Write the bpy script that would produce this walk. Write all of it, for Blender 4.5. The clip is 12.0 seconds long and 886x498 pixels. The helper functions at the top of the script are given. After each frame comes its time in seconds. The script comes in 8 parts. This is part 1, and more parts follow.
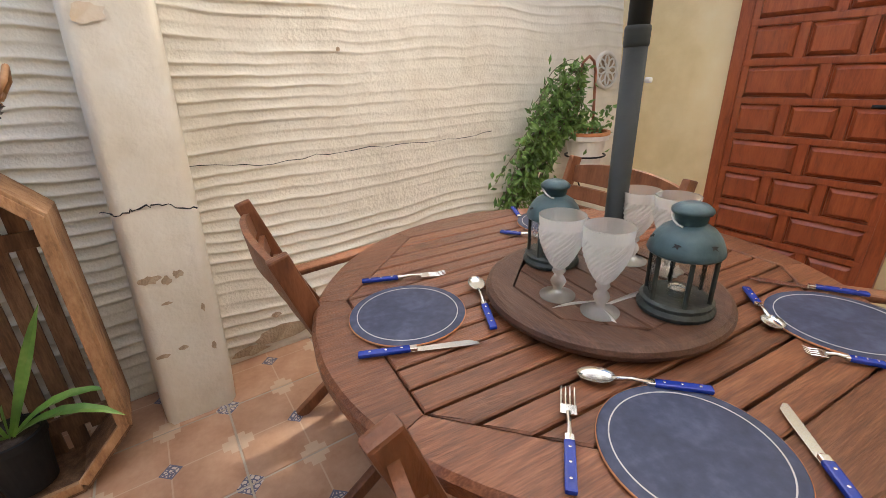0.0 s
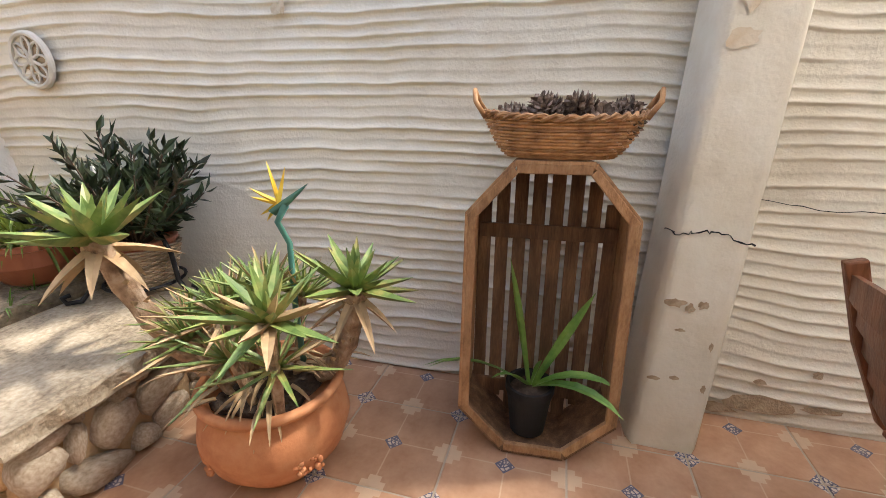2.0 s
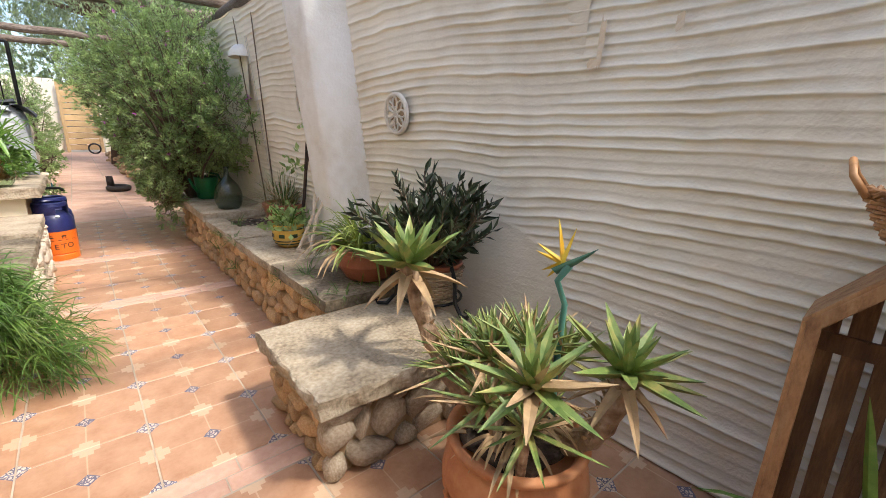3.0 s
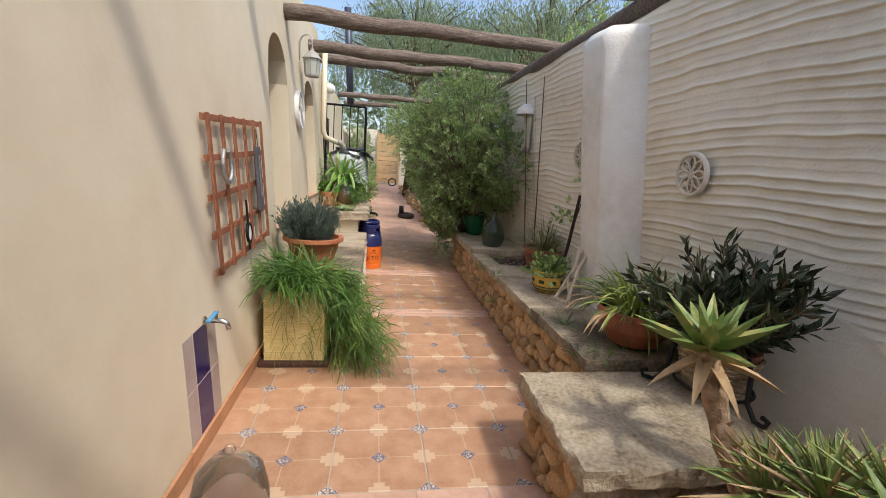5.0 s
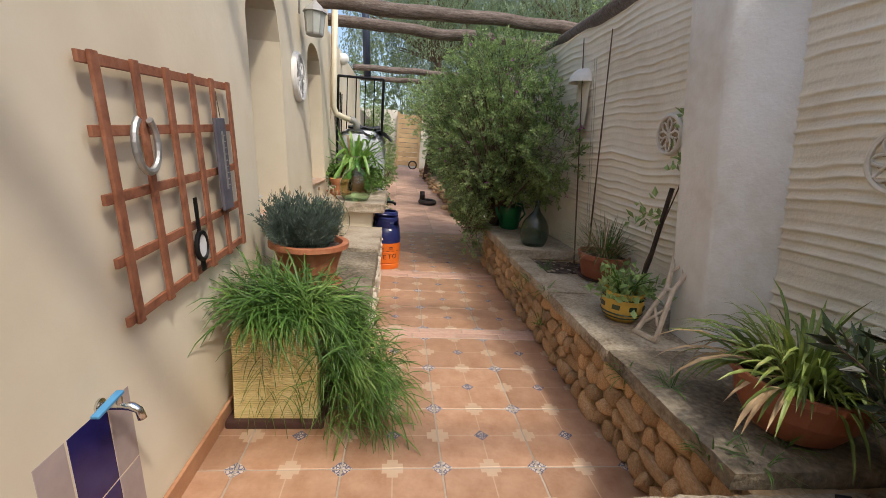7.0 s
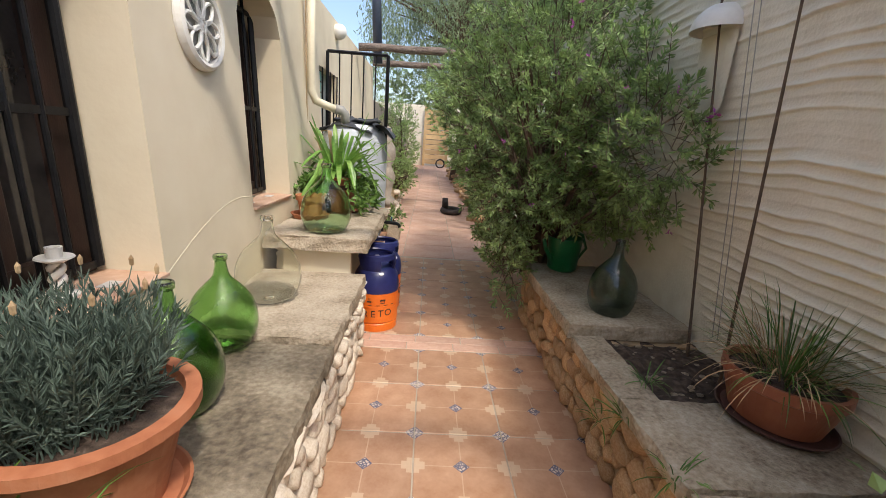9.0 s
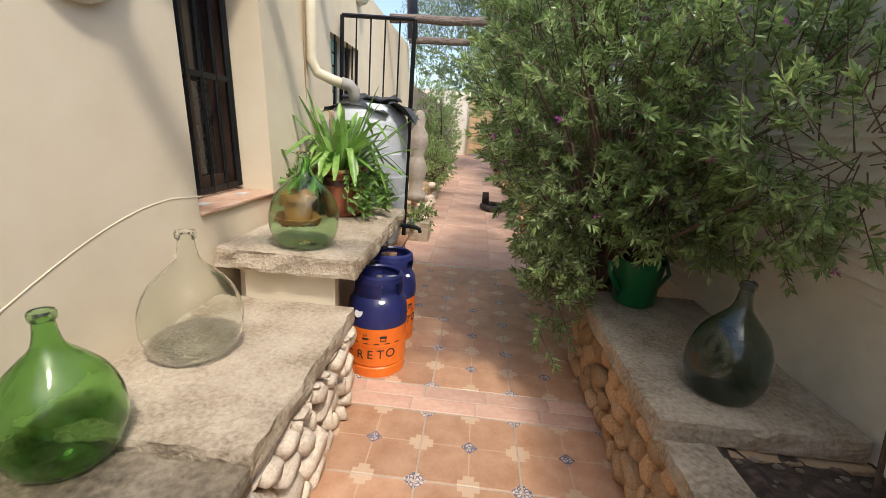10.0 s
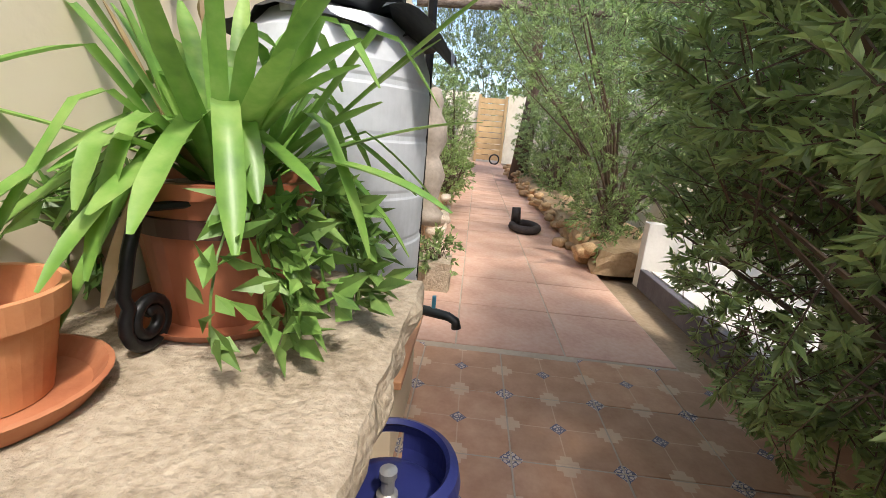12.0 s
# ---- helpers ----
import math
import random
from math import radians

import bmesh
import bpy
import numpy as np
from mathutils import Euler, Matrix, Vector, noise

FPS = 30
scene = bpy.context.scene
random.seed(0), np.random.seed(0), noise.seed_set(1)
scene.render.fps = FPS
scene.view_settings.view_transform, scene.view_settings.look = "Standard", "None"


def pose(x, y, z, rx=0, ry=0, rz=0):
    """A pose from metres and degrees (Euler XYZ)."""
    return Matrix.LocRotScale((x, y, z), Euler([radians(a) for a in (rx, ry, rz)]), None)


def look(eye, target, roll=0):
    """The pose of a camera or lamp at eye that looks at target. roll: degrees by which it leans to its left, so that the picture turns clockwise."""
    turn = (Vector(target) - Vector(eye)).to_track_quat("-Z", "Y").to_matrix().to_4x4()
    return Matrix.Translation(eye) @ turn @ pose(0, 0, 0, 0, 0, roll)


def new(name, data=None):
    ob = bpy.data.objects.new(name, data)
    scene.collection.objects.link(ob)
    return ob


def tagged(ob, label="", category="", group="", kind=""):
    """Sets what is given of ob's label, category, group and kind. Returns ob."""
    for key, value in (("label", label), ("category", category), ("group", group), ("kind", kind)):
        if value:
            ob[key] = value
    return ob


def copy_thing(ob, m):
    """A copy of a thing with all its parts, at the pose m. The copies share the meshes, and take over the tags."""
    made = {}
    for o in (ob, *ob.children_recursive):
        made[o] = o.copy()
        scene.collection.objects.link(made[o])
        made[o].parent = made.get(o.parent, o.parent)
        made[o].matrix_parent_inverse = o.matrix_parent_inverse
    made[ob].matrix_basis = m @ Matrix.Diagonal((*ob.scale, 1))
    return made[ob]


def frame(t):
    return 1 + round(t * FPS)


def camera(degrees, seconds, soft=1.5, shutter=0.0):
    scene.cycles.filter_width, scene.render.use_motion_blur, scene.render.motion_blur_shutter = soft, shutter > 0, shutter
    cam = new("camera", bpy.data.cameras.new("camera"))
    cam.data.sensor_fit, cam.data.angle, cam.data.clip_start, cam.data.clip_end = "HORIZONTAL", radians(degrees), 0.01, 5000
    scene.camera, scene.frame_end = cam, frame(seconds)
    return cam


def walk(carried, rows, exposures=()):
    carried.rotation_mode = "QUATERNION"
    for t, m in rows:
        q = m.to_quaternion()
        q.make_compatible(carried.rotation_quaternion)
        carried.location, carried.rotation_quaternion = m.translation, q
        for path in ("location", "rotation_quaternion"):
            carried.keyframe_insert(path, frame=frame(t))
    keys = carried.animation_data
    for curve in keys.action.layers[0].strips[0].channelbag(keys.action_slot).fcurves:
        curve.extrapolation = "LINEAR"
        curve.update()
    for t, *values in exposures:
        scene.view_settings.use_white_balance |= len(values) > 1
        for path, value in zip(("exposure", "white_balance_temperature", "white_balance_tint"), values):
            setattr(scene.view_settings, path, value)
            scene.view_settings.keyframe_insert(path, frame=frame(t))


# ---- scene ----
cam = camera(92.3, 12.0, 0.75)
EXPOSURES = [(0, 2.0), (1.0, 2.05), (1.5, 1.95), (2.5, 1.74), (3.7, 1.03), (5.3, 0.83), (7, 0.70), (9, 0.93), (10.5, 1.02), (11, 0.92), (11.5, 1.22), (12, 1.28)]
SKY, SUN = 0.15, 1.5
PATH = [
    (0, (-0.209, 0.035, 1.252), (1.334, -0.98, 0.485), -2.3),
    (0.5, (-0.176, 0.118, 1.243), (1.512, -0.648, 0.491), -2.0),
    (1, (-0.093, 0.234, 1.273), (1.709, -0.201, 0.522), -1.0),
    (1.5, (-0.013, 0.404, 1.27), (1.854, 0.383, 0.554), -0.3),
    (2, (-0.01, 0.591, 1.266), (1.816, 1.093, 0.622), 0.1),
    (2.5, (0.003, 0.694, 1.302), (1.611, 1.729, 0.715), 1.1),
    (3, (0.024, 0.722, 1.342), (1.276, 2.193, 0.823), 1.6),
    (3.5, (-0.049, 0.783, 1.386), (0.861, 2.507, 0.938), 2.5),
    (3.7, (-0.069, 0.809, 1.387), (0.718, 2.601, 0.976), 3.1),
    (5.3, (-0.205, 0.801, 1.4), (0.062, 2.745, 1.013), 4.0),
    (5.5, (-0.202, 0.812, 1.401), (0.044, 2.756, 1.001), 3.9),
    (6, (-0.206, 0.982, 1.383), (0.042, 2.92, 0.956), 4.1),
    (6.5, (-0.214, 1.318, 1.39), (0.033, 3.252, 0.941), 4.1),
    (7, (-0.173, 1.7, 1.384), (0.059, 3.632, 0.922), 4.4),
    (7.2, (-0.161, 1.862, 1.398), (0.077, 3.792, 0.931), 4.4),
    (8.8, (0.063, 3.193, 1.385), (0.181, 5.137, 0.93), 4.2),
    (9, (0.074, 3.386, 1.422), (0.168, 5.324, 0.936), 4.3),
    (9.5, (0.202, 3.841, 1.382), (0.17, 5.774, 0.869), 4.5),
    (10, (0.21, 4.265, 1.387), (0.101, 6.187, 0.842), 4.6),
    (10.5, (0.139, 4.731, 1.373), (-0.056, 6.645, 0.826), 4.0),
    (11, (0.077, 5.247, 1.347), (-0.131, 7.165, 0.819), 4.4),
    (11.5, (-0.074, 5.702, 1.3), (-0.227, 7.628, 0.785), 4.5),
    (12, (-0.167, 6.242, 1.198), (-0.277, 8.17, 0.681), 5.0),
]
walk(cam, [(t, look(eye, target, roll)) for t, eye, target, roll in PATH], EXPOSURES)

# ---- sky, sun, exposure ----
SUN_FROM = Vector((0.33, -0.55, 1.0)).normalized()
world = bpy.data.worlds.new("sky")
scene.world = world
world.use_nodes = True
wn = world.node_tree.nodes
sky = wn.new("ShaderNodeTexSky")
sky.sky_type = "NISHITA"
sky.sun_disc = False
sky.sun_elevation = math.asin(SUN_FROM.z)
sky.sun_rotation = math.atan2(SUN_FROM.x, SUN_FROM.y)
sky.dust_density = 3.0
wn["Background"].inputs["Strength"].default_value = SKY
world.node_tree.links.new(sky.outputs[0], wn["Background"].inputs["Color"])
sun_data = bpy.data.lights.new("sun", "SUN")
sun_data.energy, sun_data.angle, sun_data.color = SUN, radians(4.5), (1.0, 0.94, 0.85)
sun = new("sun", sun_data)
sun.matrix_world = look(SUN_FROM * 30, (0, 0, 0))


# ---- materials ----
def mk(name, cols, scale=4.0, rough=0.75, bump=0.15, bscale=60.0, metal=0.0, vary=0.0, island=0.0,
       stretch=(1, 1, 1), fine=0.35, fscale=30.0, wave=None, trans=0.0, dist=0.01, sheen=0.0):
    """A node material: three tones mixed by two sizes of noise, with bump."""
    m = bpy.data.materials.new(name)
    m.use_nodes = True
    nt = m.node_tree
    N, L = nt.nodes, nt.links.new
    b = N["Principled BSDF"]
    tc = N.new("ShaderNodeTexCoord")
    mp = N.new("ShaderNodeMapping")
    mp.inputs["Scale"].default_value = stretch
    L(tc.outputs["Object"], mp.inputs["Vector"])
    n1 = N.new("ShaderNodeTexNoise")
    n1.inputs["Scale"].default_value, n1.inputs["Detail"].default_value = scale, 6
    n2 = N.new("ShaderNodeTexNoise")
    n2.inputs["Scale"].default_value, n2.inputs["Detail"].default_value = fscale, 4
    for n in (n1, n2):
        L(mp.outputs[0], n.inputs["Vector"])
    mixf = N.new("ShaderNodeMix")
    mixf.inputs["Factor"].default_value = fine
    L(n1.outputs["Fac"], mixf.inputs["A"])
    L(n2.outputs["Fac"], mixf.inputs["B"])
    ramp = N.new("ShaderNodeValToRGB")
    e = ramp.color_ramp.elements
    e[0].position, e[0].color = 0.32, (*cols[0], 1)
    e[1].position, e[1].color = 0.68, (*cols[-1], 1)
    if len(cols) > 2:
        e.new(0.5).color = (*cols[1], 1)
    L(mixf.outputs[0], ramp.inputs[0])
    out = ramp.outputs[0]
    if vary or island:
        hsv = N.new("ShaderNodeHueSaturation")
        mr = N.new("ShaderNodeMapRange")
        a = vary or island
        mr.inputs["To Min"].default_value, mr.inputs["To Max"].default_value = 1 - a, 1 + a
        if vary:
            L(N.new("ShaderNodeObjectInfo").outputs["Random"], mr.inputs["Value"])
        else:
            L(N.new("ShaderNodeNewGeometry").outputs["Random Per Island"], mr.inputs["Value"])
        L(mr.outputs[0], hsv.inputs["Value"])
        L(out, hsv.inputs["Color"])
        out = hsv.outputs[0]
    L(out, b.inputs["Base Color"])
    b.inputs["Roughness"].default_value, b.inputs["Metallic"].default_value = rough, metal
    if bump:
        nb = N.new("ShaderNodeTexNoise")
        nb.inputs["Scale"].default_value, nb.inputs["Detail"].default_value = bscale, 5
        L(mp.outputs[0], nb.inputs["Vector"])
        bp = N.new("ShaderNodeBump")
        bp.inputs["Strength"].default_value, bp.inputs["Distance"].default_value = bump, dist
        L(nb.outputs["Fac"], bp.inputs["Height"])
        L(bp.outputs[0], b.inputs["Normal"])
    if trans:
        tr = N.new("ShaderNodeBsdfTranslucent")
        L(out, tr.inputs["Color"])
        ms = N.new("ShaderNodeMixShader")
        ms.inputs[0].default_value = trans
        L(b.outputs[0], ms.inputs[1])
        L(tr.outputs[0], ms.inputs[2])
        L(ms.outputs[0], N["Material Output"].inputs["Surface"])
    return m


def glass(name, col, rough=0.02, ior=1.45):
    m = bpy.data.materials.new(name)
    m.use_nodes = True
    nt = m.node_tree
    b = nt.nodes["Principled BSDF"]
    b.inputs["Base Color"].default_value = (*col, 1)
    b.inputs["Transmission Weight"].default_value = 1
    b.inputs["Roughness"].default_value = rough
    b.inputs["IOR"].default_value = ior
    n = nt.nodes.new("ShaderNodeTexNoise")
    n.inputs["Scale"].default_value = 9
    bp = nt.nodes.new("ShaderNodeBump")
    bp.inputs["Strength"].default_value, bp.inputs["Distance"].default_value = 0.12, 0.01
    nt.links.new(n.outputs["Fac"], bp.inputs["Height"])
    nt.links.new(bp.outputs[0], b.inputs["Normal"])
    return m


M_WHITE = mk("lime_plaster", [(0.63, 0.57, 0.455), (0.74, 0.69, 0.575), (0.80, 0.76, 0.65)], 1.3, 0.9, 0.35, 70, fine=0.3, fscale=9)
M_PILLAR = mk("pillar_plaster", [(0.56, 0.49, 0.37), (0.68, 0.62, 0.50), (0.75, 0.71, 0.61)], 2.2, 0.9, 0.3, 60, fine=0.25, fscale=14)
M_WASH = mk("whitewash", [(0.62, 0.58, 0.50), (0.74, 0.72, 0.67), (0.80, 0.79, 0.76)], 2.2, 0.9, 0.3, 60, fine=0.3, fscale=14)
M_STAIN = mk("rust_stained_plaster", [(0.58, 0.45, 0.29), (0.68, 0.60, 0.47)], 9, 0.9, 0.3, 60)
M_HOUSE = mk("house_plaster", [(0.60, 0.51, 0.36), (0.68, 0.59, 0.43), (0.73, 0.65, 0.49)], 0.9, 0.88, 0.12, 35, fine=0.3, fscale=5)
M_YELLOW = mk("yellow_plaster", [(0.60, 0.46, 0.22), (0.74, 0.60, 0.34), (0.78, 0.68, 0.44)], 1.4, 0.88, 0.2, 40, fine=0.25, fscale=7)
M_BARE = mk("bare_render", [(0.30, 0.22, 0.14), (0.42, 0.31, 0.20), (0.50, 0.40, 0.27)], 12, 0.95, 0.7, 90)
M_GROUT = mk("grout", [(0.36, 0.30, 0.23), (0.48, 0.41, 0.32)], 5, 0.9, 0.3, 90)
M_SKIRT = mk("terracotta_skirting", [(0.42, 0.20, 0.10), (0.52, 0.28, 0.15)], 6, 0.55, 0.1, 40, vary=0.12)
M_SILL = mk("pale_sill_tile", [(0.40, 0.24, 0.15), (0.50, 0.32, 0.22), (0.56, 0.40, 0.30)], 5, 0.6, 0.1, 40, vary=0.08)
M_SLAB = mk("sandstone_slab", [(0.16, 0.118, 0.075), (0.37, 0.305, 0.215), (0.52, 0.455, 0.35)], 5, 0.92, 0.9, 65, fine=0.45, fscale=55)
# Dark dirty stone; shade under the bench plants is also in this tone.
M_SLABD = mk("dirty_shaded_slab", [(0.07, 0.053, 0.034), (0.20, 0.160, 0.108), (0.36, 0.305, 0.22)], 4, 0.93, 1.0, 55, fine=0.42, fscale=45)
M_SLABLT = mk("pale_stone_slab", [(0.20, 0.155, 0.10), (0.39, 0.32, 0.235), (0.50, 0.43, 0.33)], 5, 0.9, 0.9, 70, fine=0.42, fscale=60)
M_RUBBLE = mk("rubble_stone", [(0.34, 0.20, 0.09), (0.48, 0.31, 0.16), (0.58, 0.43, 0.27)], 7, 0.85, 0.4, 50, vary=0.28)
M_RUBBLEW = mk("pale_rubble_stone", [(0.48, 0.37, 0.26), (0.62, 0.53, 0.42), (0.70, 0.63, 0.53)], 7, 0.85, 0.35, 50, vary=0.15)
M_RUBBLEG = mk("grey_brown_rubble", [(0.24, 0.175, 0.115), (0.38, 0.31, 0.23), (0.50, 0.43, 0.34)], 7, 0.88, 0.45, 50, vary=0.22)
M_MORTAR = mk("mortar", [(0.26, 0.17, 0.09), (0.40, 0.28, 0.16), (0.47, 0.36, 0.23)], 6, 0.95, 0.8, 60)
M_TERRA = mk("terracotta", [(0.42, 0.15, 0.06), (0.55, 0.23, 0.10), (0.60, 0.30, 0.15)], 5, 0.8, 0.12, 60, vary=0.06)
# Redder than M_TERRA, and darkened for the shade on the lavender pot.
M_TERRAR = mk("dark_terracotta", [(0.30, 0.095, 0.04), (0.41, 0.15, 0.068), (0.47, 0.21, 0.11)], 5, 0.8, 0.12, 60)
M_TERRAD = mk("brown_plastic_pot", [(0.27, 0.08, 0.04), (0.34, 0.12, 0.06)], 4, 0.45, 0.05, 40)
M_TABLE = mk("oiled_hardwood", [(0.085, 0.027, 0.011), (0.175, 0.062, 0.026), (0.29, 0.118, 0.056)], 5, 0.36, 0.25, 30, stretch=(1, 14, 14), fine=0.5, fscale=24, vary=0.22)
M_SUSAN = mk("dark_oiled_hardwood", [(0.055, 0.024, 0.014), (0.095, 0.042, 0.023), (0.145, 0.07, 0.04)], 5, 0.5, 0.3, 40, stretch=(1, 12, 12), fine=0.5, fscale=26, vary=0.2)
M_CHAIR = mk("teak_red_brown", [(0.11, 0.035, 0.014), (0.19, 0.07, 0.03), (0.25, 0.10, 0.045)], 6, 0.4, 0.15, 40, stretch=(4, 4, 1), vary=0.1)
M_DOOR = mk("varnished_door", [(0.17, 0.035, 0.012), (0.27, 0.06, 0.02), (0.34, 0.09, 0.03)], 6, 0.3, 0.12, 40, stretch=(6, 6, 1))
M_CRATE = mk("weathered_pallet", [(0.07, 0.035, 0.018), (0.15, 0.075, 0.036), (0.26, 0.14, 0.07)], 5, 0.8, 0.4, 50, stretch=(6, 6, 1), vary=0.3)
M_CRATEF = mk("crate_frame_wood", [(0.20, 0.10, 0.045), (0.36, 0.19, 0.085), (0.45, 0.27, 0.14)], 6, 0.75, 0.3, 50, stretch=(5, 5, 2), vary=0.2)
M_LOG = mk("grey_log", [(0.045, 0.03, 0.022), (0.15, 0.11, 0.085), (0.30, 0.25, 0.21)], 6, 0.9, 0.7, 40, stretch=(1, 9, 9), fine=0.5)
M_WICKER = mk("wicker", [(0.20, 0.085, 0.03), (0.38, 0.19, 0.075), (0.50, 0.29, 0.13)], 18, 0.55, 0.2, 60, island=0.3)
M_CONE = mk("pine_cone", [(0.05, 0.03, 0.02), (0.17, 0.115, 0.085), (0.36, 0.29, 0.24)], 60, 0.85, 0.3, 80, island=0.35)
M_SOIL = mk("soil", [(0.02, 0.013, 0.009), (0.06, 0.04, 0.028), (0.14, 0.10, 0.075)], 25, 0.95, 0.9, 60)
M_SHRUB = mk("shrub_leaf", [(0.14, 0.22, 0.075), (0.26, 0.36, 0.14), (0.42, 0.53, 0.27)], 2.5, 0.3, 0, island=0.45, trans=0.5)
M_SHRUBY = mk("young_leaf", [(0.22, 0.33, 0.10), (0.38, 0.50, 0.20)], 3, 0.35, 0, island=0.3, trans=0.4)
M_ALOE = mk("aloe_leaf", [(0.075, 0.14, 0.032), (0.17, 0.24, 0.062), (0.42, 0.34, 0.12)], 14, 0.5, 0.1, 60, island=0.3, trans=0.06)
M_DRY = mk("dry_leaf", [(0.34, 0.22, 0.11), (0.52, 0.38, 0.22)], 12, 0.8, 0.2, 60, island=0.25, trans=0.1)
M_BARK = mk("flaky_stem", [(0.16, 0.09, 0.05), (0.36, 0.24, 0.15), (0.52, 0.41, 0.30)], 22, 0.9, 0.8, 60)
M_STRAP = mk("strap_leaf", [(0.10, 0.23, 0.045), (0.19, 0.36, 0.07), (0.34, 0.49, 0.14)], 5, 0.38, 0, island=0.25, trans=0.3)
M_GRASS = mk("grass_leaf", [(0.04, 0.105, 0.018), (0.09, 0.185, 0.03), (0.20, 0.29, 0.07)], 4, 0.45, 0, island=0.4, trans=0.25)
M_LILY = mk("lily_leaf", [(0.09, 0.15, 0.03), (0.19, 0.25, 0.05), (0.38, 0.38, 0.12)], 4, 0.45, 0, island=0.35, trans=0.25)
M_LAV = mk("lavender_leaf", [(0.055, 0.085, 0.065), (0.10, 0.14, 0.108), (0.165, 0.21, 0.165)], 9, 0.7, 0, island=0.25, trans=0.15)
M_DARKLEAF = mk("dark_leaf", [(0.018, 0.030, 0.014), (0.034, 0.055, 0.022), (0.055, 0.034, 0.024)], 7, 0.45, 0, island=0.4, trans=0.08)
M_IVY = mk("vine_leaf", [(0.075, 0.155, 0.035), (0.15, 0.27, 0.06), (0.24, 0.36, 0.10)], 6, 0.45, 0, island=0.35, trans=0.2)
M_TREE = mk("far_tree_leaf", [(0.13, 0.19, 0.10), (0.21, 0.28, 0.15), (0.30, 0.37, 0.21)], 1.0, 0.6, 0, island=0.3, trans=0.35)
M_TWIG = mk("twig", [(0.07, 0.045, 0.03), (0.16, 0.11, 0.075)], 20, 0.9, 0.3, 60)
M_BLACK = mk("black_iron", [(0.010, 0.010, 0.011), (0.022, 0.022, 0.024)], 9, 0.45, 0.1, 60, metal=0.6)
M_DARKWOOD = mk("dark_window_wood", [(0.020, 0.010, 0.007), (0.048, 0.024, 0.016)], 8, 0.5, 0.15, 40, stretch=(5, 5, 1))
M_DARKPANE = mk("dark_window_pane", [(0.016, 0.014, 0.013), (0.045, 0.04, 0.036)], 2.0, 0.06, 0.02, 4)
M_DARKGREY = mk("dark_grey_paint", [(0.010, 0.014, 0.014), (0.020, 0.025, 0.025)], 6, 0.55, 0.05, 60)
M_RUSTY = mk("rust_brown_iron", [(0.15, 0.05, 0.025), (0.26, 0.095, 0.045), (0.33, 0.14, 0.075)], 16, 0.75, 0.25, 80)
M_STEEL = mk("polished_steel", [(0.62, 0.61, 0.58), (0.74, 0.73, 0.70)], 9, 0.2, 0, metal=1.0)
M_ZINC = mk("worn_zinc", [(0.32, 0.31, 0.29), (0.50, 0.49, 0.46)], 20, 0.45, 0.1, 60, metal=0.7)
M_BLUEH = mk("blue_handle", [(0.008, 0.025, 0.24), (0.012, 0.04, 0.33)], 8, 0.2, 0)
M_MAT = mk("blue_mottled_mat", [(0.014, 0.020, 0.048), (0.030, 0.040, 0.085), (0.062, 0.078, 0.14)], 12, 0.5, 0.05, 80, fine=0.45, fscale=60)
M_MATRIM = mk("pale_mat_line", [(0.48, 0.46, 0.44), (0.58, 0.56, 0.53)], 20, 0.6, 0)
M_LANT = mk("verdigris_paint", [(0.022, 0.046, 0.054), (0.044, 0.090, 0.105), (0.075, 0.13, 0.15)], 14, 0.42, 0.15, 60)
M_LANTD = mk("tarnished_verdigris", [(0.012, 0.014, 0.010), (0.026, 0.033, 0.028), (0.05, 0.065, 0.06)], 20, 0.5, 0.2, 60)
M_STAR = mk("dark_cutout", [(0.006, 0.006, 0.006), (0.012, 0.012, 0.012)], 5, 0.8, 0)
M_CER = mk("white_ceramic", [(0.66, 0.63, 0.57), (0.78, 0.76, 0.70)], 6, 0.5, 0.15, 50)
M_ROSE = mk("pale_stone_rosette", [(0.58, 0.54, 0.46), (0.72, 0.68, 0.60)], 8, 0.85, 0.25, 60)
M_TANK = mk("grey_plastic_tank", [(0.44, 0.47, 0.50), (0.53, 0.56, 0.60), (0.60, 0.63, 0.67)], 3, 0.6, 0.08, 30)
M_SHEET = mk("black_rubber_sheet", [(0.022, 0.024, 0.027), (0.055, 0.058, 0.063)], 6, 0.55, 0.3, 25)
M_ORANGE = mk("orange_paint", [(0.72, 0.14, 0.012), (0.82, 0.19, 0.02)], 6, 0.4, 0.08, 40)
M_NAVY = mk("navy_plastic", [(0.012, 0.016, 0.085), (0.025, 0.032, 0.14)], 6, 0.38, 0.06, 40)
M_PRINT = mk("black_print", [(0.02, 0.016, 0.014), (0.035, 0.028, 0.024)], 9, 0.6, 0)
M_LABEL = mk("white_label", [(0.68, 0.68, 0.67), (0.78, 0.78, 0.76)], 9, 0.5, 0)
M_PVC = mk("cream_pipe", [(0.60, 0.53, 0.38), (0.70, 0.63, 0.47)], 5, 0.45, 0.05, 40)
M_PVCG = mk("grey_pipe", [(0.26, 0.25, 0.23), (0.36, 0.35, 0.32)], 5, 0.5, 0.05, 40)
M_GREENP = mk("green_plastic", [(0.005, 0.11, 0.035), (0.01, 0.16, 0.05)], 5, 0.35, 0)
M_COBALT = mk("cobalt_glazed_tile", [(0.010, 0.008, 0.085), (0.018, 0.014, 0.13)], 6, 0.15, 0.05, 20)
M_GREYTILE = mk("mauve_grey_tile", [(0.36, 0.29, 0.27), (0.46, 0.38, 0.35)], 6, 0.3, 0.05, 30, vary=0.08)
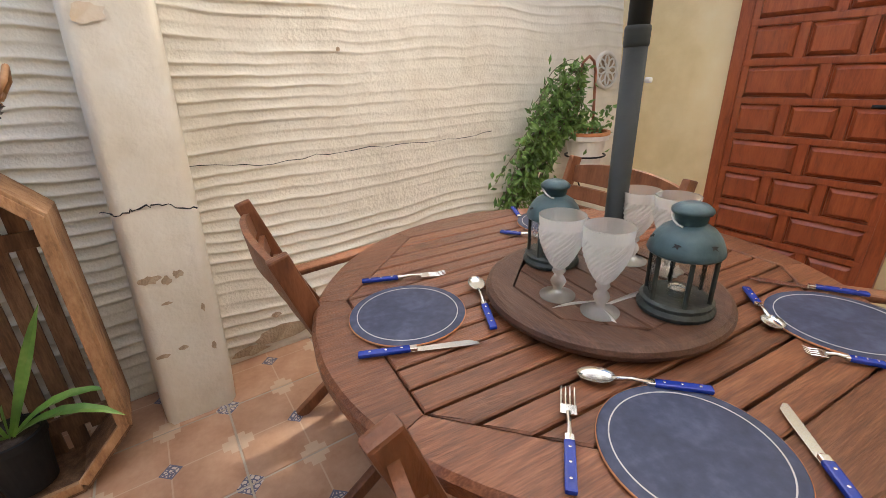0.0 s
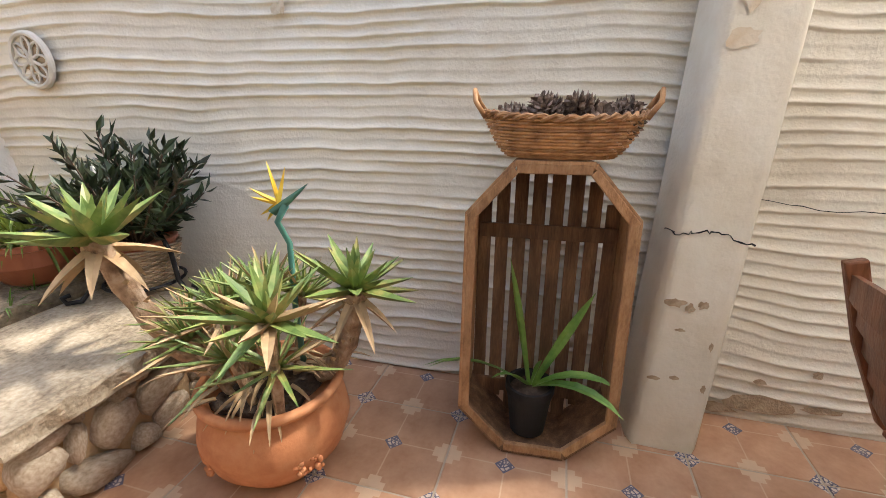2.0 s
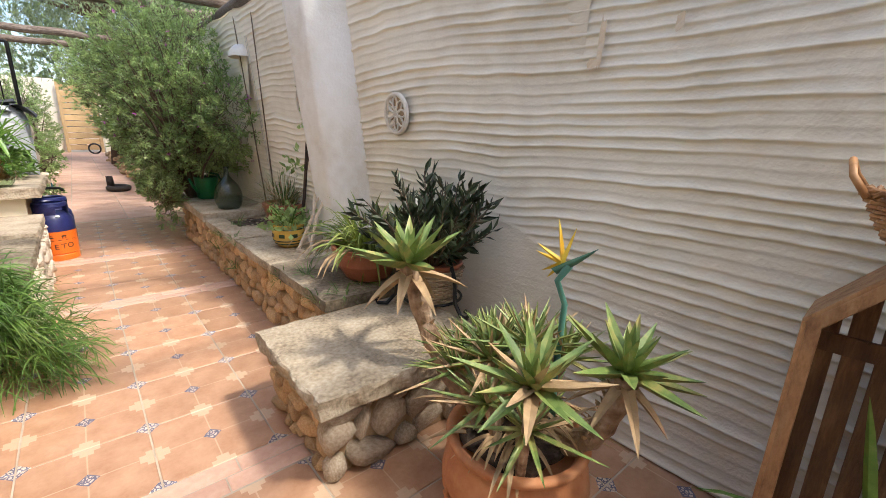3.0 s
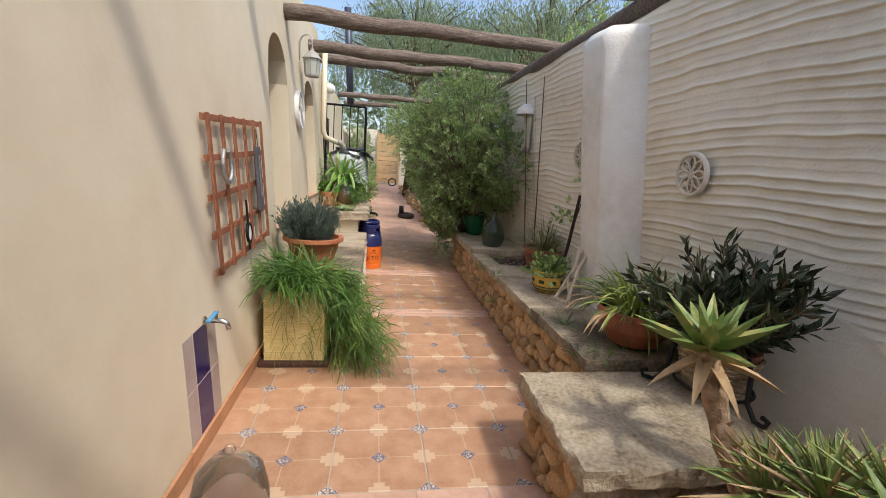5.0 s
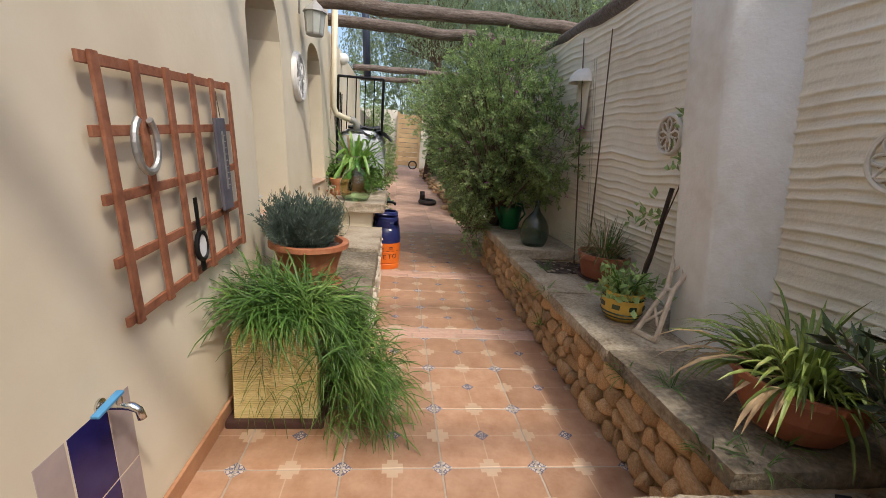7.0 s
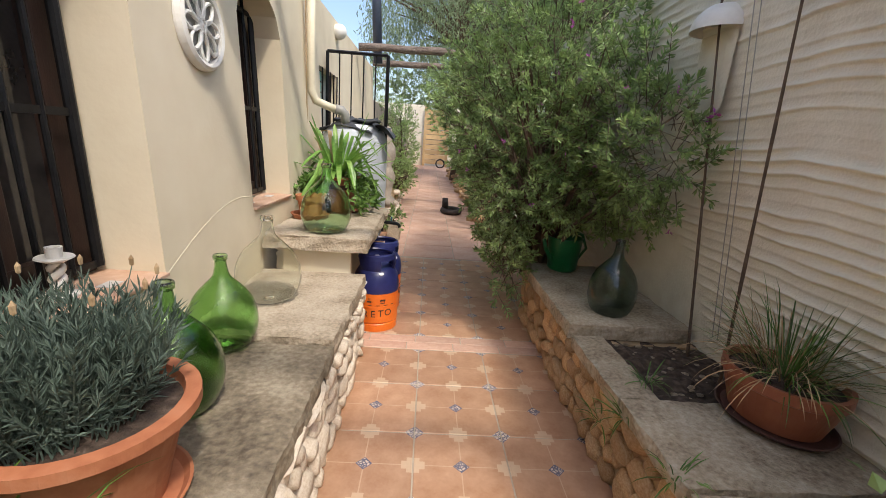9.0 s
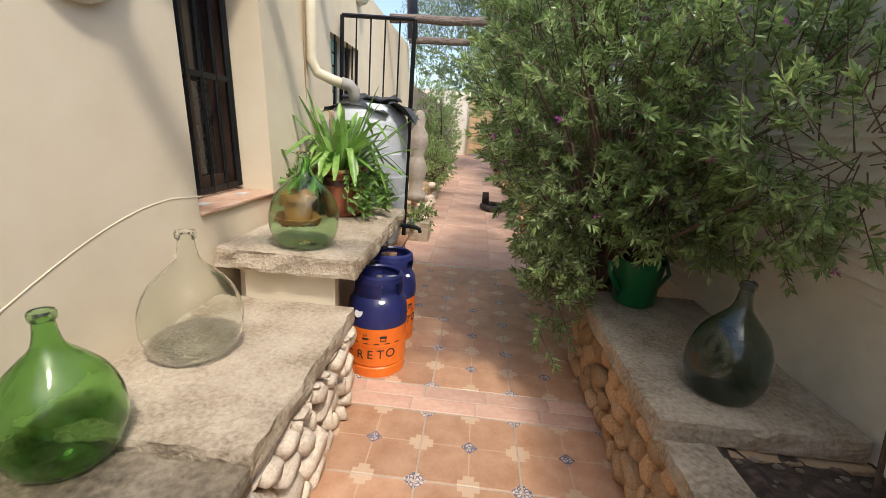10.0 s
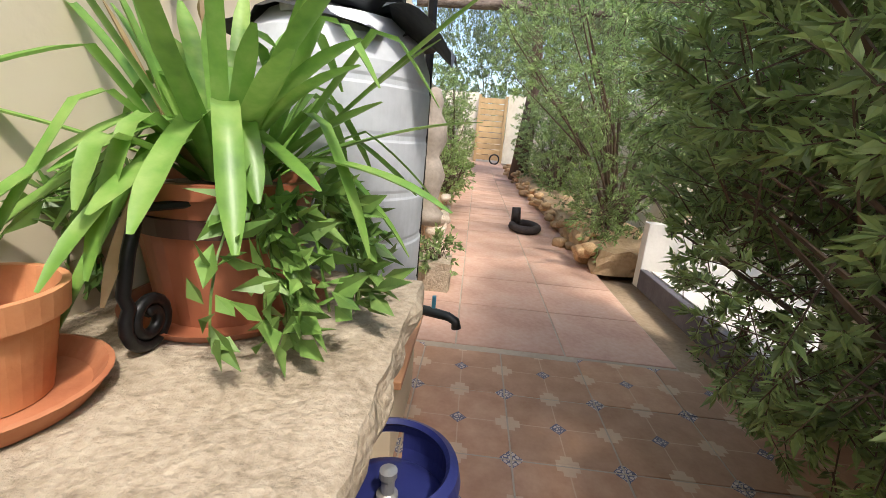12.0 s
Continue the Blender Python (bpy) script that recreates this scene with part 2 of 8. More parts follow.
M_RIBBED = mk("cream_ribbed_planter", [(0.55, 0.42, 0.17), (0.68, 0.54, 0.25), (0.74, 0.62, 0.34)], 6, 0.6, 0.1, 60)
M_BROWN = mk("brown_tray", [(0.05, 0.022, 0.018), (0.09, 0.042, 0.034)], 6, 0.5, 0.05, 40)
M_TALY = mk("yellow_glaze", [(0.55, 0.33, 0.05), (0.68, 0.44, 0.09)], 8, 0.25, 0.05, 40)
M_TALG = mk("dark_green_glaze", [(0.02, 0.04, 0.02), (0.05, 0.08, 0.035)], 8, 0.25, 0.05, 40)
M_CAST = mk("cream_cast_iron", [(0.42, 0.32, 0.22), (0.62, 0.53, 0.41)], 20, 0.7, 0.2, 60)
M_PURPLE = mk("purple_petal", [(0.34, 0.06, 0.30), (0.52, 0.14, 0.46)], 9, 0.5, 0, island=0.2, trans=0.3)
M_YPETAL = mk("yellow_petal", [(0.75, 0.46, 0.03), (0.85, 0.68, 0.12)], 9, 0.5, 0, trans=0.2)
M_TEAL = mk("teal_bract", [(0.05, 0.17, 0.14), (0.11, 0.28, 0.22)], 9, 0.4, 0)
M_CANVAS = mk("white_canvas", [(0.86, 0.85, 0.83), (0.92, 0.91, 0.89)], 5, 0.9, 0.1, 80, trans=0.85)
M_POOL = mk("white_paving", [(0.66, 0.63, 0.57), (0.76, 0.73, 0.68)], 2, 0.85, 0.2, 40)
M_TYRE = mk("old_tyre_rubber", [(0.016, 0.014, 0.014), (0.05, 0.036, 0.032)], 9, 0.8, 0.4, 50)
M_TIMBER = mk("pale_timber", [(0.46, 0.30, 0.14), (0.60, 0.42, 0.22)], 4, 0.75, 0.2, 30, vary=0.15)
M_STATUE = mk("grey_cast_stone", [(0.22, 0.185, 0.15), (0.36, 0.31, 0.26)], 9, 0.9, 0.4, 50)
M_SHUT = mk("green_shutter", [(0.16, 0.36, 0.32), (0.22, 0.44, 0.40)], 6, 0.5, 0.05, 30)
M_EARTH = mk("dry_earth", [(0.22, 0.15, 0.09), (0.34, 0.25, 0.16), (0.42, 0.33, 0.23)], 1.5, 0.95, 0.6, 20)
M_PINKPAVE = mk("rosy_paving", [(0.44, 0.25, 0.18), (0.54, 0.34, 0.25), (0.60, 0.42, 0.33)], 3, 0.7, 0.15, 40, vary=0.1)
M_DARKSTEP = mk("dark_step_stone", [(0.075, 0.07, 0.085), (0.13, 0.12, 0.14)], 9, 0.6, 0.2, 50)
G_GREEN = glass("green_bottle_glass", (0.70, 0.86, 0.66), 0.02, 1.35)
G_DEEP = glass("deep_green_glass", (0.46, 0.70, 0.38))
G_MID = glass("mid_green_glass", (0.52, 0.78, 0.42), 0.02, 1.38)
G_CLEAR = glass("pale_bottle_glass", (0.95, 0.97, 0.94), 0.02, 1.18)
G_DARK = glass("dark_bottle_glass", (0.46, 0.56, 0.52))
G_CUT = glass("cut_glass", (1.0, 1.0, 1.0), 0.0, 1.4)
_n = G_CUT.node_tree.nodes
_d, _x = _n.new("ShaderNodeBsdfTranslucent"), _n.new("ShaderNodeMixShader")
_d.inputs["Color"].default_value = (0.95, 0.96, 0.96, 1)
_x.inputs[0].default_value = 0.28
G_CUT.node_tree.links.new(_n["Principled BSDF"].outputs[0], _x.inputs[1])
G_CUT.node_tree.links.new(_d.outputs[0], _x.inputs[2])
G_CUT.node_tree.links.new(_x.outputs[0], _n["Material Output"].inputs["Surface"])
G_PANE = glass("lantern_pane", (0.95, 0.96, 0.94), 0.03, 1.1)


# ---- mesh helpers ----
def part(name, bm, material, parent=None, label="", smooth=False):
    """Links a bmesh, or (verts, faces), as one mesh object."""
    me = bpy.data.meshes.new(name)
    if isinstance(bm, tuple):
        me.from_pydata([tuple(v) for v in bm[0]], [], [tuple(f) for f in bm[1]])
    else:
        bmesh.ops.recalc_face_normals(bm, faces=bm.faces)
        bm.to_mesh(me)
        bm.free()
    for m in material if isinstance(material, (list, tuple)) else [material]:
        me.materials.append(m)
    if smooth:
        me.polygons.foreach_set("use_smooth", [True] * len(me.polygons))
    me.update()
    ob = new(name, me)
    if parent is not None:
        ob.parent = parent
    if label:
        ob["label"] = label
    return ob


def empty(name, m, label, category, group="", kind=""):
    ob = new(name)
    ob.empty_display_size = 0.05
    ob.matrix_basis = m
    return tagged(ob, label, category, group, kind)


def bm_new():
    return bmesh.new()


def add_box(bm, c, s, m=None, bevel=0.0, mat=0):
    """A box with centre c and size s, turned by m, with bevelled edges."""
    t = Matrix.Translation(c) @ (m if m is not None else Matrix()) @ Matrix.Diagonal((*s, 1))
    g = bmesh.ops.create_cube(bm, size=1.0, matrix=t)
    if bevel:
        es = list({e for v in g["verts"] for e in v.link_edges})
        bmesh.ops.bevel(bm, geom=es, offset=bevel, segments=2, affect="EDGES", profile=0.6)
    if mat:
        for v in g["verts"]:
            if v.is_valid:
                for f in v.link_faces:
                    f.material_index = mat
    return bm


def boxes(*items, bevel=0.0):
    bm = bm_new()
    for c, s in items:
        add_box(bm, c, s, bevel=bevel)
    return bm


def lathe(profile, seg=32, squash=1.0, bm=None, m=None):
    """Turns (radius, height) pairs about z."""
    bm = bm or bm_new()
    m = m if m is not None else Matrix()
    rings = []
    for r, z in profile:
        if r < 1e-5:
            rings.append([bm.verts.new(m @ Vector((0, 0, z)))])
        else:
            rings.append([bm.verts.new(m @ Vector((r * math.cos(2 * math.pi * i / seg), squash * r * math.sin(2 * math.pi * i / seg), z))) for i in range(seg)])
    for a, b in zip(rings, rings[1:]):
        for i in range(seg):
            j = (i + 1) % seg
            vs = [a[i % len(a)], a[j % len(a)], b[j % len(b)], b[i % len(b)]]
            vs = list(dict.fromkeys(vs))
            if len(vs) > 2:
                bm.faces.new(vs)
    return bm


def tube(pts, r, seg=8, bm=None, closed=False):
    """A round bar along points; r is one radius or one for each point."""
    bm = bm or bm_new()
    pts = [Vector(p) for p in pts]
    n = len(pts)
    rr = r if isinstance(r, (list, tuple)) else [r] * n
    rings = []
    side = None
    for i, p in enumerate(pts):
        a, b = pts[max(i - 1, 0)], pts[min(i + 1, n - 1)]
        if closed:
            a, b = pts[i - 1], pts[(i + 1) % n]
        d = (b - a).normalized()
        if side is None:
            side = d.orthogonal().normalized()
        side = (side - d * side.dot(d)).normalized()
        up = d.cross(side)
        rings.append([bm.verts.new(p + rr[i] * (math.cos(2 * math.pi * k / seg) * side + math.sin(2 * math.pi * k / seg) * up)) for k in range(seg)])
    for i in range(n if closed else n - 1):
        a, b = rings[i], rings[(i + 1) % n]
        for k in range(seg):
            bm.faces.new((a[k], a[(k + 1) % seg], b[(k + 1) % seg], b[k]))
    if not closed:
        bm.faces.new(rings[0][::-1])
        bm.faces.new(rings[-1])
    return bm


def nz(x, y, z=0.0):
    return noise.noise((x, y, z))


def rough_box(x0, x1, y0, y1, z0, z1, step=0.05, amp=0.012, seed=0, top=0.3):
    """A slab of stone with chipped sides and a worn top."""
    bm = bm_new()
    nx, ny, nzz = max(1, round((x1 - x0) / step)), max(1, round((y1 - y0) / step)), max(1, round((z1 - z0) / (step * 0.5)))
    vs = {}

    def v(i, j, k):
        key = (i, j, k)
        if key not in vs:
            p = Vector((x0 + (x1 - x0) * i / nx, y0 + (y1 - y0) * j / ny, z0 + (z1 - z0) * k / nzz))
            q = p * 14 + Vector((seed * 7.3, seed * 3.1, seed))
            d = Vector((nz(*q), nz(q.y, q.z, q.x + 5), nz(q.z + 9, q.x, q.y)))
            w = Vector((1.0, 1.0, top))
            edge = (i in (0, nx)) + (j in (0, ny)) + (k in (0, nzz))
            p += Vector((d.x * w.x, d.y * w.y, d.z * w.z)) * amp * (1.6 if edge < 2 else 1.0)
            if edge >= 2:
                c = Vector(((x0 + x1) / 2, (y0 + y1) / 2, (z0 + z1) / 2))
                for a in range(3):
                    p[a] += (0.25 * amp if p[a] < c[a] else -0.25 * amp)
            vs[key] = bm.verts.new(p)
        return vs[key]

    for i in range(nx):
        for j in range(ny):
            bm.faces.new((v(i, j, 0), v(i, j + 1, 0), v(i + 1, j + 1, 0), v(i + 1, j, 0)))
            bm.faces.new((v(i, j, nzz), v(i + 1, j, nzz), v(i + 1, j + 1, nzz), v(i, j + 1, nzz)))
    for i in range(nx):
        for k in range(nzz):
            bm.faces.new((v(i, 0, k), v(i + 1, 0, k), v(i + 1, 0, k + 1), v(i, 0, k + 1)))
            bm.faces.new((v(i, ny, k), v(i, ny, k + 1), v(i + 1, ny, k + 1), v(i + 1, ny, k)))
    for j in range(ny):
        for k in range(nzz):
            bm.faces.new((v(0, j, k), v(0, j, k + 1), v(0, j + 1, k + 1), v(0, j + 1, k)))
            bm.faces.new((v(nx, j, k), v(nx, j + 1, k), v(nx, j + 1, k + 1), v(nx, j, k + 1)))
    return bm


def ribbons(items, seg=6, fold=0.25):
    """Strap leaves: each item is (base, direction, length, width, droop, twist). Returns verts and faces."""
    V, F = [], []
    for base, d, length, width, droop, tw in items:
        p, d = Vector(base), Vector(d).normalized()
        side = d.cross(Vector((0, 0, 1)))
        side = side.normalized() if side.length > 1e-3 else Vector((1, 0, 0))
        side = Matrix.Rotation(tw, 3, d) @ side
        o = len(V)
        for i in range(seg + 1):
            t = i / seg
            w = width * (0.55 + 0.9 * t if t < 0.5 else 1.0 * (1 - ((t - 0.5) / 0.5) ** 2.2) + 0.02) * 0.5
            up = side.cross(d)
            V += [p - side * w + up * w * fold, p - up * w * 0.12, p + side * w + up * w * fold]
            d = (d + Vector((0, 0, -droop * (0.4 + 1.2 * t) / seg))).normalized()
            side = (side - d * side.dot(d)).normalized()
            p = p + d * (length / seg)
        for i in range(seg):
            a = o + 3 * i
            F += [(a, a + 1, a + 4, a + 3), (a + 1, a + 2, a + 5, a + 4)]
    return V, F


def thick_leaves(items, seg=5):
    """Fleshy leaves of three-sided section: (base, direction, length, width, droop)."""
    V, F = [], []
    for base, d, length, width, droop in items:
        p, d = Vector(base), Vector(d).normalized()
        side = d.cross(Vector((0, 0, 1)))
        side = side.normalized() if side.length > 1e-3 else Vector((1, 0, 0))
        o = len(V)
        for i in range(seg + 1):
            t = i / seg
            w = width * 0.5 * (1 - t ** 1.4) * (0.85 + 0.4 * t) + 0.001
            up = side.cross(d)
            V += [p - side * w + up * w * 0.45, p + up * w * 0.05, p + side * w + up * w * 0.45, p - up * w * 0.6]
            d = (d + Vector((0, 0, -droop / seg))).normalized()
            side = (side - d * side.dot(d)).normalized()
            p = p + d * (length / seg)
        for i in range(seg):
            a, b = o + 4 * i, o + 4 * i + 4
            for k in range(4):
                F.append((a + k, a + (k + 1) % 4, b + (k + 1) % 4, b + k))
    return V, F


def leaf_cloud(pos, dirs, length, width, rng, curl=0.25):
    """Many small folded leaves. pos and dirs are arrays of n x 3."""
    n = len(pos)
    d = dirs / np.linalg.norm(dirs, axis=1, keepdims=True)
    r = rng.normal(size=(n, 3))
    s = np.cross(d, r)
    s /= np.linalg.norm(s, axis=1, keepdims=True) + 1e-9
    u = np.cross(s, d)
    L = (length * rng.uniform(0.6, 1.25, n))[:, None]
    W = (width * rng.uniform(0.7, 1.2, n))[:, None] * 0.5
    a = pos
    b = pos + d * L * 0.45 + s * W + u * W * curl
    c = pos + d * L - u * L * 0.1
    e = pos + d * L * 0.45 - s * W + u * W * curl
    V = np.stack([a, b, c, e], axis=1).reshape(-1, 3)
    k = np.arange(n)[:, None] * 4
    F = np.concatenate([k + np.array([[0, 1, 2]]), k + np.array([[0, 2, 3]])], axis=1).reshape(-1, 3)
    return V, F


def mesh_np(name, V, F, material, parent=None, label=""):
    me = bpy.data.meshes.new(name)
    me.from_pydata(V.tolist(), [], F.tolist())
    me.materials.append(material)
    me.update()
    ob = new(name, me)
    if parent is not None:
        ob.parent = parent
    if label:
        ob["label"] = label
    return ob


def vnoise(y, z, seed):
    """Smooth value noise on arrays."""
    rng = np.random.RandomState(seed)
    g = rng.rand(64, 64)
    yi, zi = np.floor(y).astype(int), np.floor(z).astype(int)
    fy, fz = y - yi, z - zi
    fy, fz = fy * fy * (3 - 2 * fy), fz * fz * (3 - 2 * fz)
    q = lambda a, b: g[a % 64, b % 64]
    return (q(yi, zi) * (1 - fy) + q(yi + 1, zi) * fy) * (1 - fz) + (q(yi, zi + 1) * (1 - fy) + q(yi + 1, zi + 1) * fy) * fz


# ---- the garden wall, combed plaster ----
WALL_Y = np.array([-3.2, 1.4, 2.0, 2.5, 3.1, 4.3, 6.0, 7.6, 8.3])
WALL_X = np.array([1.79, 1.74, 1.73, 1.72, 1.72, 1.71, 1.70, 1.68, 1.66])
WALL_LEAN = np.array([0.085, 0.085, 0.07, 0.0, -0.085, -0.11, -0.12, -0.12, -0.12])


def wall_x(y, z=0.0):
    return np.interp(y, WALL_Y, WALL_X) + np.interp(y, WALL_Y, WALL_LEAN) * z


def garden_wall():
    y = np.arange(-3.2, 8.3 + 1e-6, 0.02)
    z = np.arange(0.0, 2.52, 0.0056)
    Y, Z = np.meshgrid(y, z, indexing="ij")
    warp = 0.60 * vnoise(Y * 0.8, Z * 0.5, 1) + 0.40 * vnoise(Y * 2.2, Z * 2.0, 2) + 0.12 * vnoise(Y * 6.5, Z * 5, 3) + 0.03 * vnoise(Y * 17, Z * 9, 13)
    ph = Z / 0.050 + warp * 2.5
    f = 1 - (ph - np.floor(ph))
    row = np.floor(ph)
    amp = np.clip(vnoise(Y * 1.9 + row * 3.7, row * 1.7, 5) * 1.9 - 0.25, 0.15, 1.15)
    prof = np.where(f < 0.86, (f / 0.86) ** 3.0, 1 - ((f - 0.86) / 0.14))
    smooth = np.clip((vnoise(Y * 0.8 + 4, Z * 1.1, 6) - 0.12) * 3.2, 0.25, 1)
    arc = ((Y - 6.25) / 0.75) ** 2 + ((Z - 0.45) / 0.62) ** 2
    smooth = smooth * np.clip((arc - 1) * 6, 0.03, 1)
    arc2 = ((Y - 2.35) / 0.5) ** 2 + ((Z - 0.40) / 0.50) ** 2
    smooth = smooth * np.clip((arc2 - 1) * 6, 0.05, 1)
    lip = 0.004 * np.exp(-((np.sqrt(arc) - 1) / 0.035) ** 2) + 0.004 * np.exp(-((np.sqrt(arc2) - 1) / 0.04) ** 2)
    d = 0.0150 * amp * prof * smooth + lip + 0.012 * (vnoise(Y * 1.3, Z * 1.5, 7) - 0.5) + 0.0022 * (vnoise(Y * 30, Z * 30, 8) - 0.5)
    X = np.interp(Y, WALL_Y, WALL_X) + np.interp(Y, WALL_Y, WALL_LEAN) * Z - d
    ny, nk = Y.shape
    top = 2.47 + 0.05 * (vnoise(y * 3, y * 0, 9) - 0.5)
    Zc = np.minimum(Z, top[:, None])
    front = np.stack([X, Y, Zc], axis=2).reshape(-1, 3)
    idx = np.arange(ny * nk).reshape(ny, nk)
    F = np.stack([idx[:-1, :-1], idx[:-1, 1:], idx[1:, 1:], idx[1:, :-1]], axis=2).reshape(-1, 4)
    o = ny * nk
    back = np.concatenate([np.stack([X[:, -1] + 0.25, y, top], axis=1), np.stack([X[:, 0] + 0.40, y, y * 0], axis=1)])
    a, b = np.arange(ny), np.arange(ny) + ny
    Fb = np.concatenate([
        np.stack([idx[:-1, -1], o + a[:-1], o + a[1:], idx[1:, -1]], axis=1),
        np.stack([o + a[:-1], o + b[:-1], o + b[1:], o + a[1:]], axis=1)])
    ends = [[int(idx[0, 0]), int(o + b[0]), int(o + a[0]), int(idx[0, -1])], [int(idx[-1, 0]), int(idx[-1, -1]), int(o + a[-1]), int(o + b[-1])]]
    ob = mesh_np("wall_east", np.concatenate([front, back]), np.concatenate([F, Fb, np.array(ends)]), M_WHITE)
    ob.data.polygons.foreach_set("use_smooth", [True] * len(ob.data.polygons))
    return tagged(ob, "cream lime-plastered garden wall combed in wavy ridges", "wall", kind="structure")


garden_wall()


def pillar(name, y0, y1, proj, top, label, lean=0.0, seed=0, soft=0.08):
    """A worn plaster pier against the garden wall."""
    bm = bm_new()
    n, k = 14, 34
    grid = []
    for i in range(n + 1):
        col = []
        for j in range(k + 1):
            z = top * j / k
            t = i / n
            y = y0 + (y1 - y0) * t + lean * z
            p = proj * (min(1.0, (1 - t) * 9 + 0.1) ** 0.6) * (min(1.0, t / soft) ** 1.2 if t < soft else 1.0)
            q = 0.010 * nz(y * 5, z * 3, seed) + 0.004 * nz(y * 22, z * 18, seed + 3)
            if j == k:
                p *= 0.75
            col.append(bm.verts.new((float(wall_x(y, z)) - p + q + (0.012 if t in (0, 1) else 0), y, z)))
        grid.append(col)
    for i in range(n):
        for j in range(k):
            bm.faces.new((grid[i][j], grid[i][j + 1], grid[i + 1][j + 1], grid[i + 1][j]))
    back = [bm.verts.new((float(wall_x(y0 + (y1 - y0) * i / n, top)) + 0.05, y0 + (y1 - y0) * i / n + lean * top, top)) for i in range(n + 1)]
    for i in range(n):
        bm.faces.new((grid[i][k], back[i], back[i + 1], grid[i + 1][k]))
    return tagged(part(name, bm, M_PILLAR if seed < 2 else M_WASH, smooth=True), label, "pillar", kind="structure")


pillar("pillar_1", -0.025, 0.27, 0.27, 2.55, "worn cream plaster pier with chips and a crack", -0.055, 1)
pillar("pillar_2", 3.40, 3.86, 0.25, 2.40, "whitewashed plaster pier against the garden wall", 0.05, 2, 0.3)


# ---- house wall with arched window niches ----
def house_x(z):
    return -0.95 - 0.05 * z


def house_wall(y0, y1, top, openings, name, label, thick=0.34, mat=None, base_x=0.0):
    """openings: (start, end, sill, spring, rise). The wall is built in columns round them."""
    ys = {y0, y1}
    for a, b, *_ in openings:
        ys |= {a + (b - a) * i / 12 for i in range(13)}
    ys |= {y0 + (y1 - y0) * i / 24 for i in range(25)}
    ys = sorted(ys)
    bm = bm_new()
    fx = lambda z: base_x + house_x(z)

    def quad(ps):
        bm.faces.new([bm.verts.new(p) for p in ps])

    def head(o, y):
        a, b, sill, spring, rise = o
        t = max(-1.0, min(1.0, (2 * y - a - b) / (b - a)))
        return spring + rise * math.sqrt(max(0.0, 1 - t * t))

    for a, b in zip(ys, ys[1:]):
        if b - a < 1e-6:
            continue
        o = next((o for o in openings if o[0] - 1e-6 <= a and b <= o[1] + 1e-6), None)
        if o is None:
            quad([(fx(0), a, 0), (fx(top), a, top), (fx(top), b, top), (fx(0), b, 0)])
        else:
            ha, hb, s = head(o, a), head(o, b), o[2]
            quad([(fx(ha), a, ha), (fx(top), a, top), (fx(top), b, top), (fx(hb), b, hb)])
            quad([(fx(ha), a, ha), (fx(hb), b, hb), (fx(hb) - thick, b, hb), (fx(ha) - thick, a, ha)])
            if s > 0:
                quad([(fx(0), a, 0), (fx(s), a, s), (fx(s), b, s), (fx(0), b, 0)])
                quad([(fx(s), a, s), (fx(s) - thick, a, s), (fx(s) - thick, b, s), (fx(s), b, s)])
        quad([(fx(top), a, top), (fx(top) - thick, a, top), (fx(top) - thick, b, top), (fx(top), b, top)])
        if o is None:
            quad([(fx(0) - thick, a, 0), (fx(0) - thick, b, 0), (fx(top) - thick, b, top), (fx(top) - thick, a, top)])
    for a, b, s, spring, rise in openings:
        for y in (a, b):
            h = spring
            quad([(fx(s), y, s), (fx(h), y, h), (fx(h) - thick, y, h), (fx(s) - thick, y, s)])
    for y in (y0, y1):
        quad([(fx(0), y, 0), (fx(top), y, top), (fx(top) - thick, y, top), (fx(0) - thick, y, 0)])
    bmesh.ops.remove_doubles(bm, verts=bm.verts, dist=0.0005)
    return tagged(part(name, bm, mat or M_HOUSE), label, "wall", kind="structure")


house_wall(-3.2, 7.45, 3.1, [(0.665, 1.66, 0.0, 2.08, 0.0), (4.40, 5.12, 0.80, 2.03, 0.34), (6.06, 6.78, 0.925, 2.05, 0.24)],
           "wall_west", "smooth ochre-cream plastered house wall with arched window niches")
house_wall(7.45, 12.5, 2.75, [(8.15, 9.0, 0.95, 2.1, 0.0)], "wall_west_far", "cream plastered wall of the far part of the house", base_x=-0.06)
# wall across the end of the patio, and behind the house openings
tagged(part("wall_south", boxes(((0.5, -3.08, 1.6), (3.9, 0.16, 3.2))), M_YELLOW), "weathered yellow plastered wall at the end of the patio", "wall", kind="structure")


# ---- floor base, ground ----
def ground_sheet():
    bm = bm_new()
    n = 40
    vs = [[bm.verts.new((-200 + 400 * i / n, -200 + 400 * j / n, -0.06)) for j in range(n + 1)] for i in range(n + 1)]
    for i in range(n):
        for j in range(n):
            bm.faces.new((vs[i][j], vs[i + 1][j], vs[i + 1][j + 1], vs[i][j + 1]))
    return tagged(part("ground", bm, M_EARTH), "dry brown earth around the house", "ground", kind="structure")


ground_sheet()
tagged(part("floor", boxes(((0.4, 2.6, -0.04), (3.0, 11.8, 0.0725)), ((0.15, 20.6, -0.04), (1.95, 24.2, 0.08))), M_GROUT), "grey grout bed under terracotta floor tiles", "floor", kind="structure")


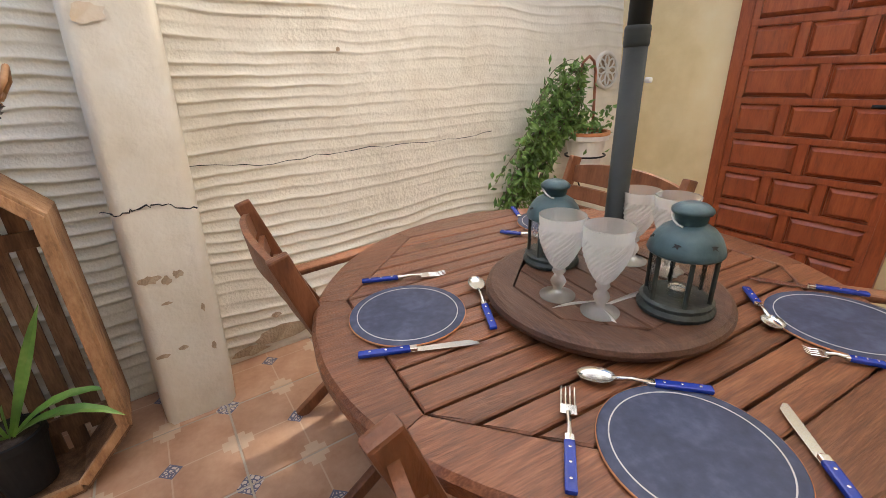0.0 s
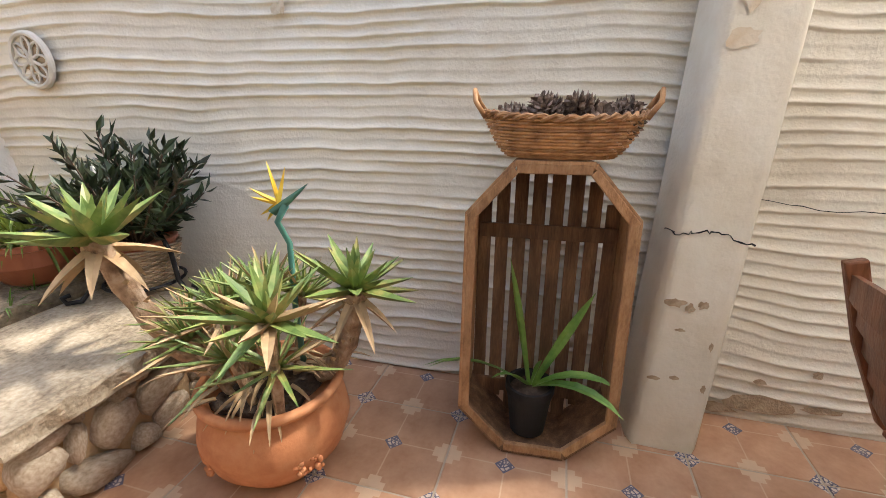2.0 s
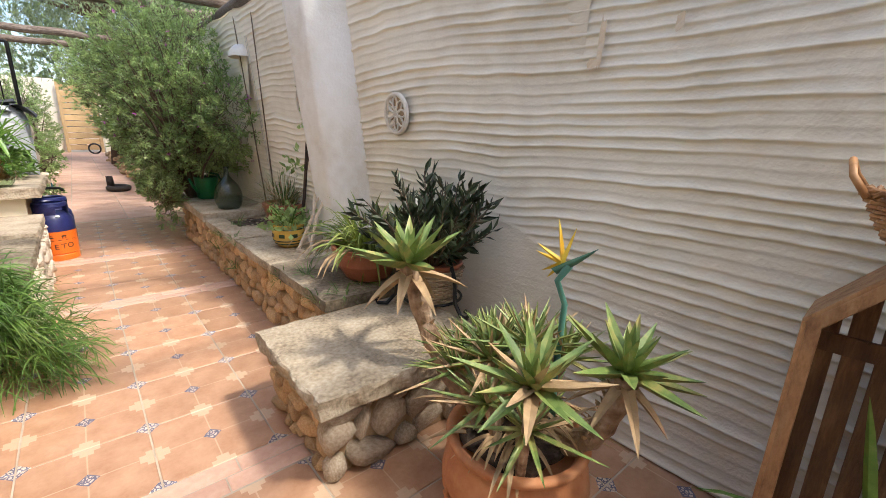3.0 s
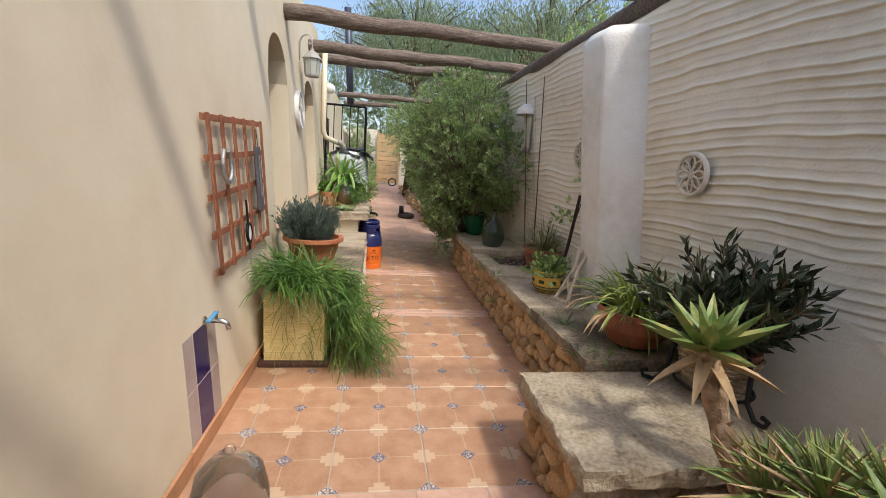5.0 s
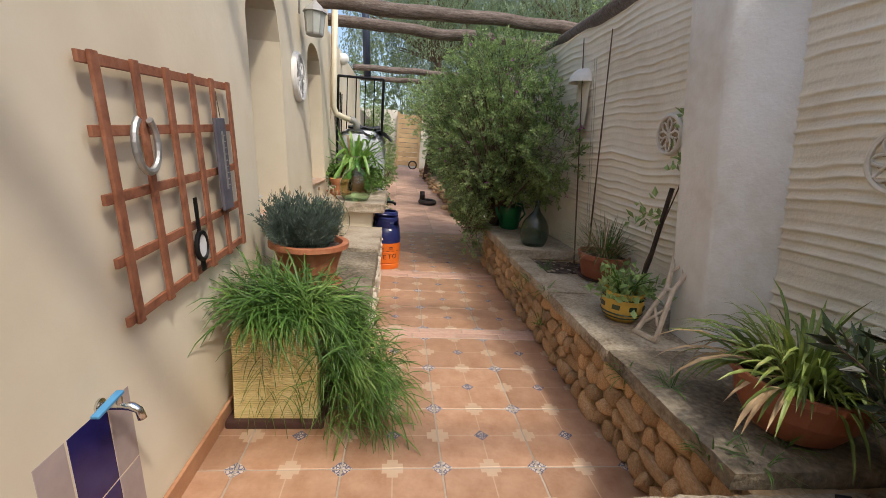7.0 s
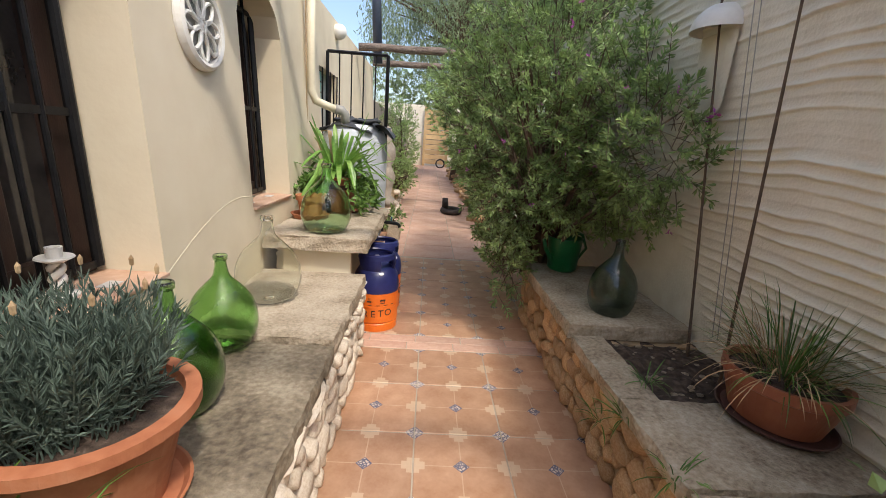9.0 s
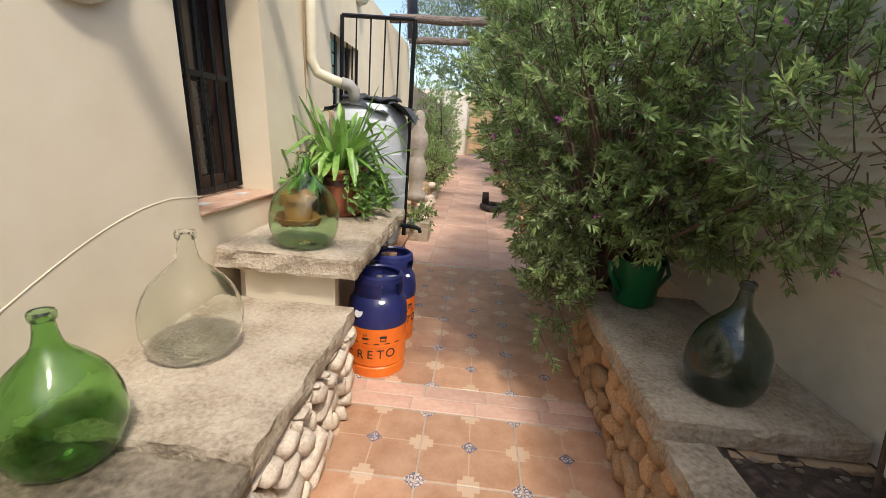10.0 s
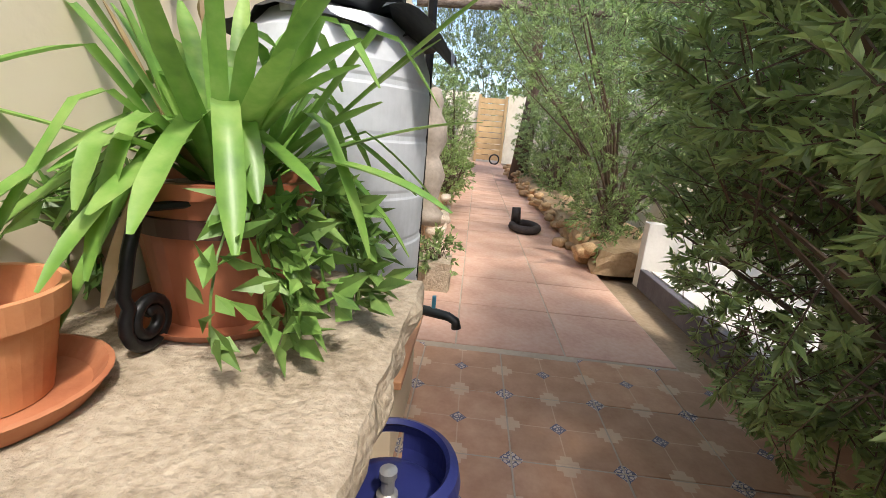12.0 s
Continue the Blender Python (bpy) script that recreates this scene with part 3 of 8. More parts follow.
# ---- stone benches ----
def stone_meshes(count, seed, material):
    out = []
    for s in range(count):
        bm = bm_new()
        bmesh.ops.create_icosphere(bm, subdivisions=2, radius=1.0)
        cuts = random.Random(seed * 31 + s)
        planes = [(Vector((cuts.gauss(0, 1), cuts.gauss(0, 0.5), cuts.gauss(0, 1))).normalized(), cuts.uniform(0.62, 0.86)) for _ in range(9)]
        for v in bm.verts:
            q = v.co * 1.3 + Vector((seed + s * 5.1, s * 2.7, 0))
            v.co *= 1.1 + 0.22 * nz(*q)
            for nv, reach in planes:
                over = v.co.dot(nv) - reach
                if over > 0:
                    v.co -= nv * over * 0.88
            for a in range(3):
                v.co[a] = math.copysign(min(abs(v.co[a]), 0.86), v.co[a])
        me = bpy.data.meshes.new("stone")
        bm.to_mesh(me)
        bm.free()
        me.materials.append(material)
        me.polygons.foreach_set("use_smooth", [True] * len(me.polygons))
        out.append(me)
    return out


def lay_stones(parent, meshes, origin, along, length, height, size, rng, normal, depth=0.035, flat=1.0):
    """Rubble stones in rough courses over a face, sunk into their mortar."""
    z = 0.0
    up = Vector((0, 0, 1))
    while z < height - 0.02:
        h = min(size * rng.uniform(0.6, 1.3), height - z)
        u = -rng.uniform(0, size * 0.5)
        while u < length:
            w = size * rng.choice((0.55, 0.8, 1.0, 1.3, 1.9)) * rng.uniform(0.85, 1.15) * flat
            ob = new("stone", rng.choice(meshes))
            c = Vector(origin) + along * min(max(u + w / 2, 0.03), length - 0.03) + up * (z + h / 2 + rng.uniform(-0.018, 0.018))
            rot = Matrix((along, normal, up)).transposed().to_4x4()
            ob.matrix_basis = Matrix.Translation(c) @ rot @ Matrix.Rotation(rng.uniform(-0.4, 0.4), 4, "Y") @ Matrix.Diagonal((w * 0.58, depth * rng.uniform(0.7, 1.5), h * rng.uniform(0.56, 0.68), 1))
            ob.parent = parent
            u += w
        z += h


RUB = stone_meshes(8, 3, M_RUBBLE)
RUBW = stone_meshes(8, 40, M_RUBBLEW)
RUBG = stone_meshes(8, 60, M_RUBBLEG)
X, Yv = Vector((1, 0, 0)), Vector((0, 1, 0))

bench_east = empty("stone_bench", pose(0.97, 4.75, 0), "low rubble-stone bench with stone slabs along the garden wall", "bench")
part("core", boxes(((0.37, -1.3, 0.20), (0.72, 1.5, 0.405)), ((0.09, 0.4, 0.20), (0.17, 1.9, 0.40)), ((0.37, 1.42, 0.20), (0.72, 1.28, 0.40))), M_MORTAR, bench_east)
part("bed_floor", boxes(((0.43, 0.2, 0.15), (0.6, 1.6, 0.3))), M_MORTAR, bench_east)
lay_stones(bench_east, RUB, (0.0, -2.0, 0.0), Yv, 4.06, 0.40, 0.105, random.Random(5), Vector((-1, 0, 0)), 0.04)
# The first slab's darker tone holds dirt and the shade of its plants.
for y0, y1, x1, zt in ((2.72, 3.55, 0.74, 0.47), (3.56, 4.42, 0.72, 0.46), (4.43, 4.90, 0.70, 0.465), (4.91, 5.20, 0.13, 0.455), (5.21, 5.52, 0.13, 0.45), (5.56, 6.82, 0.66, 0.495)):
    part("slab", rough_box(-0.055, x1, y0 - 4.75, y1 - 4.75, zt - 0.07 - (0.02 if y0 > 5.5 else 0), zt, 0.05, 0.012, y0), M_SLABD if y0 < 3.5 else M_SLAB, bench_east)
soil = part("soil_bed", rough_box(0.12, 0.72, 0.10, 0.84, 0.28, 0.40, 0.03, 0.02, 3, 0.8), M_SOIL, bench_east)

block = empty("stone_block_seat", pose(0.58, 2.35, 0), "rubble-stone block seat with a thick lichen-grey sandstone slab", "bench")
part("core", boxes(((0.45, 0.02, 0.17), (0.80, 0.60, 0.34))), M_MORTAR, block)
part("slab", rough_box(-0.035, 0.86, -0.375, 0.345, 0.335, 0.42, 0.03, 0.016, 11, 0.25), M_SLAB, block)
lay_stones(block, RUB, (0.05, -0.24, 0), Yv, 0.56, 0.34, 0.085, random.Random(8), Vector((-1, 0, 0)), 0.04, 1.2)
lay_stones(block, RUBG, (0.02, -0.28, 0), X, 0.84, 0.34, 0.125, random.Random(9), Vector((0, -1, 0)), 0.05, 1.0)

bench_west = empty("stone_bench", pose(-0.34, 5.1, 0), "pale rubble bench with worn stone slabs under the house windows", "bench")
part("core", boxes(((-0.30, 0, 0.21), (0.58, 2.05, 0.42))), M_MORTAR, bench_west)
lay_stones(bench_west, RUBW, (0.0, -1.0, 0), Yv, 2.02, 0.42, 0.125, random.Random(21), Vector((1, 0, 0)), 0.05)
lay_stones(bench_west, RUBW, (-0.58, -1.03, 0), X, 0.58, 0.42, 0.125, random.Random(22), Vector((0, -1, 0)), 0.05)
for a, b, zt in ((-1.12, 0.04, 0.505), (0.05, 1.02, 0.53)):
    part("slab", rough_box(-0.63, 0.045, a, b, zt - 0.09, zt, 0.045, 0.014, a * 9, 0.25), M_SLABD if a < 0 else M_SLABLT, bench_west)

ledge = empty("stone_ledge", pose(-0.60, 6.75, 0), "raised sandstone ledge slab on a plastered base", "bench")
part("base", boxes(((-0.12, 0.03, 0.335), (0.40, 1.10, 0.67))), M_HOUSE, ledge)
for y in (-0.56, 0.62):
    part("end_pier", boxes(((-0.03, y, 0.335), (0.45, 0.07, 0.67)), bevel=0.006), M_HOUSE, ledge)
part("slab", rough_box(-0.365, 0.315, -0.67, 0.70, 0.675, 0.775, 0.04, 0.016, 31, 0.25), M_SLABLT, ledge)


# ---- pergola ----
def log(name, a, b, r, label, group="pergola logs", seed=0, cat="beam"):
    a, b = Vector(a), Vector(b)
    n = 26
    d = (b - a) / n
    s = d.cross(Vector((0, 0, 1))).normalized()
    pts, rr = [], []
    for i in range(n + 1):
        pts.append(a + d * i + s * 0.025 * nz(i * 0.25, seed) + Vector((0, 0, 0.03 * nz(seed, i * 0.2))))
        rr.append(r * (1.08 - 0.2 * i / n) * (1 + 0.13 * nz(i * 0.5, seed * 3.1)))
    return tagged(part(name, tube(pts, rr, 12), M_LOG, smooth=True), label, cat, group)


log("pergola_plate", (1.56, 2.9, 2.56), (1.46, 8.6, 2.58), 0.065, "dark weathered log lying along the top of the garden wall", seed=2)
# First two logs are unseen, added for the shadow bands on the house wall.
for i, (yl, zl, yr, zr) in enumerate(((0.75, 2.62, 0.8, 2.66), (2.0, 2.62, 2.05, 2.68), (3.80, 2.80, 3.75, 2.66), (5.15, 2.66, 5.36, 2.70), (6.55, 2.72, 6.5, 2.72), (7.7, 2.84, 7.5, 2.76))):
    log("pergola_log", (-1.12, yl, zl), (1.95 if yl < 3 else 1.72, yr, zr), 0.067, "grey weathered log spanning the passage overhead", seed=10 + i)
for yy, zz in ((10.5, 2.75), (12.2, 2.8)):
    log("pergola_log", (-1.1, yy, zz), (1.5, yy + 0.1, zz + 0.05), 0.055, "grey weathered log spanning the passage overhead", seed=yy)


# ---- window fittings ----
def window_fit(name, y0, y1, sill, head, depth, label):
    e = empty(name, pose(house_x(sill) - depth, (y0 + y1) / 2, sill, 0, -2.8, 0), label, "window", kind="structure")
    w, h = y1 - y0, head - sill
    part("window_frame", boxes(((-0.07, -w / 2 + 0.05, h / 2), (0.06, 0.1, h)), ((-0.07, w / 2 - 0.05, h / 2), (0.06, 0.1, h)), ((-0.07, 0, 0.05), (0.06, w, 0.1)), ((-0.07, 0, h / 2), (0.05, 0.09, h)), bevel=0.004), M_DARKWOOD, e)
    part("pane", boxes(((-0.09, -w / 4, h / 2), (0.008, w / 2, h))), M_DARKPANE, e)
    part("pane", boxes(((-0.09, w / 4, h / 2), (0.008, w / 2, h))), M_DARKPANE, e)
    for i in range(6):
        y = -w / 2 + 0.04 + (w - 0.08) * i / 5
        part("bar", tube([(0, y, 0.03), (0, y, h)], 0.011 if i not in (0, 5) else 0.02, 8), M_BLACK, e)
    for z in (0.04, 0.62, 1.25):
        if z < h:
            part("crossbar", boxes(((0, 0, z), (0.012, w - 0.06, 0.028))), M_BLACK, e)
    return e


window_fit("window_1", 4.40, 5.12, 0.81, 2.38, 0.235, "dark wooden window behind black iron bars in an arched niche")
window_fit("window_2", 6.06, 6.78, 0.935, 2.32, 0.19, "dark wooden window behind black iron bars above the ledge")
for nm, y0, y1, s in (("window_sill_1", 4.40, 5.12, 0.80), ("window_sill_2", 6.06, 6.78, 0.925)):
    e = empty(nm, pose(house_x(s), (y0 + y1) / 2, s), "terracotta tiled window sill", "window sill", kind="structure")
    n = 3 if y1 - y0 > 0.9 else 2
    w = (y1 - y0) / n
    for i in range(n):
        part("tile", boxes(((-0.12, -(y1 - y0) / 2 + (i + 0.5) * w, 0.006), (0.275, w - 0.006, 0.014)), bevel=0.003), M_SILL, e)
        part("tile_motif", boxes(((-0.10, -(y1 - y0) / 2 + (i + 0.5) * w, 0.0145), (0.05, 0.075, 0.003))), M_MATRIM, e)

door_2 = empty("door_2", pose(house_x(0) - 0.16, 1.165, 0), "dark wooden house door standing in its opening", "door", kind="structure")
part("door_leaf", boxes(((-0.02, 0, 1.03), (0.05, 0.9, 2.04)), ((0.012, 0, 1.5), (0.02, 0.62, 0.7)), ((0.012, 0, 0.55), (0.02, 0.62, 0.7)), bevel=0.006), M_DARKWOOD, door_2)
part("door_frame", boxes(((0.08, 0.45, 1.03), (0.17, 0.07, 2.06)), ((0.08, -0.45, 1.03), (0.17, 0.07, 2.06)), bevel=0.004), M_DARKWOOD, door_2)
for y0, y1 in ((1.665, 3.98), (3.98, 7.4), (-2.95, 0.66)):
    n = max(1, round((y1 - y0) / 0.44))
    e = empty("baseboard", pose(house_x(0), y0, 0), "terracotta tile skirting along the house wall", "skirting", kind="structure")
    for i in range(n):
        part("tile", boxes(((0.006, (i + 0.5) * (y1 - y0) / n, 0.045), (0.016, (y1 - y0) / n - 0.006, 0.085)), bevel=0.003), M_SKIRT, e)

# ---- shrub over the bench ----
def in_blob(p, blobs):
    k = np.zeros(len(p), bool)
    for c, r in blobs:
        k |= (((p - np.array(c)) / np.array(r)) ** 2).sum(1) < 1
    return k


def shrub(name, base, blobs, n, leaf, width, mat, label, seed, shell=0.55, flowers=0, young=0.0, clumps=240, stems=24, up=0.25, clear=None, room=None):
    """Stems, twigs and a leaf crown made of many small clumps inside overlapping lobes."""
    rng = np.random.RandomState(seed)
    e = empty(name, pose(*base), label, "shrub")
    B = np.array(base)
    cl, out = [], []
    C, R = np.array([c for c, r in blobs]), np.array([r for c, r in blobs])
    share = np.prod(R, axis=1) ** 0.67
    share /= share.sum()
    while len(cl) < clumps:
        j = rng.choice(len(blobs), p=share)
        d = rng.normal(size=3)
        d /= np.linalg.norm(d)
        p = C[j] + d * R[j] * (1.06 - (1.06 - shell) * rng.uniform() ** 1.7) * (1 + 0.16 * nz(*(d * 2.3 + j * 3.1)))
        if clear and p[0] + B[0] < clear(p[1] + B[1], p[2] + B[2]) + rng.uniform(0.04, 0.18):
            continue
        if room and p[0] + B[0] > room(p[1] + B[1], p[2] + B[2]):
            continue
        if ((((p - C) / R) ** 2).sum(1) < 0.22).any():
            continue
        cl.append(p)
        out.append(d)
    cl, out = np.array(cl), np.array(out)
    bm = bm_new()
    for i in range(stems):
        p = Vector(cl[rng.randint(clumps)])
        mid = Vector((p.x * 0.4, p.y * 0.4, p.z * 0.55))
        tube([(rng.uniform(-.06, .06), rng.uniform(-.06, .06), 0), mid + Vector(rng.normal(size=3) * 0.05), p], [0.022, 0.012, 0.004], 5, bm)
    tagged(part("stem_tangle", bm, M_TWIG, e), kind="stuff")
    k = n // clumps
    pos, dirs, along = [], [], []
    twigs = bm_new()
    for c, o in zip(cl, out):
        a = Vector(c)
        axis = np.array(o) + np.array([0, 0, up]) + rng.normal(size=3) * 0.35
        axis /= np.linalg.norm(axis)
        ln = rng.uniform(0.10, 0.21) * leaf / 0.05
        t = np.sort(rng.uniform(0, 1, k))[:, None] ** 0.8
        side = np.cross(axis, rng.normal(size=(k, 3)))
        side /= np.linalg.norm(side, axis=1, keepdims=True) + 1e-9
        along.append(t[:, 0])
        pos.append(c + axis * ln * (t - 0.4) + side * 0.002)
        dirs.append(axis * (0.25 + 0.75 * t) + side * (1.0 - 0.35 * t) + rng.normal(size=(k, 3)) * 0.16)
        tube([a - Vector(axis) * ln * 1.1, a + Vector(axis) * ln * 0.62], [0.003, 0.0012], 3, twigs)
    tagged(part("twig_tangle", twigs, M_TWIG, e), kind="stuff")
    pos, dirs = np.concatenate(pos), np.concatenate(dirs)
    # Paler tips mix young growth with sunlight put into the leaf colour.
    y = (np.concatenate(along) > 0.68) & (rng.uniform(size=len(pos)) < young * 3)
    ob = mesh_np("crown", *leaf_cloud(pos[~y], dirs[~y], leaf, width, rng), mat, e)
    tagged(ob, kind="stuff")
    if y.any():
        tagged(mesh_np("young_sunlit_leaves", *leaf_cloud(pos[y], dirs[y], leaf * 1.1, width, rng), M_SHRUBY, e), kind="stuff")
    for i in range(flowers):
        j = rng.randint(clumps)
        while out[j][1] > -0.2 or cl[j][2] < 0.6:
            j = rng.randint(clumps)
        c = cl[j] + out[j] * 0.12
        V, F = leaf_cloud(np.repeat(c[None], 7, 0) + rng.normal(size=(7, 3)) * 0.006, rng.normal(size=(7, 3)) + out[j], 0.023, 0.012, rng)
        mesh_np("flower", V, F, M_PURPLE, e)
    return e


def path_side(y, z):
    """How far the crown may lean out over the path."""
    return 0.22 - 0.45 * (z - 1.2) + 0.24 * max(0.0, y - 7.25) + 0.5 * max(0.0, 0.75 - z) * (y < 6.3)


def wall_side(y, z):
    if z < 0.86 and y < 6.8:
        return 0.90
    return float(wall_x(y, z)) - 0.07 if z < 2.5 else 9.0


shrub("flowering_shrub", (1.12, 6.95, 0.45), [((-0.20, -0.10, 1.0), (0.85, 0.80, 0.85)), ((-0.05, 0.1, 1.60), (0.85, 0.90, 0.66)), ((-0.35, 0.2, 0.55), (0.62, 0.75, 0.60)),
      ((0.30, -0.68, 1.10), (0.60, 0.62, 0.62)), ((0.20, 0.9, 1.1), (0.72, 0.75, 0.90)), ((-0.42, -0.42, 0.10), (0.20, 0.34, 0.34)), ((0.10, 1.45, 1.3), (0.62, 0.75, 0.90)), ((0.12, -0.3, 0.75), (0.45, 0.5, 0.45)),
      ((0.24, -1.12, 0.98), (0.26, 0.42, 0.36)), ((-0.35, 0.75, 0.35), (0.35, 0.60, 0.45))],
      88000, 0.044, 0.0145, M_SHRUB, "large green shrub with narrow leaves and purple flowers", 4, 0.55, 44, 0.25, 2950, 60, clear=path_side, room=wall_side)


# ---- patio: table, chairs, parasol, table things ----
TC = Vector((0.42, -0.77, 0.0))
TURN_TABLE = radians(84)


def round_table():
    e = empty("round_table", Matrix.Translation(TC) @ Matrix.Rotation(TURN_TABLE, 4, "Z"), "round slatted hardwood garden table, oiled red-brown", "table")
    R, zt, th = 0.645, 0.745, 0.034
    ap = 0.545
    for k in range(8):
        a0, a1 = math.pi / 8 + k * math.pi / 4, math.pi / 8 + (k + 1) * math.pi / 4
        bm = bm_new()
        inner, outer = [], []
        n = 10
        g = 0.0015
        ro = ap / math.cos(math.pi / 8)
        for i in range(n + 1):
            t = i / n
            a = a0 + g + (a1 - a0 - 2 * g) * t
            p0, p1 = Vector((ro * math.cos(a0 + g), ro * math.sin(a0 + g))), Vector((ro * math.cos(a1 - g), ro * math.sin(a1 - g)))
            p = p0.lerp(p1, t) * 0.968
            inner.append(p)
            outer.append(Vector((R * math.cos(a), R * math.sin(a))))
        prof = [(inner, 1.0, zt - th), (inner, 1.0, zt - 0.002), (inner, 1.006, zt), (outer, 0.985, zt), (outer, 1.0, zt - 0.010), (outer, 1.0, zt - th)]
        rows = [[bm.verts.new((p.x * s, p.y * s, z)) for p in ps] for ps, s, z in prof]
        for r in range(6):
            q = rows[(r + 1) % 6]
            for i in range(n):
                bm.faces.new((rows[r][i], rows[r][i + 1], q[i + 1], q[i]))
        for i in (0, n):
            bm.faces.new([rows[r][i] for r in range(6)])
        part("rim_segment", bm, M_TABLE, e)
    # slats inside the octagon
    w = 0.062
    n = 17
    ap2 = ap / math.cos(math.pi / 8) * 0.968 * math.cos(math.pi / 8)
    for i in range(n):
        y = (i - (n - 1) / 2) * w
        def reach(yy):
            yy = abs(yy)
            half = ap2 * math.tan(math.pi / 8)
            return ap2 if yy <= half else ap2 - (yy - half)
        l0, l1 = reach(y - w / 2 + 0.004), reach(y + w / 2 - 0.004)
        if min(l0, l1) < 0.03:
            continue
        bm = bm_new()
        g = 0.004
        pts = [(-l0 + g, y - w / 2 + 0.0035), (l0 - g, y - w / 2 + 0.0035), (l1 - g, y + w / 2 - 0.0035), (-l1 + g, y + w / 2 - 0.0035)]
        c = Vector((0, y))
        a = [bm.verts.new((x, yy, zt - 0.024)) for x, yy in pts]
        b = [bm.verts.new((x, yy, zt - 0.003)) for x, yy in pts]
        t = [bm.verts.new((x - math.copysign(0.003, x), yy + (0.003 if yy < y else -0.003), zt)) for x, yy in pts]
        bm.faces.new(t)
        bm.faces.new(a[::-1])
        for p, q in ((a, b), (b, t)):
            for k in range(4):
                bm.faces.new((p[k], p[(k + 1) % 4], q[(k + 1) % 4], q[k]))
        part("slat", bm, M_TABLE, e)
    part("support_rail", boxes(((0, 0.0, zt - 0.05), (0.07, 1.0, 0.045)), ((0.3, 0.0, zt - 0.05), (0.06, 0.8, 0.045)), ((-0.3, 0, zt - 0.05), (0.06, 0.8, 0.045)), bevel=0.004), M_CHAIR, e)
    for sx, sy in ((1, 1), (1, -1), (-1, 1), (-1, -1)):
        bm = bm_new()
        add_box(bm, (sx * 0.36, sy * 0.26, 0.36), (0.055, 0.055, 0.76), Matrix.Rotation(sx * 0.16, 4, "Y") @ Matrix.Rotation(-sy * 0.14, 4, "X"), 0.006)
        part("leg", bm, M_CHAIR, e)
    return e


round_table()


def folding_chair():
    """Slatted folding armchair; it faces +y and its seat middle stands over the origin."""
    e = empty("folding_armchair", Matrix(), "red-brown slatted hardwood folding armchair at the table", "chair", "chairs round the table")
    for s in (-1, 1):
        x = s * 0.245
        pts = [(x, 0.28, 0.0), (x, 0.05, 0.24), (x, -0.19, 0.47), (x, -0.30, 0.72), (x, -0.375, 0.96)]
        bm = bm_new()
        for a, b in zip(pts, pts[1:]):
            a, b = Vector(a), Vector(b)
            d = b - a
            add_box(bm, (a + b) / 2, (0.026, 0.052, d.length + 0.02), Matrix.Rotation(math.atan2(-d.y, d.z), 4, "X"), 0.007)
        part("back_post", bm, M_CHAIR, e)
        bm = bm_new()
        a, b = Vector((x * 0.9, -0.34, 0.0)), Vector((x * 0.9, 0.22, 0.44))
        d = b - a
        add_box(bm, (a + b) / 2, (0.026, 0.048, d.length), Matrix.Rotation(math.atan2(-d.y, d.z), 4, "X"), 0.006)
        part("leg", bm, M_CHAIR, e)
        bm = bm_new()
        add_box(bm, (s * 0.275, -0.02, 0.655), (0.058, 0.50, 0.024), Matrix.Rotation(0.05, 4, "X"), 0.009)
        part("armrest", bm, M_CHAIR, e)
        bm = bm_new()
        add_box(bm, (s * 0.27, 0.15, 0.545), (0.024, 0.036, 0.22), Matrix.Rotation(-0.25, 4, "X"), 0.005)
        part("arm_support", bm, M_CHAIR, e)
    for i in range(7):
        bm = bm_new()
        add_box(bm, (0, -0.17 + i * 0.064, 0.435), (0.47, 0.056, 0.020), None, 0.005)
        part("seat_slat", bm, M_CHAIR, e)
    for i in range(5):
        t = i / 4
        z = 0.56 + 0.33 * t
        y = -0.235 - 0.125 * t
        bm = bm_new()
        n = 10
        h = 0.062 if i < 4 else 0.075
        ring = []
        for k in range(n + 1):
            u = k / n * 2 - 1
            top = h / 2 + (0.028 * (1 - u * u) if i == 4 else 0)
            yy = y - 0.035 * (1 - u * u)
            ring.append([bm.verts.new((u * 0.238, yy - 0.008, z - h / 2)), bm.verts.new((u * 0.238, yy - 0.008 - 0.3 * h * 0.5, z + top)),
                         bm.verts.new((u * 0.238, yy + 0.009 - 0.3 * h * 0.5, z + top)), bm.verts.new((u * 0.238, yy + 0.009, z - h / 2))])
        for a, b in zip(ring, ring[1:]):
            for k in range(4):
                bm.faces.new((a[k], a[(k + 1) % 4], b[(k + 1) % 4], b[k]))
        bm.faces.new(ring[0])
        bm.faces.new(ring[-1][::-1])
        part("back_slat", bm, M_CHAIR, e)
    part("stretcher", tube([(-0.23, -0.2, 0.115), (0.23, -0.2, 0.115)], 0.011), M_CHAIR, e)
    part("stretcher", tube([(-0.23, 0.19, 0.095), (0.23, 0.19, 0.095)], 0.011), M_CHAIR, e)
    return e


chair = folding_chair()
chair.matrix_basis = pose(0.975, -0.525, 0, 0, 0, 177) @ Matrix.Diagonal((1.12, 1.0, 0.915, 1))
copy_thing(chair, pose(0.82, -1.10, 0, 0, 0, -8))
copy_thing(chair, pose(-0.14, -0.475, 0, 0, 0, 180))
copy_thing(chair, pose(-0.13, -1.33, 0, 0, 0, -52))

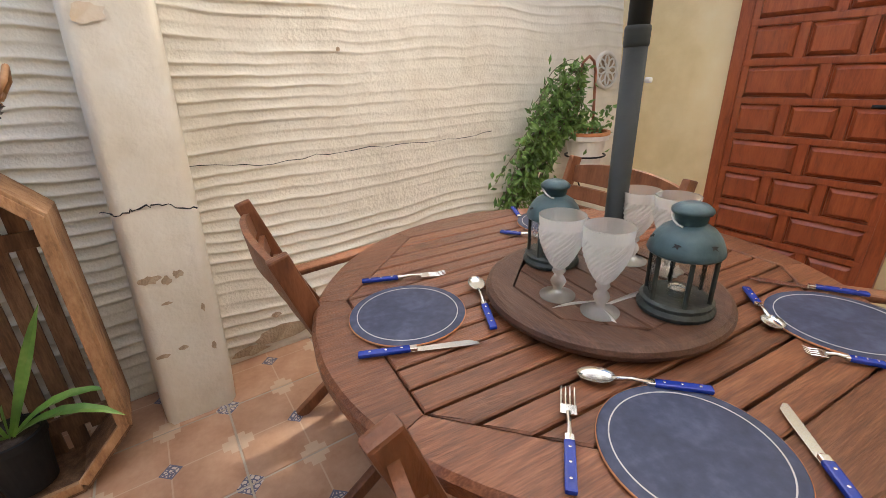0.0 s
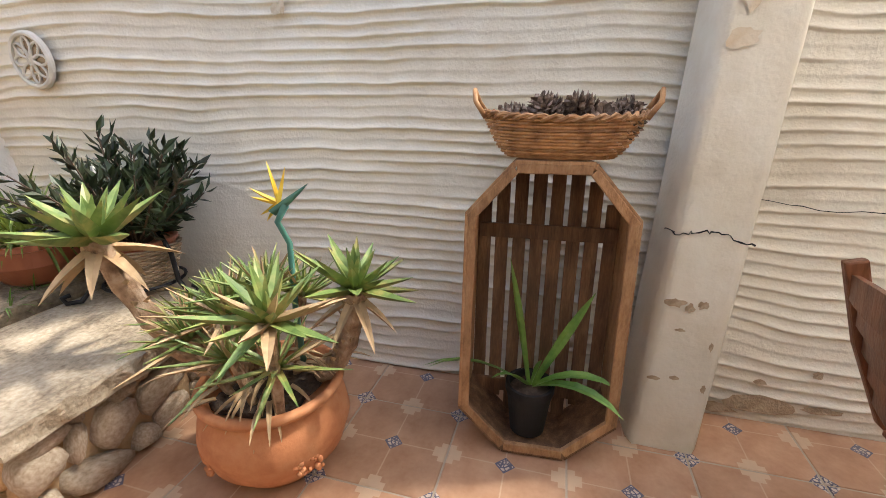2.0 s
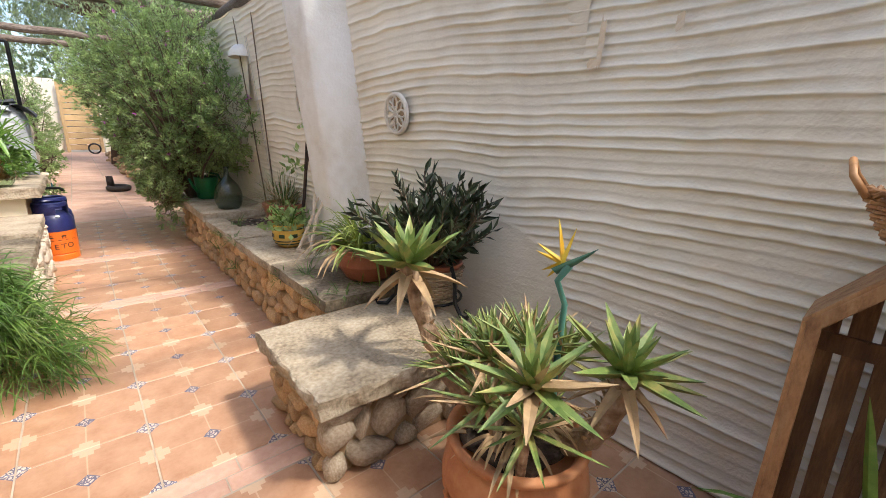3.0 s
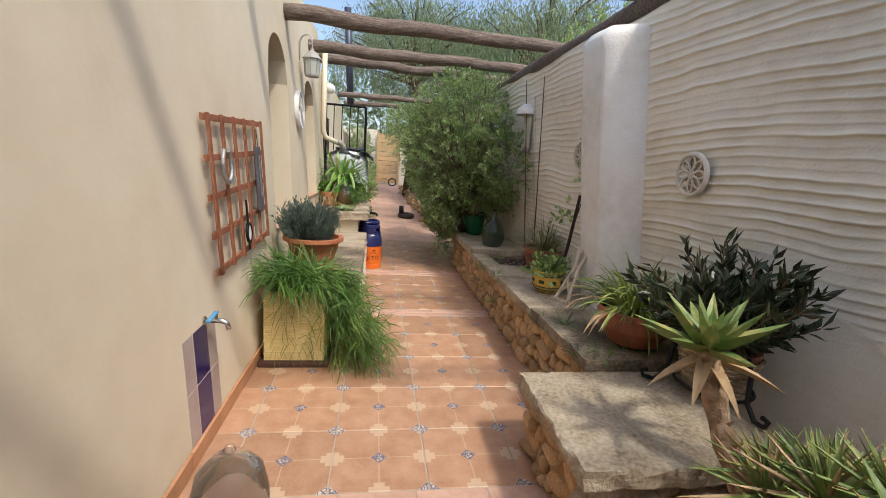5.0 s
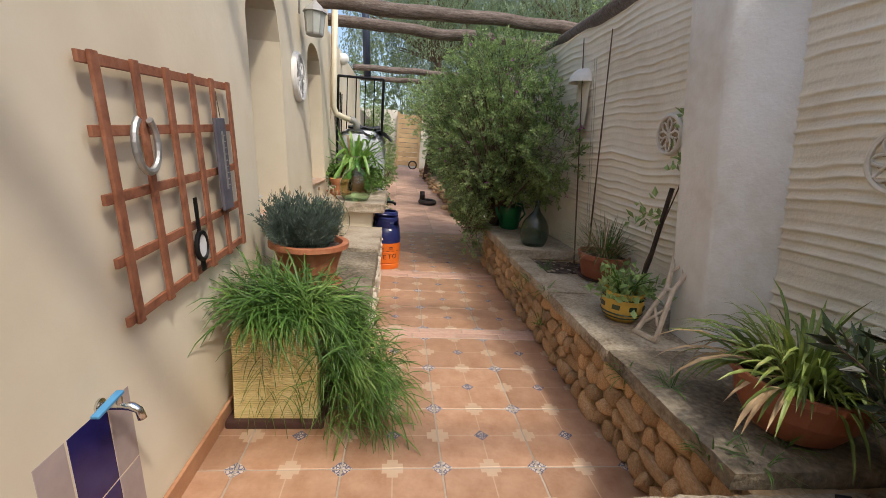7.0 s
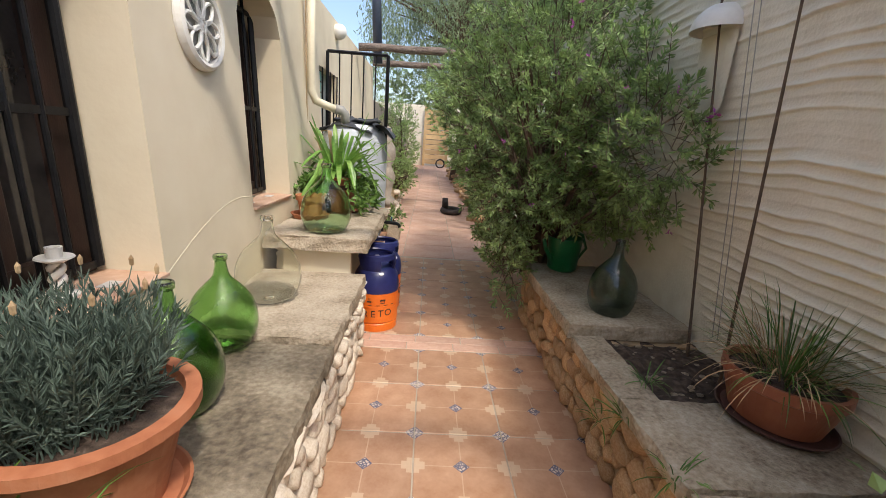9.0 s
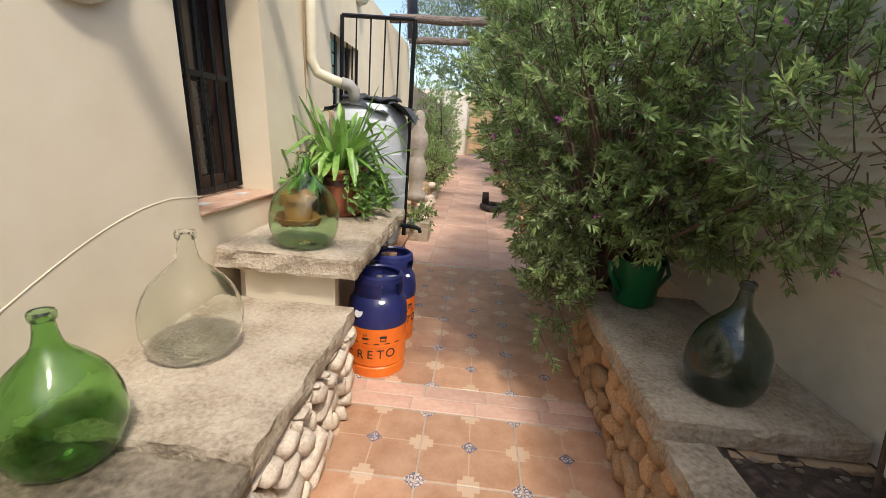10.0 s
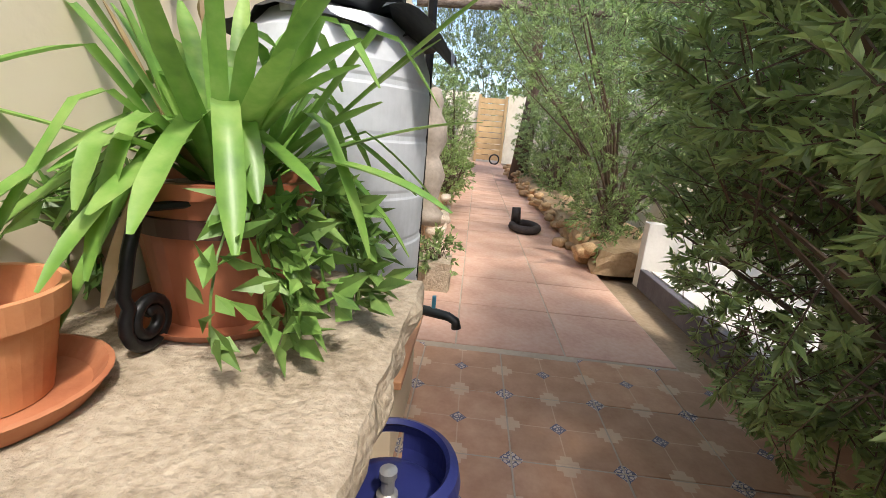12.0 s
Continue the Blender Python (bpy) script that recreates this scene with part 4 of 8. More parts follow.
parasol = empty("parasol", pose(0.385, -0.865, 0), "dark grey parasol pole through the table with an unseen added white canopy", "parasol")
part("pole", tube([(0, 0, 0.03), (0.0, 0.0, 1.32)], 0.0245, 20), M_DARKGREY, parasol, smooth=True)
part("upper_pole", tube([(0, 0, 1.30), (0.0, 0.0, 2.75)], 0.0225, 20), M_DARKGREY, parasol, smooth=True)
part("collar", lathe([(0.0235, 1.285), (0.0262, 1.288), (0.0268, 1.294), (0.0260, 1.300), (0.0268, 1.306), (0.0260, 1.312), (0.0268, 1.318), (0.0258, 1.324), (0.0235, 1.327)], 28), M_DARKGREY, parasol, smooth=True)
part("push_button", lathe([(0, 0.0), (0.006, 0), (0.006, 0.012), (0, 0.014)], 10, m=Matrix.Translation((-0.022, -0.018, 1.22)) @ Matrix.Rotation(radians(-90), 4, "Y")), M_LABEL, parasol)
part("base", lathe([(0, 0.0), (0.24, 0.0), (0.24, 0.03), (0.06, 0.06), (0.04, 0.3), (0.03, 0.3), (0, 0.06)], 24), M_DARKGREY, parasol)
# Canopy and ribs are unseen, added to spread soft light over the patio.
part("canopy", lathe([(0.0, 2.78), (0.7, 2.50), (1.5, 2.20), (1.5, 2.05), (1.495, 2.20), (0.7, 2.49), (0.0, 2.77)], 8), M_CANVAS, parasol)
for k in range(8):
    a = 2 * math.pi * k / 8
    part("rib", tube([(0.02 * math.cos(a), 0.02 * math.sin(a), 2.74), (1.49 * math.cos(a), 1.49 * math.sin(a), 2.19)], 0.006, 6), M_DARKGREY, parasol)

# lazy susan
SC = Vector((0.330, -0.762, 0.747))
susan = empty("lazy_susan", Matrix.Translation(SC) @ Matrix.Rotation(radians(-8), 4, "Z"), "dark round slatted wooden turntable on the garden table", "turntable")
bm = bm_new()
R8 = 0.212
n = 64
rows = []
for r, z in ((R8, 0.006), (R8, 0.038), (R8 + 0.001, 0.040), (0.245, 0.0415), (0.258, 0.039), (0.268, 0.032), (0.271, 0.022), (0.267, 0.011), (0.256, 0.002), (R8, 0.002)):
    ring = []
    for i in range(n):
        a = 2 * math.pi * i / n
        q = r
        if r <= R8 + 0.001:
            k = ((a + math.pi / 8) % (math.pi / 4)) - math.pi / 8
            q = R8 * math.cos(math.pi / 8) / math.cos(k)
        ring.append(bm.verts.new((q * math.cos(a), q * math.sin(a), z)))
    rows.append(ring)
for p, q in zip(rows, rows[1:] + rows[:1]):
    for i in range(n):
        bm.faces.new((p[i], p[(i + 1) % n], q[(i + 1) % n], q[i]))
part("rim", bm, M_SUSAN, susan)
a8 = R8 * math.cos(math.pi / 8) - 0.004
for i in range(6):
    y0, y1 = -a8 + i * a8 / 3 + 0.002, -a8 + (i + 1) * a8 / 3 - 0.002
    h0, h1 = [min(a8, a8 * math.sqrt(2) - abs(v)) for v in (y0, y1)]
    bm = bm_new()
    low = [bm.verts.new((x, y, 0.018)) for x, y in ((-h0, y0), (h0, y0), (h1, y1), (-h1, y1))]
    mid = [bm.verts.new((x, y, 0.037)) for x, y in ((-h0, y0), (h0, y0), (h1, y1), (-h1, y1))]
    top = [bm.verts.new((x * 0.99, y, 0.039)) for x, y in ((-h0, y0 + 0.0015), (h0, y0 + 0.0015), (h1, y1 - 0.0015), (-h1, y1 - 0.0015))]
    bm.faces.new(low[::-1])
    bm.faces.new(top)
    for p, q in ((low, mid), (mid, top)):
        for k in range(4):
            bm.faces.new((p[k], p[(k + 1) % 4], q[(k + 1) % 4], q[k]))
    part("slat", bm, M_SUSAN, susan)
SZ = SC.z + 0.042


def lantern_tabletop(x, y, turn, s):
    e = empty("candle_lantern", pose(x, y, SZ, 0, 0, turn) @ Matrix.Diagonal((s, s, s, 1)), "blue-green painted metal candle lantern with glass panes on the turntable", "lantern", "table lanterns")
    part("base", lathe([(0, 0), (0.070, 0), (0.072, 0.008), (0.066, 0.016), (0.068, 0.024), (0.062, 0.028), (0, 0.028)], 6 * 5), M_LANTD, e)
    part("roof", lathe([(0.0, 0.180), (0.024, 0.180), (0.031, 0.177), (0.046, 0.168), (0.058, 0.153), (0.065, 0.137), (0.068, 0.126), (0.066, 0.122), (0.058, 0.126), (0.045, 0.155), (0.02, 0.172), (0, 0.174)], 40), M_LANT, e, smooth=True)
    part("cap", lathe([(0.025, 0.178), (0.027, 0.181), (0.030, 0.197), (0.035, 0.199), (0.0365, 0.203), (0.035, 0.207), (0.026, 0.214), (0.013, 0.218), (0, 0.219)], 30), M_LANT, e, smooth=True)
    for k in range(6):
        a = 2 * math.pi * k / 6
        part("post", tube([(0.058 * math.cos(a), 0.058 * math.sin(a), 0.024), (0.058 * math.cos(a), 0.058 * math.sin(a), 0.132)], 0.0048, 6), M_LANTD, e)
        b = a + math.pi / 6
        bm = bm_new()
        add_box(bm, (0.050 * math.cos(b), 0.050 * math.sin(b), 0.078), (0.0016, 0.054, 0.104), Matrix.Rotation(b, 4, "Z"))
        part("pane", bm, G_PANE, e).visible_shadow = False
        star = bm_new()
        c = Vector((0.0595 * math.cos(b), 0.0595 * math.sin(b), 0.1495))
        m = Matrix.Translation(c) @ Matrix.Rotation(b, 4, "Z") @ Matrix.Rotation(radians(-52), 4, "Y")
        pts = [star.verts.new(m @ Vector((0.0015 if i % 2 == 0 else 0.0015, (0.009 if i % 2 == 0 else 0.0038) * math.cos(i * math.pi / 5), (0.009 if i % 2 == 0 else 0.0038) * math.sin(i * math.pi / 5)))) for i in range(10)]
        star.faces.new(pts)
        part("star_hole", star, M_STAR, e)
    part("tealight", lathe([(0, 0.028), (0.019, 0.028), (0.019, 0.044), (0.017, 0.044), (0.016, 0.041), (0, 0.041)], 20), M_STEEL, e)
    part("handle", tube([(0.032 * math.cos(t) + 0.0, 0.045 * math.sin(t), 0.192 + 0.010 * math.cos(2 * t)) for t in [i * math.pi / 10 - math.pi / 2 for i in range(11)]], 0.002, 6), M_ZINC, e)
    return e


lantern_tabletop(0.165, -0.775, 12, 1.02)
lantern_tabletop(0.482, -0.754, 40, 0.98)


def goblet(x, y):
    e = empty("wine_goblet", pose(x, y, SZ) @ Matrix.Diagonal((1.05, 1.05, 1.16, 1)), "clear pressed-glass wine goblet with a diamond pattern", "glass", "goblets on the table")
    part("foot", lathe([(0, 0), (0.036, 0), (0.037, 0.003), (0.012, 0.010), (0.008, 0.016), (0.013, 0.024), (0.016, 0.031), (0.013, 0.038), (0.008, 0.044), (0.014, 0.052), (0.012, 0.058), (0, 0.06)], 28), G_CUT, e, smooth=True)
    bm = bm_new()
    n, k = 44, 20
    prof = [(0.010 + 0.033 * math.sin(min(1, t * 1.35) * math.pi / 2) + 0.003 * max(0, t - 0.75) * 4, 0.056 + 0.105 * t) for t in [i / k for i in range(k + 1)]]
    rings = []
    for j, (r, z) in enumerate(prof):
        ring = []
        for i in range(n):
            bumpy = 0.0024 if ((i + j) % 2 == 0 and 1 < j < 16) else 0.0
            a = 2 * math.pi * i / n
            ring.append(bm.verts.new(((r + bumpy) * math.cos(a), (r + bumpy) * math.sin(a), z)))
        rings.append(ring)
    for j in range(k, -1, -1):
        r, z = prof[j]
        rings.append([bm.verts.new(((max(r - 0.0022, 0.002)) * math.cos(2 * math.pi * i / n), max(r - 0.0022, 0.002) * math.sin(2 * math.pi * i / n), z + (0.004 if j < 2 else 0))) for i in range(n)])
    for p, q in zip(rings, rings[1:]):
        for i in range(n):
            bm.faces.new((p[i], p[(i + 1) % n], q[(i + 1) % n], q[i]))
    part("bowl", bm, G_CUT, e).visible_shadow = False


for gx, gy in ((0.243, -0.638), (0.343, -0.624), (0.352, -0.905), (0.268, -0.920)):
    goblet(gx, gy)

TZ = 0.747


def placemat(x, y, r=0.131):
    e = empty("placemat", pose(x, y, TZ), "round mottled blue placemat with a pale border line", "placemat", "placemats on the table")
    part("board", lathe([(0, 0), (r, 0), (r, 0.0035), (r - 0.001, 0.0045), (0, 0.0045)], 64), M_MAT, e)
    part("edge", lathe([(r, 0.0002), (r + 0.0012, 0.0006), (r + 0.0012, 0.0034), (r, 0.0042)], 64), M_TERRA, e)
    part("border_line", lathe([(r - 0.0185, 0.0046), (r - 0.0185, 0.0052), (r - 0.0165, 0.0052), (r - 0.0165, 0.0046)], 64), M_MATRIM, e)


for px, py in ((0.542, -0.356), (-0.030, -0.492), (-0.04, -1.045), (0.76, -1.08)):
    placemat(px, py)


def cutlery(kind, a, b):
    """a: the metal end, b: the handle's end."""
    a, b = Vector((*a, 0)), Vector((*b, 0))
    d = (b - a).normalized()
    L = 0.205 if kind != "spoon" else 0.195
    m = Matrix((d, Vector((-d.y, d.x, 0)), Vector((0, 0, 1)))).transposed().to_4x4()
    names = {"knife": "table_knife", "fork": "table_fork", "spoon": "table_spoon"}
    e = empty(names[kind], Matrix.Translation(b.lerp(a, 0.5) + Vector((0, 0, TZ + 0.001))) @ m @ Matrix.Diagonal((min(1.2, (b - a).length / L), 1.08, 1.0, 1)), f"steel table {kind} with a riveted cobalt-blue handle", kind, "cutlery on the table")
    bm = bm_new()
    add_box(bm, (L * 0.28, 0, 0.006), (L * 0.43, 0.0155, 0.009), None, 0.0035)
    part("handle", bm, M_BLUEH, e)
    part("ferrule", boxes(((L * 0.045, 0, 0.006), (0.014, 0.013, 0.008)), bevel=0.002), M_STEEL, e)
    for i in range(3):
        part("rivet", lathe([(0.0022, 0.0), (0.0022, 0.0008), (0, 0.0014)], 8, m=Matrix.Translation((L * (0.14 + 0.13 * i), 0, 0.0104))), M_STEEL, e)
    bm = bm_new()
    if kind == "knife":
        prof = [(0.035, -0.006, 0.006), (0.0, -0.0075, 0.0075), (-0.06, -0.0085, 0.0085), (-0.088, -0.0075, 0.0085), (-0.102, 0.002, 0.0082)]
        rows = [[bm.verts.new((x - 0.002, y0, 0.0015)), bm.verts.new((x - 0.002, y1, 0.003)), bm.verts.new((x - 0.002, y0, 0.003))] for x, y0, y1 in prof]
        for p, q in zip(rows, rows[1:]):
            for i in range(3):
                bm.faces.new((p[i], p[(i + 1) % 3], q[(i + 1) % 3], q[i]))
        bm.faces.new(rows[0])
        bm.faces.new(rows[-1][::-1])
        part("blade", bm, M_STEEL, e)
    elif kind == "fork":
        tube([(0.012, 0, 0.006), (-0.02, 0, 0.009), (-0.045, 0, 0.006)], [0.0045, 0.003, 0.004], 8, bm)
        add_box(bm, (-0.052, 0, 0.005), (0.022, 0.024, 0.003), None, 0.001)
        for i in range(4):
            y = -0.0098 + 0.00655 * i
            tube([(-0.06, y, 0.005), (-0.085, y, 0.004), (-0.103, y, 0.008)], [0.0019, 0.0017, 0.001], 5, bm)
        part("tines", bm, M_STEEL, e)
    else:
        tube([(0.012, 0, 0.006), (-0.02, 0, 0.010), (-0.05, 0, 0.006)], [0.0045, 0.003, 0.0045], 8, bm)
        for rz, fl in ((1.0, 1),):
            rings = []
            for t in range(7):
                f = t / 6
                r = math.sin(f * math.pi / 2)
                rings.append([bm.verts.new((-0.074 + 0.030 * r * math.cos(2 * math.pi * i / 20), 0.0195 * r * math.sin(2 * math.pi * i / 20), 0.001 + 0.009 * f * f)) for i in range(20)])
            for p, q in zip(rings[1:], rings[2:]):
                for i in range(20):
                    bm.faces.new((p[i], p[(i + 1) % 20], q[(i + 1) % 20], q[i]))
            bm.faces.new(rings[1])
        part("bowl", bm, M_STEEL, e, smooth=True)
    return e


cutlery("knife", (0.356, -0.411), (0.456, -0.195))
cutlery("fork", (0.653, -0.536), (0.748, -0.334))
cutlery("spoon", (0.587, -0.581), (0.354, -0.456))
cutlery("spoon", (0.166, -0.490), (0.010, -0.630))
cutlery("fork", (0.156, -0.445), (0.022, -0.296))
cutlery("knife", (-0.064, -0.686), (-0.205, -0.545))
cutlery("knife", (0.16, -1.115), (-0.041, -1.222))
cutlery("spoon", (0.025, -0.911), (0.14, -1.048))
cutlery("fork", (-0.031, -0.87), (-0.132, -0.928))
cutlery("knife", (0.743, -0.941), (0.992, -1.087))
cutlery("fork", (0.66, -0.95), (0.80, -0.86))

ribbon = empty("cream_ribbon", pose(0.25, -0.66, SZ), "loose cream ribbon lying by the goblets", "ribbon")
part("strand", (ribbons([((0.02, 0.0, 0.004), (0.4, 1, 0.1), 0.10, 0.010, 0.2, 1.2), ((0.0, 0.0, 0.004), (-0.2, -1, 0.12), 0.16, 0.010, 0.25, 1.4), ((0.0, 0.02, 0.004), (-1, 0.3, 0.1), 0.06, 0.010, 0.2, 1.3)], 8)), M_LABEL, ribbon)


# ---- panelled door in the patio's end wall ----
def panel_door():
    e = empty("door_1", pose(0.66, -2.985, 0), "closed varnished red-brown door with rows of raised panels", "door", kind="structure")
    W, H = 0.80, 2.06
    part("door_frame", boxes(((-W / 2 - 0.03, 0.0, H / 2), (0.07, 0.07, H)), ((W / 2 + 0.03, 0.0, H / 2), (0.07, 0.07, H)), ((0, 0, H + 0.03), (W + 0.13, 0.07, 0.07)), bevel=0.006), M_DOOR, e)
    leaf = part("door_leaf", boxes(((0, -0.005, H / 2), (W, 0.03, H))), M_DOOR, e)
    rows = 10
    rh = H / rows
    for r in range(rows):
        k = 3 if r % 2 == 0 else 2
        widths = [W / k] * k
        x = -W / 2
        for w in widths:
            bm = bm_new()
            cx, cz = x + w / 2, (r + 0.5) * rh
            a, b = w / 2 - 0.030, rh / 2 - 0.024
            outer = [bm.verts.new((cx + sx * a, 0.012, cz + sz * b)) for sx, sz in ((-1, -1), (1, -1), (1, 1), (-1, 1))]
            mid = [bm.verts.new((cx + sx * (a - 0.006), 0.022, cz + sz * (b - 0.006))) for sx, sz in ((-1, -1), (1, -1), (1, 1), (-1, 1))]
            inn = [bm.verts.new((cx + sx * (a - 0.024), 0.040, cz + sz * (b - 0.022))) for sx, sz in ((-1, -1), (1, -1), (1, 1), (-1, 1))]
            for p, q in ((outer, mid), (mid, inn)):
                for i in range(4):
                    bm.faces.new((p[i], p[(i + 1) % 4], q[(i + 1) % 4], q[i]))
            bm.faces.new(inn)
            part("raised_panel", bm, M_DOOR, leaf)
            x += w
    for r in range(rows + 1):
        part("rail", boxes(((0, 0.016, min(max(r * rh, 0.015), H - 0.015)), (W, 0.022, 0.036)), bevel=0.005), M_DOOR, leaf)
    for r in range(rows):
        k = 3 if r % 2 == 0 else 2
        for i in range(k + 1):
            part("stile", boxes(((min(max(-W / 2 + i * W / k, -W / 2 + 0.018), W / 2 - 0.018), 0.015, (r + 0.5) * rh), (0.046, 0.020, rh - 0.03)), bevel=0.004), M_DOOR, leaf)
    part("handle", tube([(-0.33, 0.03, 1.02), (-0.33, 0.08, 1.02), (-0.24, 0.085, 1.02)], 0.009, 8), M_BLACK, e)


panel_door()


# ---- coffin-shaped slatted crate with basket and plant ----
def slat_crate():
    # front outline (y, z); the crate leans back on the wall
    out = [(-0.12, 0.0), (0.12, 0.0), (0.295, 0.165), (0.29, 0.90), (0.13, 1.075), (-0.13, 1.075), (-0.29, 0.90), (-0.295, 0.165)]
    e = empty("slatted_wooden_crate", pose(1.305, 0.605, 0.005, 0, 4.2, 3.6) @ Matrix.Diagonal((1.0, 0.97, 1.02, 1)), "upright eight-sided slatted wooden crate leaning on the garden wall", "crate")
    D = 0.27
    n = len(out)
    for i in range(n):
        (y0, z0), (y1, z1) = out[i], out[(i + 1) % n]
        d = Vector((0, y1 - y0, z1 - z0))
        ang = math.atan2(-(y1 - y0), z1 - z0)
        c = Vector((D / 2, (y0 + y1) / 2, (z0 + z1) / 2))
        inward = Vector((0, -c.y, 0.53 - c.z)).normalized() * 0.010
        bm = bm_new()
        add_box(bm, c + inward, (D, 0.020, d.length - 0.004), Matrix.Rotation(ang, 4, "X"), 0.004)
        part("side_board", bm, M_CRATEF if i in (3, 4, 5, 2, 6) else M_CRATE, e)
        bm = bm_new()
        c2 = Vector((0.008, c.y, c.z)) + inward * 2.6
        add_box(bm, c2, (0.022, 0.030, d.length - 0.018), Matrix.Rotation(ang, 4, "X"), 0.004)
        part("frame_batten", bm, M_CRATEF, e)
    for i in range(8):
        y = -0.245 + i * 0.07
        zt = 1.06 if abs(y) < 0.125 else 1.06 - (abs(y) - 0.125) * 1.15
        zb = 0.01 if abs(y) < 0.115 else 0.01 + (abs(y) - 0.115) * 0.97
        bm = bm_new()
        add_box(bm, (D - 0.012, y, (zt + zb) / 2), (0.014, 0.052, zt - zb - 0.02), None, 0.003)
        part("back_slat", bm, M_CRATE, e)
    for z in (0.14, 0.80):
        part("back_rail", boxes(((D - 0.028, 0, z), (0.018, 0.52, 0.055)), bevel=0.003), M_CRATE, e)
    return e


slat_crate()


def strap_pot(name, m, r, h, leaves, label, mat, leafmat, rng, soil=True, rim=0.012, cat="potted plant", taper=0.75, saucer=0.0, squash=1.0):
    e = empty(name, m, label, cat)
    part("pot", lathe([(0, 0), (r * taper, 0), (r * (taper + (1 - taper) * 0.6), h * 0.6), (r, h - 0.03), (r + rim, h - 0.028), (r + rim, h), (r - 0.008, h), (r - 0.014, h - 0.03), (r * taper - 0.01, 0.02), (0, 0.02)], 36, squash), mat, e, smooth=False)
    part("soil", lathe([(0, h - 0.018), (r * 0.5, h - 0.02), (r - 0.011, h - 0.03)], 24, squash), M_SOIL, e)
    if saucer:
        part("saucer", lathe([(0, -0.0), (saucer * 0.9, 0.0), (saucer, 0.022), (saucer - 0.008, 0.022), (saucer * 0.88, 0.006), (0, 0.006)], 36, squash), mat, e)
    if leaves:
        tagged(part("leaves", ribbons(leaves), leafmat, e), kind="stuff")
    return e


rng = random.Random(3)
orchid = []
for dy, el, L, dr, dx in ((0.45, 68, 0.52, 0.15, 0.1), (-0.75, 60, 0.46, 0.10, 0.0), (1.0, 42, 0.44, 1.15, -0.35), (0.9, 36, 0.42, 1.25, -0.2), (-1.0, 48, 0.34, 1.3, -0.3), (-0.95, 40, 0.38, 1.4, -0.5), (0.7, 50, 0.20, 1.3, -0.6), (-0.3, 60, 0.16, 0.6, -0.4)):
    b = radians(el)
    orchid.append(((0.0, 0.012 * dy, 0.195), (dx * math.cos(b), dy * math.cos(b), math.sin(b)), L, 0.036, dr, 1.2 if el > 55 else 0.35))
strap_pot("strap_leaf_plant", pose(1.43, 0.635, 0.035), 0.09, 0.21, orchid, "green strap-leaved plant in a black plastic pot inside the crate", M_STAR, M_STRAP, rng, rim=0.004)


def wicker_basket():
    e = empty("wicker_basket", pose(1.49, 0.60, 1.10, 0, 0, 93), "oval woven wicker basket full of pine cones on the crate", "basket")
    a0, b0, a1, b1, h = 0.175, 0.085, 0.255, 0.135, 0.125
    bm = bm_new()
    rows = 13
    for j in range(rows):
        t = j / (rows - 1)
        a, b = a0 + (a1 - a0) * t ** 0.7, b0 + (b1 - b0) * t ** 0.7
        n = 72
        pts = []
        for i in range(n):
            th = 2 * math.pi * i / n
            w = 0.0045 * math.cos(math.pi * (i // 2 % 2) + math.pi * j + (i % 2) * math.pi / 2)
            pts.append(((a + w) * math.cos(th), (b + w) * math.sin(th), 0.008 + h * t + 0.004 * math.cos(th * 2) * t))
        tube(pts, 0.0052, 5, bm, closed=True)
    part("weave", bm, M_WICKER, e)
    bm = bm_new()
    for k in (0, 1):
        n = 90
        tube([((a1 + 0.008 * math.cos(18 * 2 * math.pi * i / n + k * math.pi)) * math.cos(2 * math.pi * i / n), (b1 + 0.008 * math.cos(18 * 2 * math.pi * i / n + k * math.pi)) * math.sin(2 * math.pi * i / n), 0.008 + h + 0.008 * math.sin(18 * 2 * math.pi * i / n + k * math.pi) + 0.006 * math.cos(4 * math.pi * i / n)) for i in range(n)], 0.007, 6, bm, closed=True)
    part("braided_rim", bm, M_WICKER, e)
    for s in (-1, 1):
        part("handle", tube([(s * (a1 - 0.01), -0.055, h), (s * (a1 + 0.025), -0.045, h + 0.05), (s * (a1 + 0.035), 0, h + 0.085), (s * (a1 + 0.025), 0.045, h + 0.05), (s * (a1 - 0.01), 0.055, h)], 0.0085, 8), M_WICKER, e, smooth=True)
    part("bottom", lathe([(0, 0), (a0, 0.0), (a0, 0.012), (0, 0.012)], 40, b0 / a0), M_WICKER, e)


wicker_basket()


def pine_cone_mesh():
    V, F = [], []
    n = 62
    for i in range(n):
        t = i / n
        a = i * 2.399963
        z = 0.075 * t
        r = 0.034 * math.sin(math.pi * (0.16 + 0.80 * t)) ** 0.8
        c, s = math.cos(a), math.sin(a)
        o = len(V)
        w = 0.0125 * (1 - 0.45 * t)
        inner, outr = r * 0.45, r + 0.006
        V += [(inner * c, inner * s, z), (outr * c - w * s, outr * s + w * c, z + 0.009), ((outr + 0.005) * c, (outr + 0.005) * s, z + 0.014), (outr * c + w * s, outr * s - w * c, z + 0.009), (inner * c, inner * s, z - 0.006), (outr * c, outr * s, z + 0.004)]
        F += [(o, o + 1, o + 2, o + 3), (o + 4, o + 3, o + 5), (o + 4, o + 5, o + 1), (o + 1, o + 5, o + 2), (o + 5, o + 3, o + 2), (o + 4, o, o + 3), (o + 4, o + 1, o)]
    return V, F


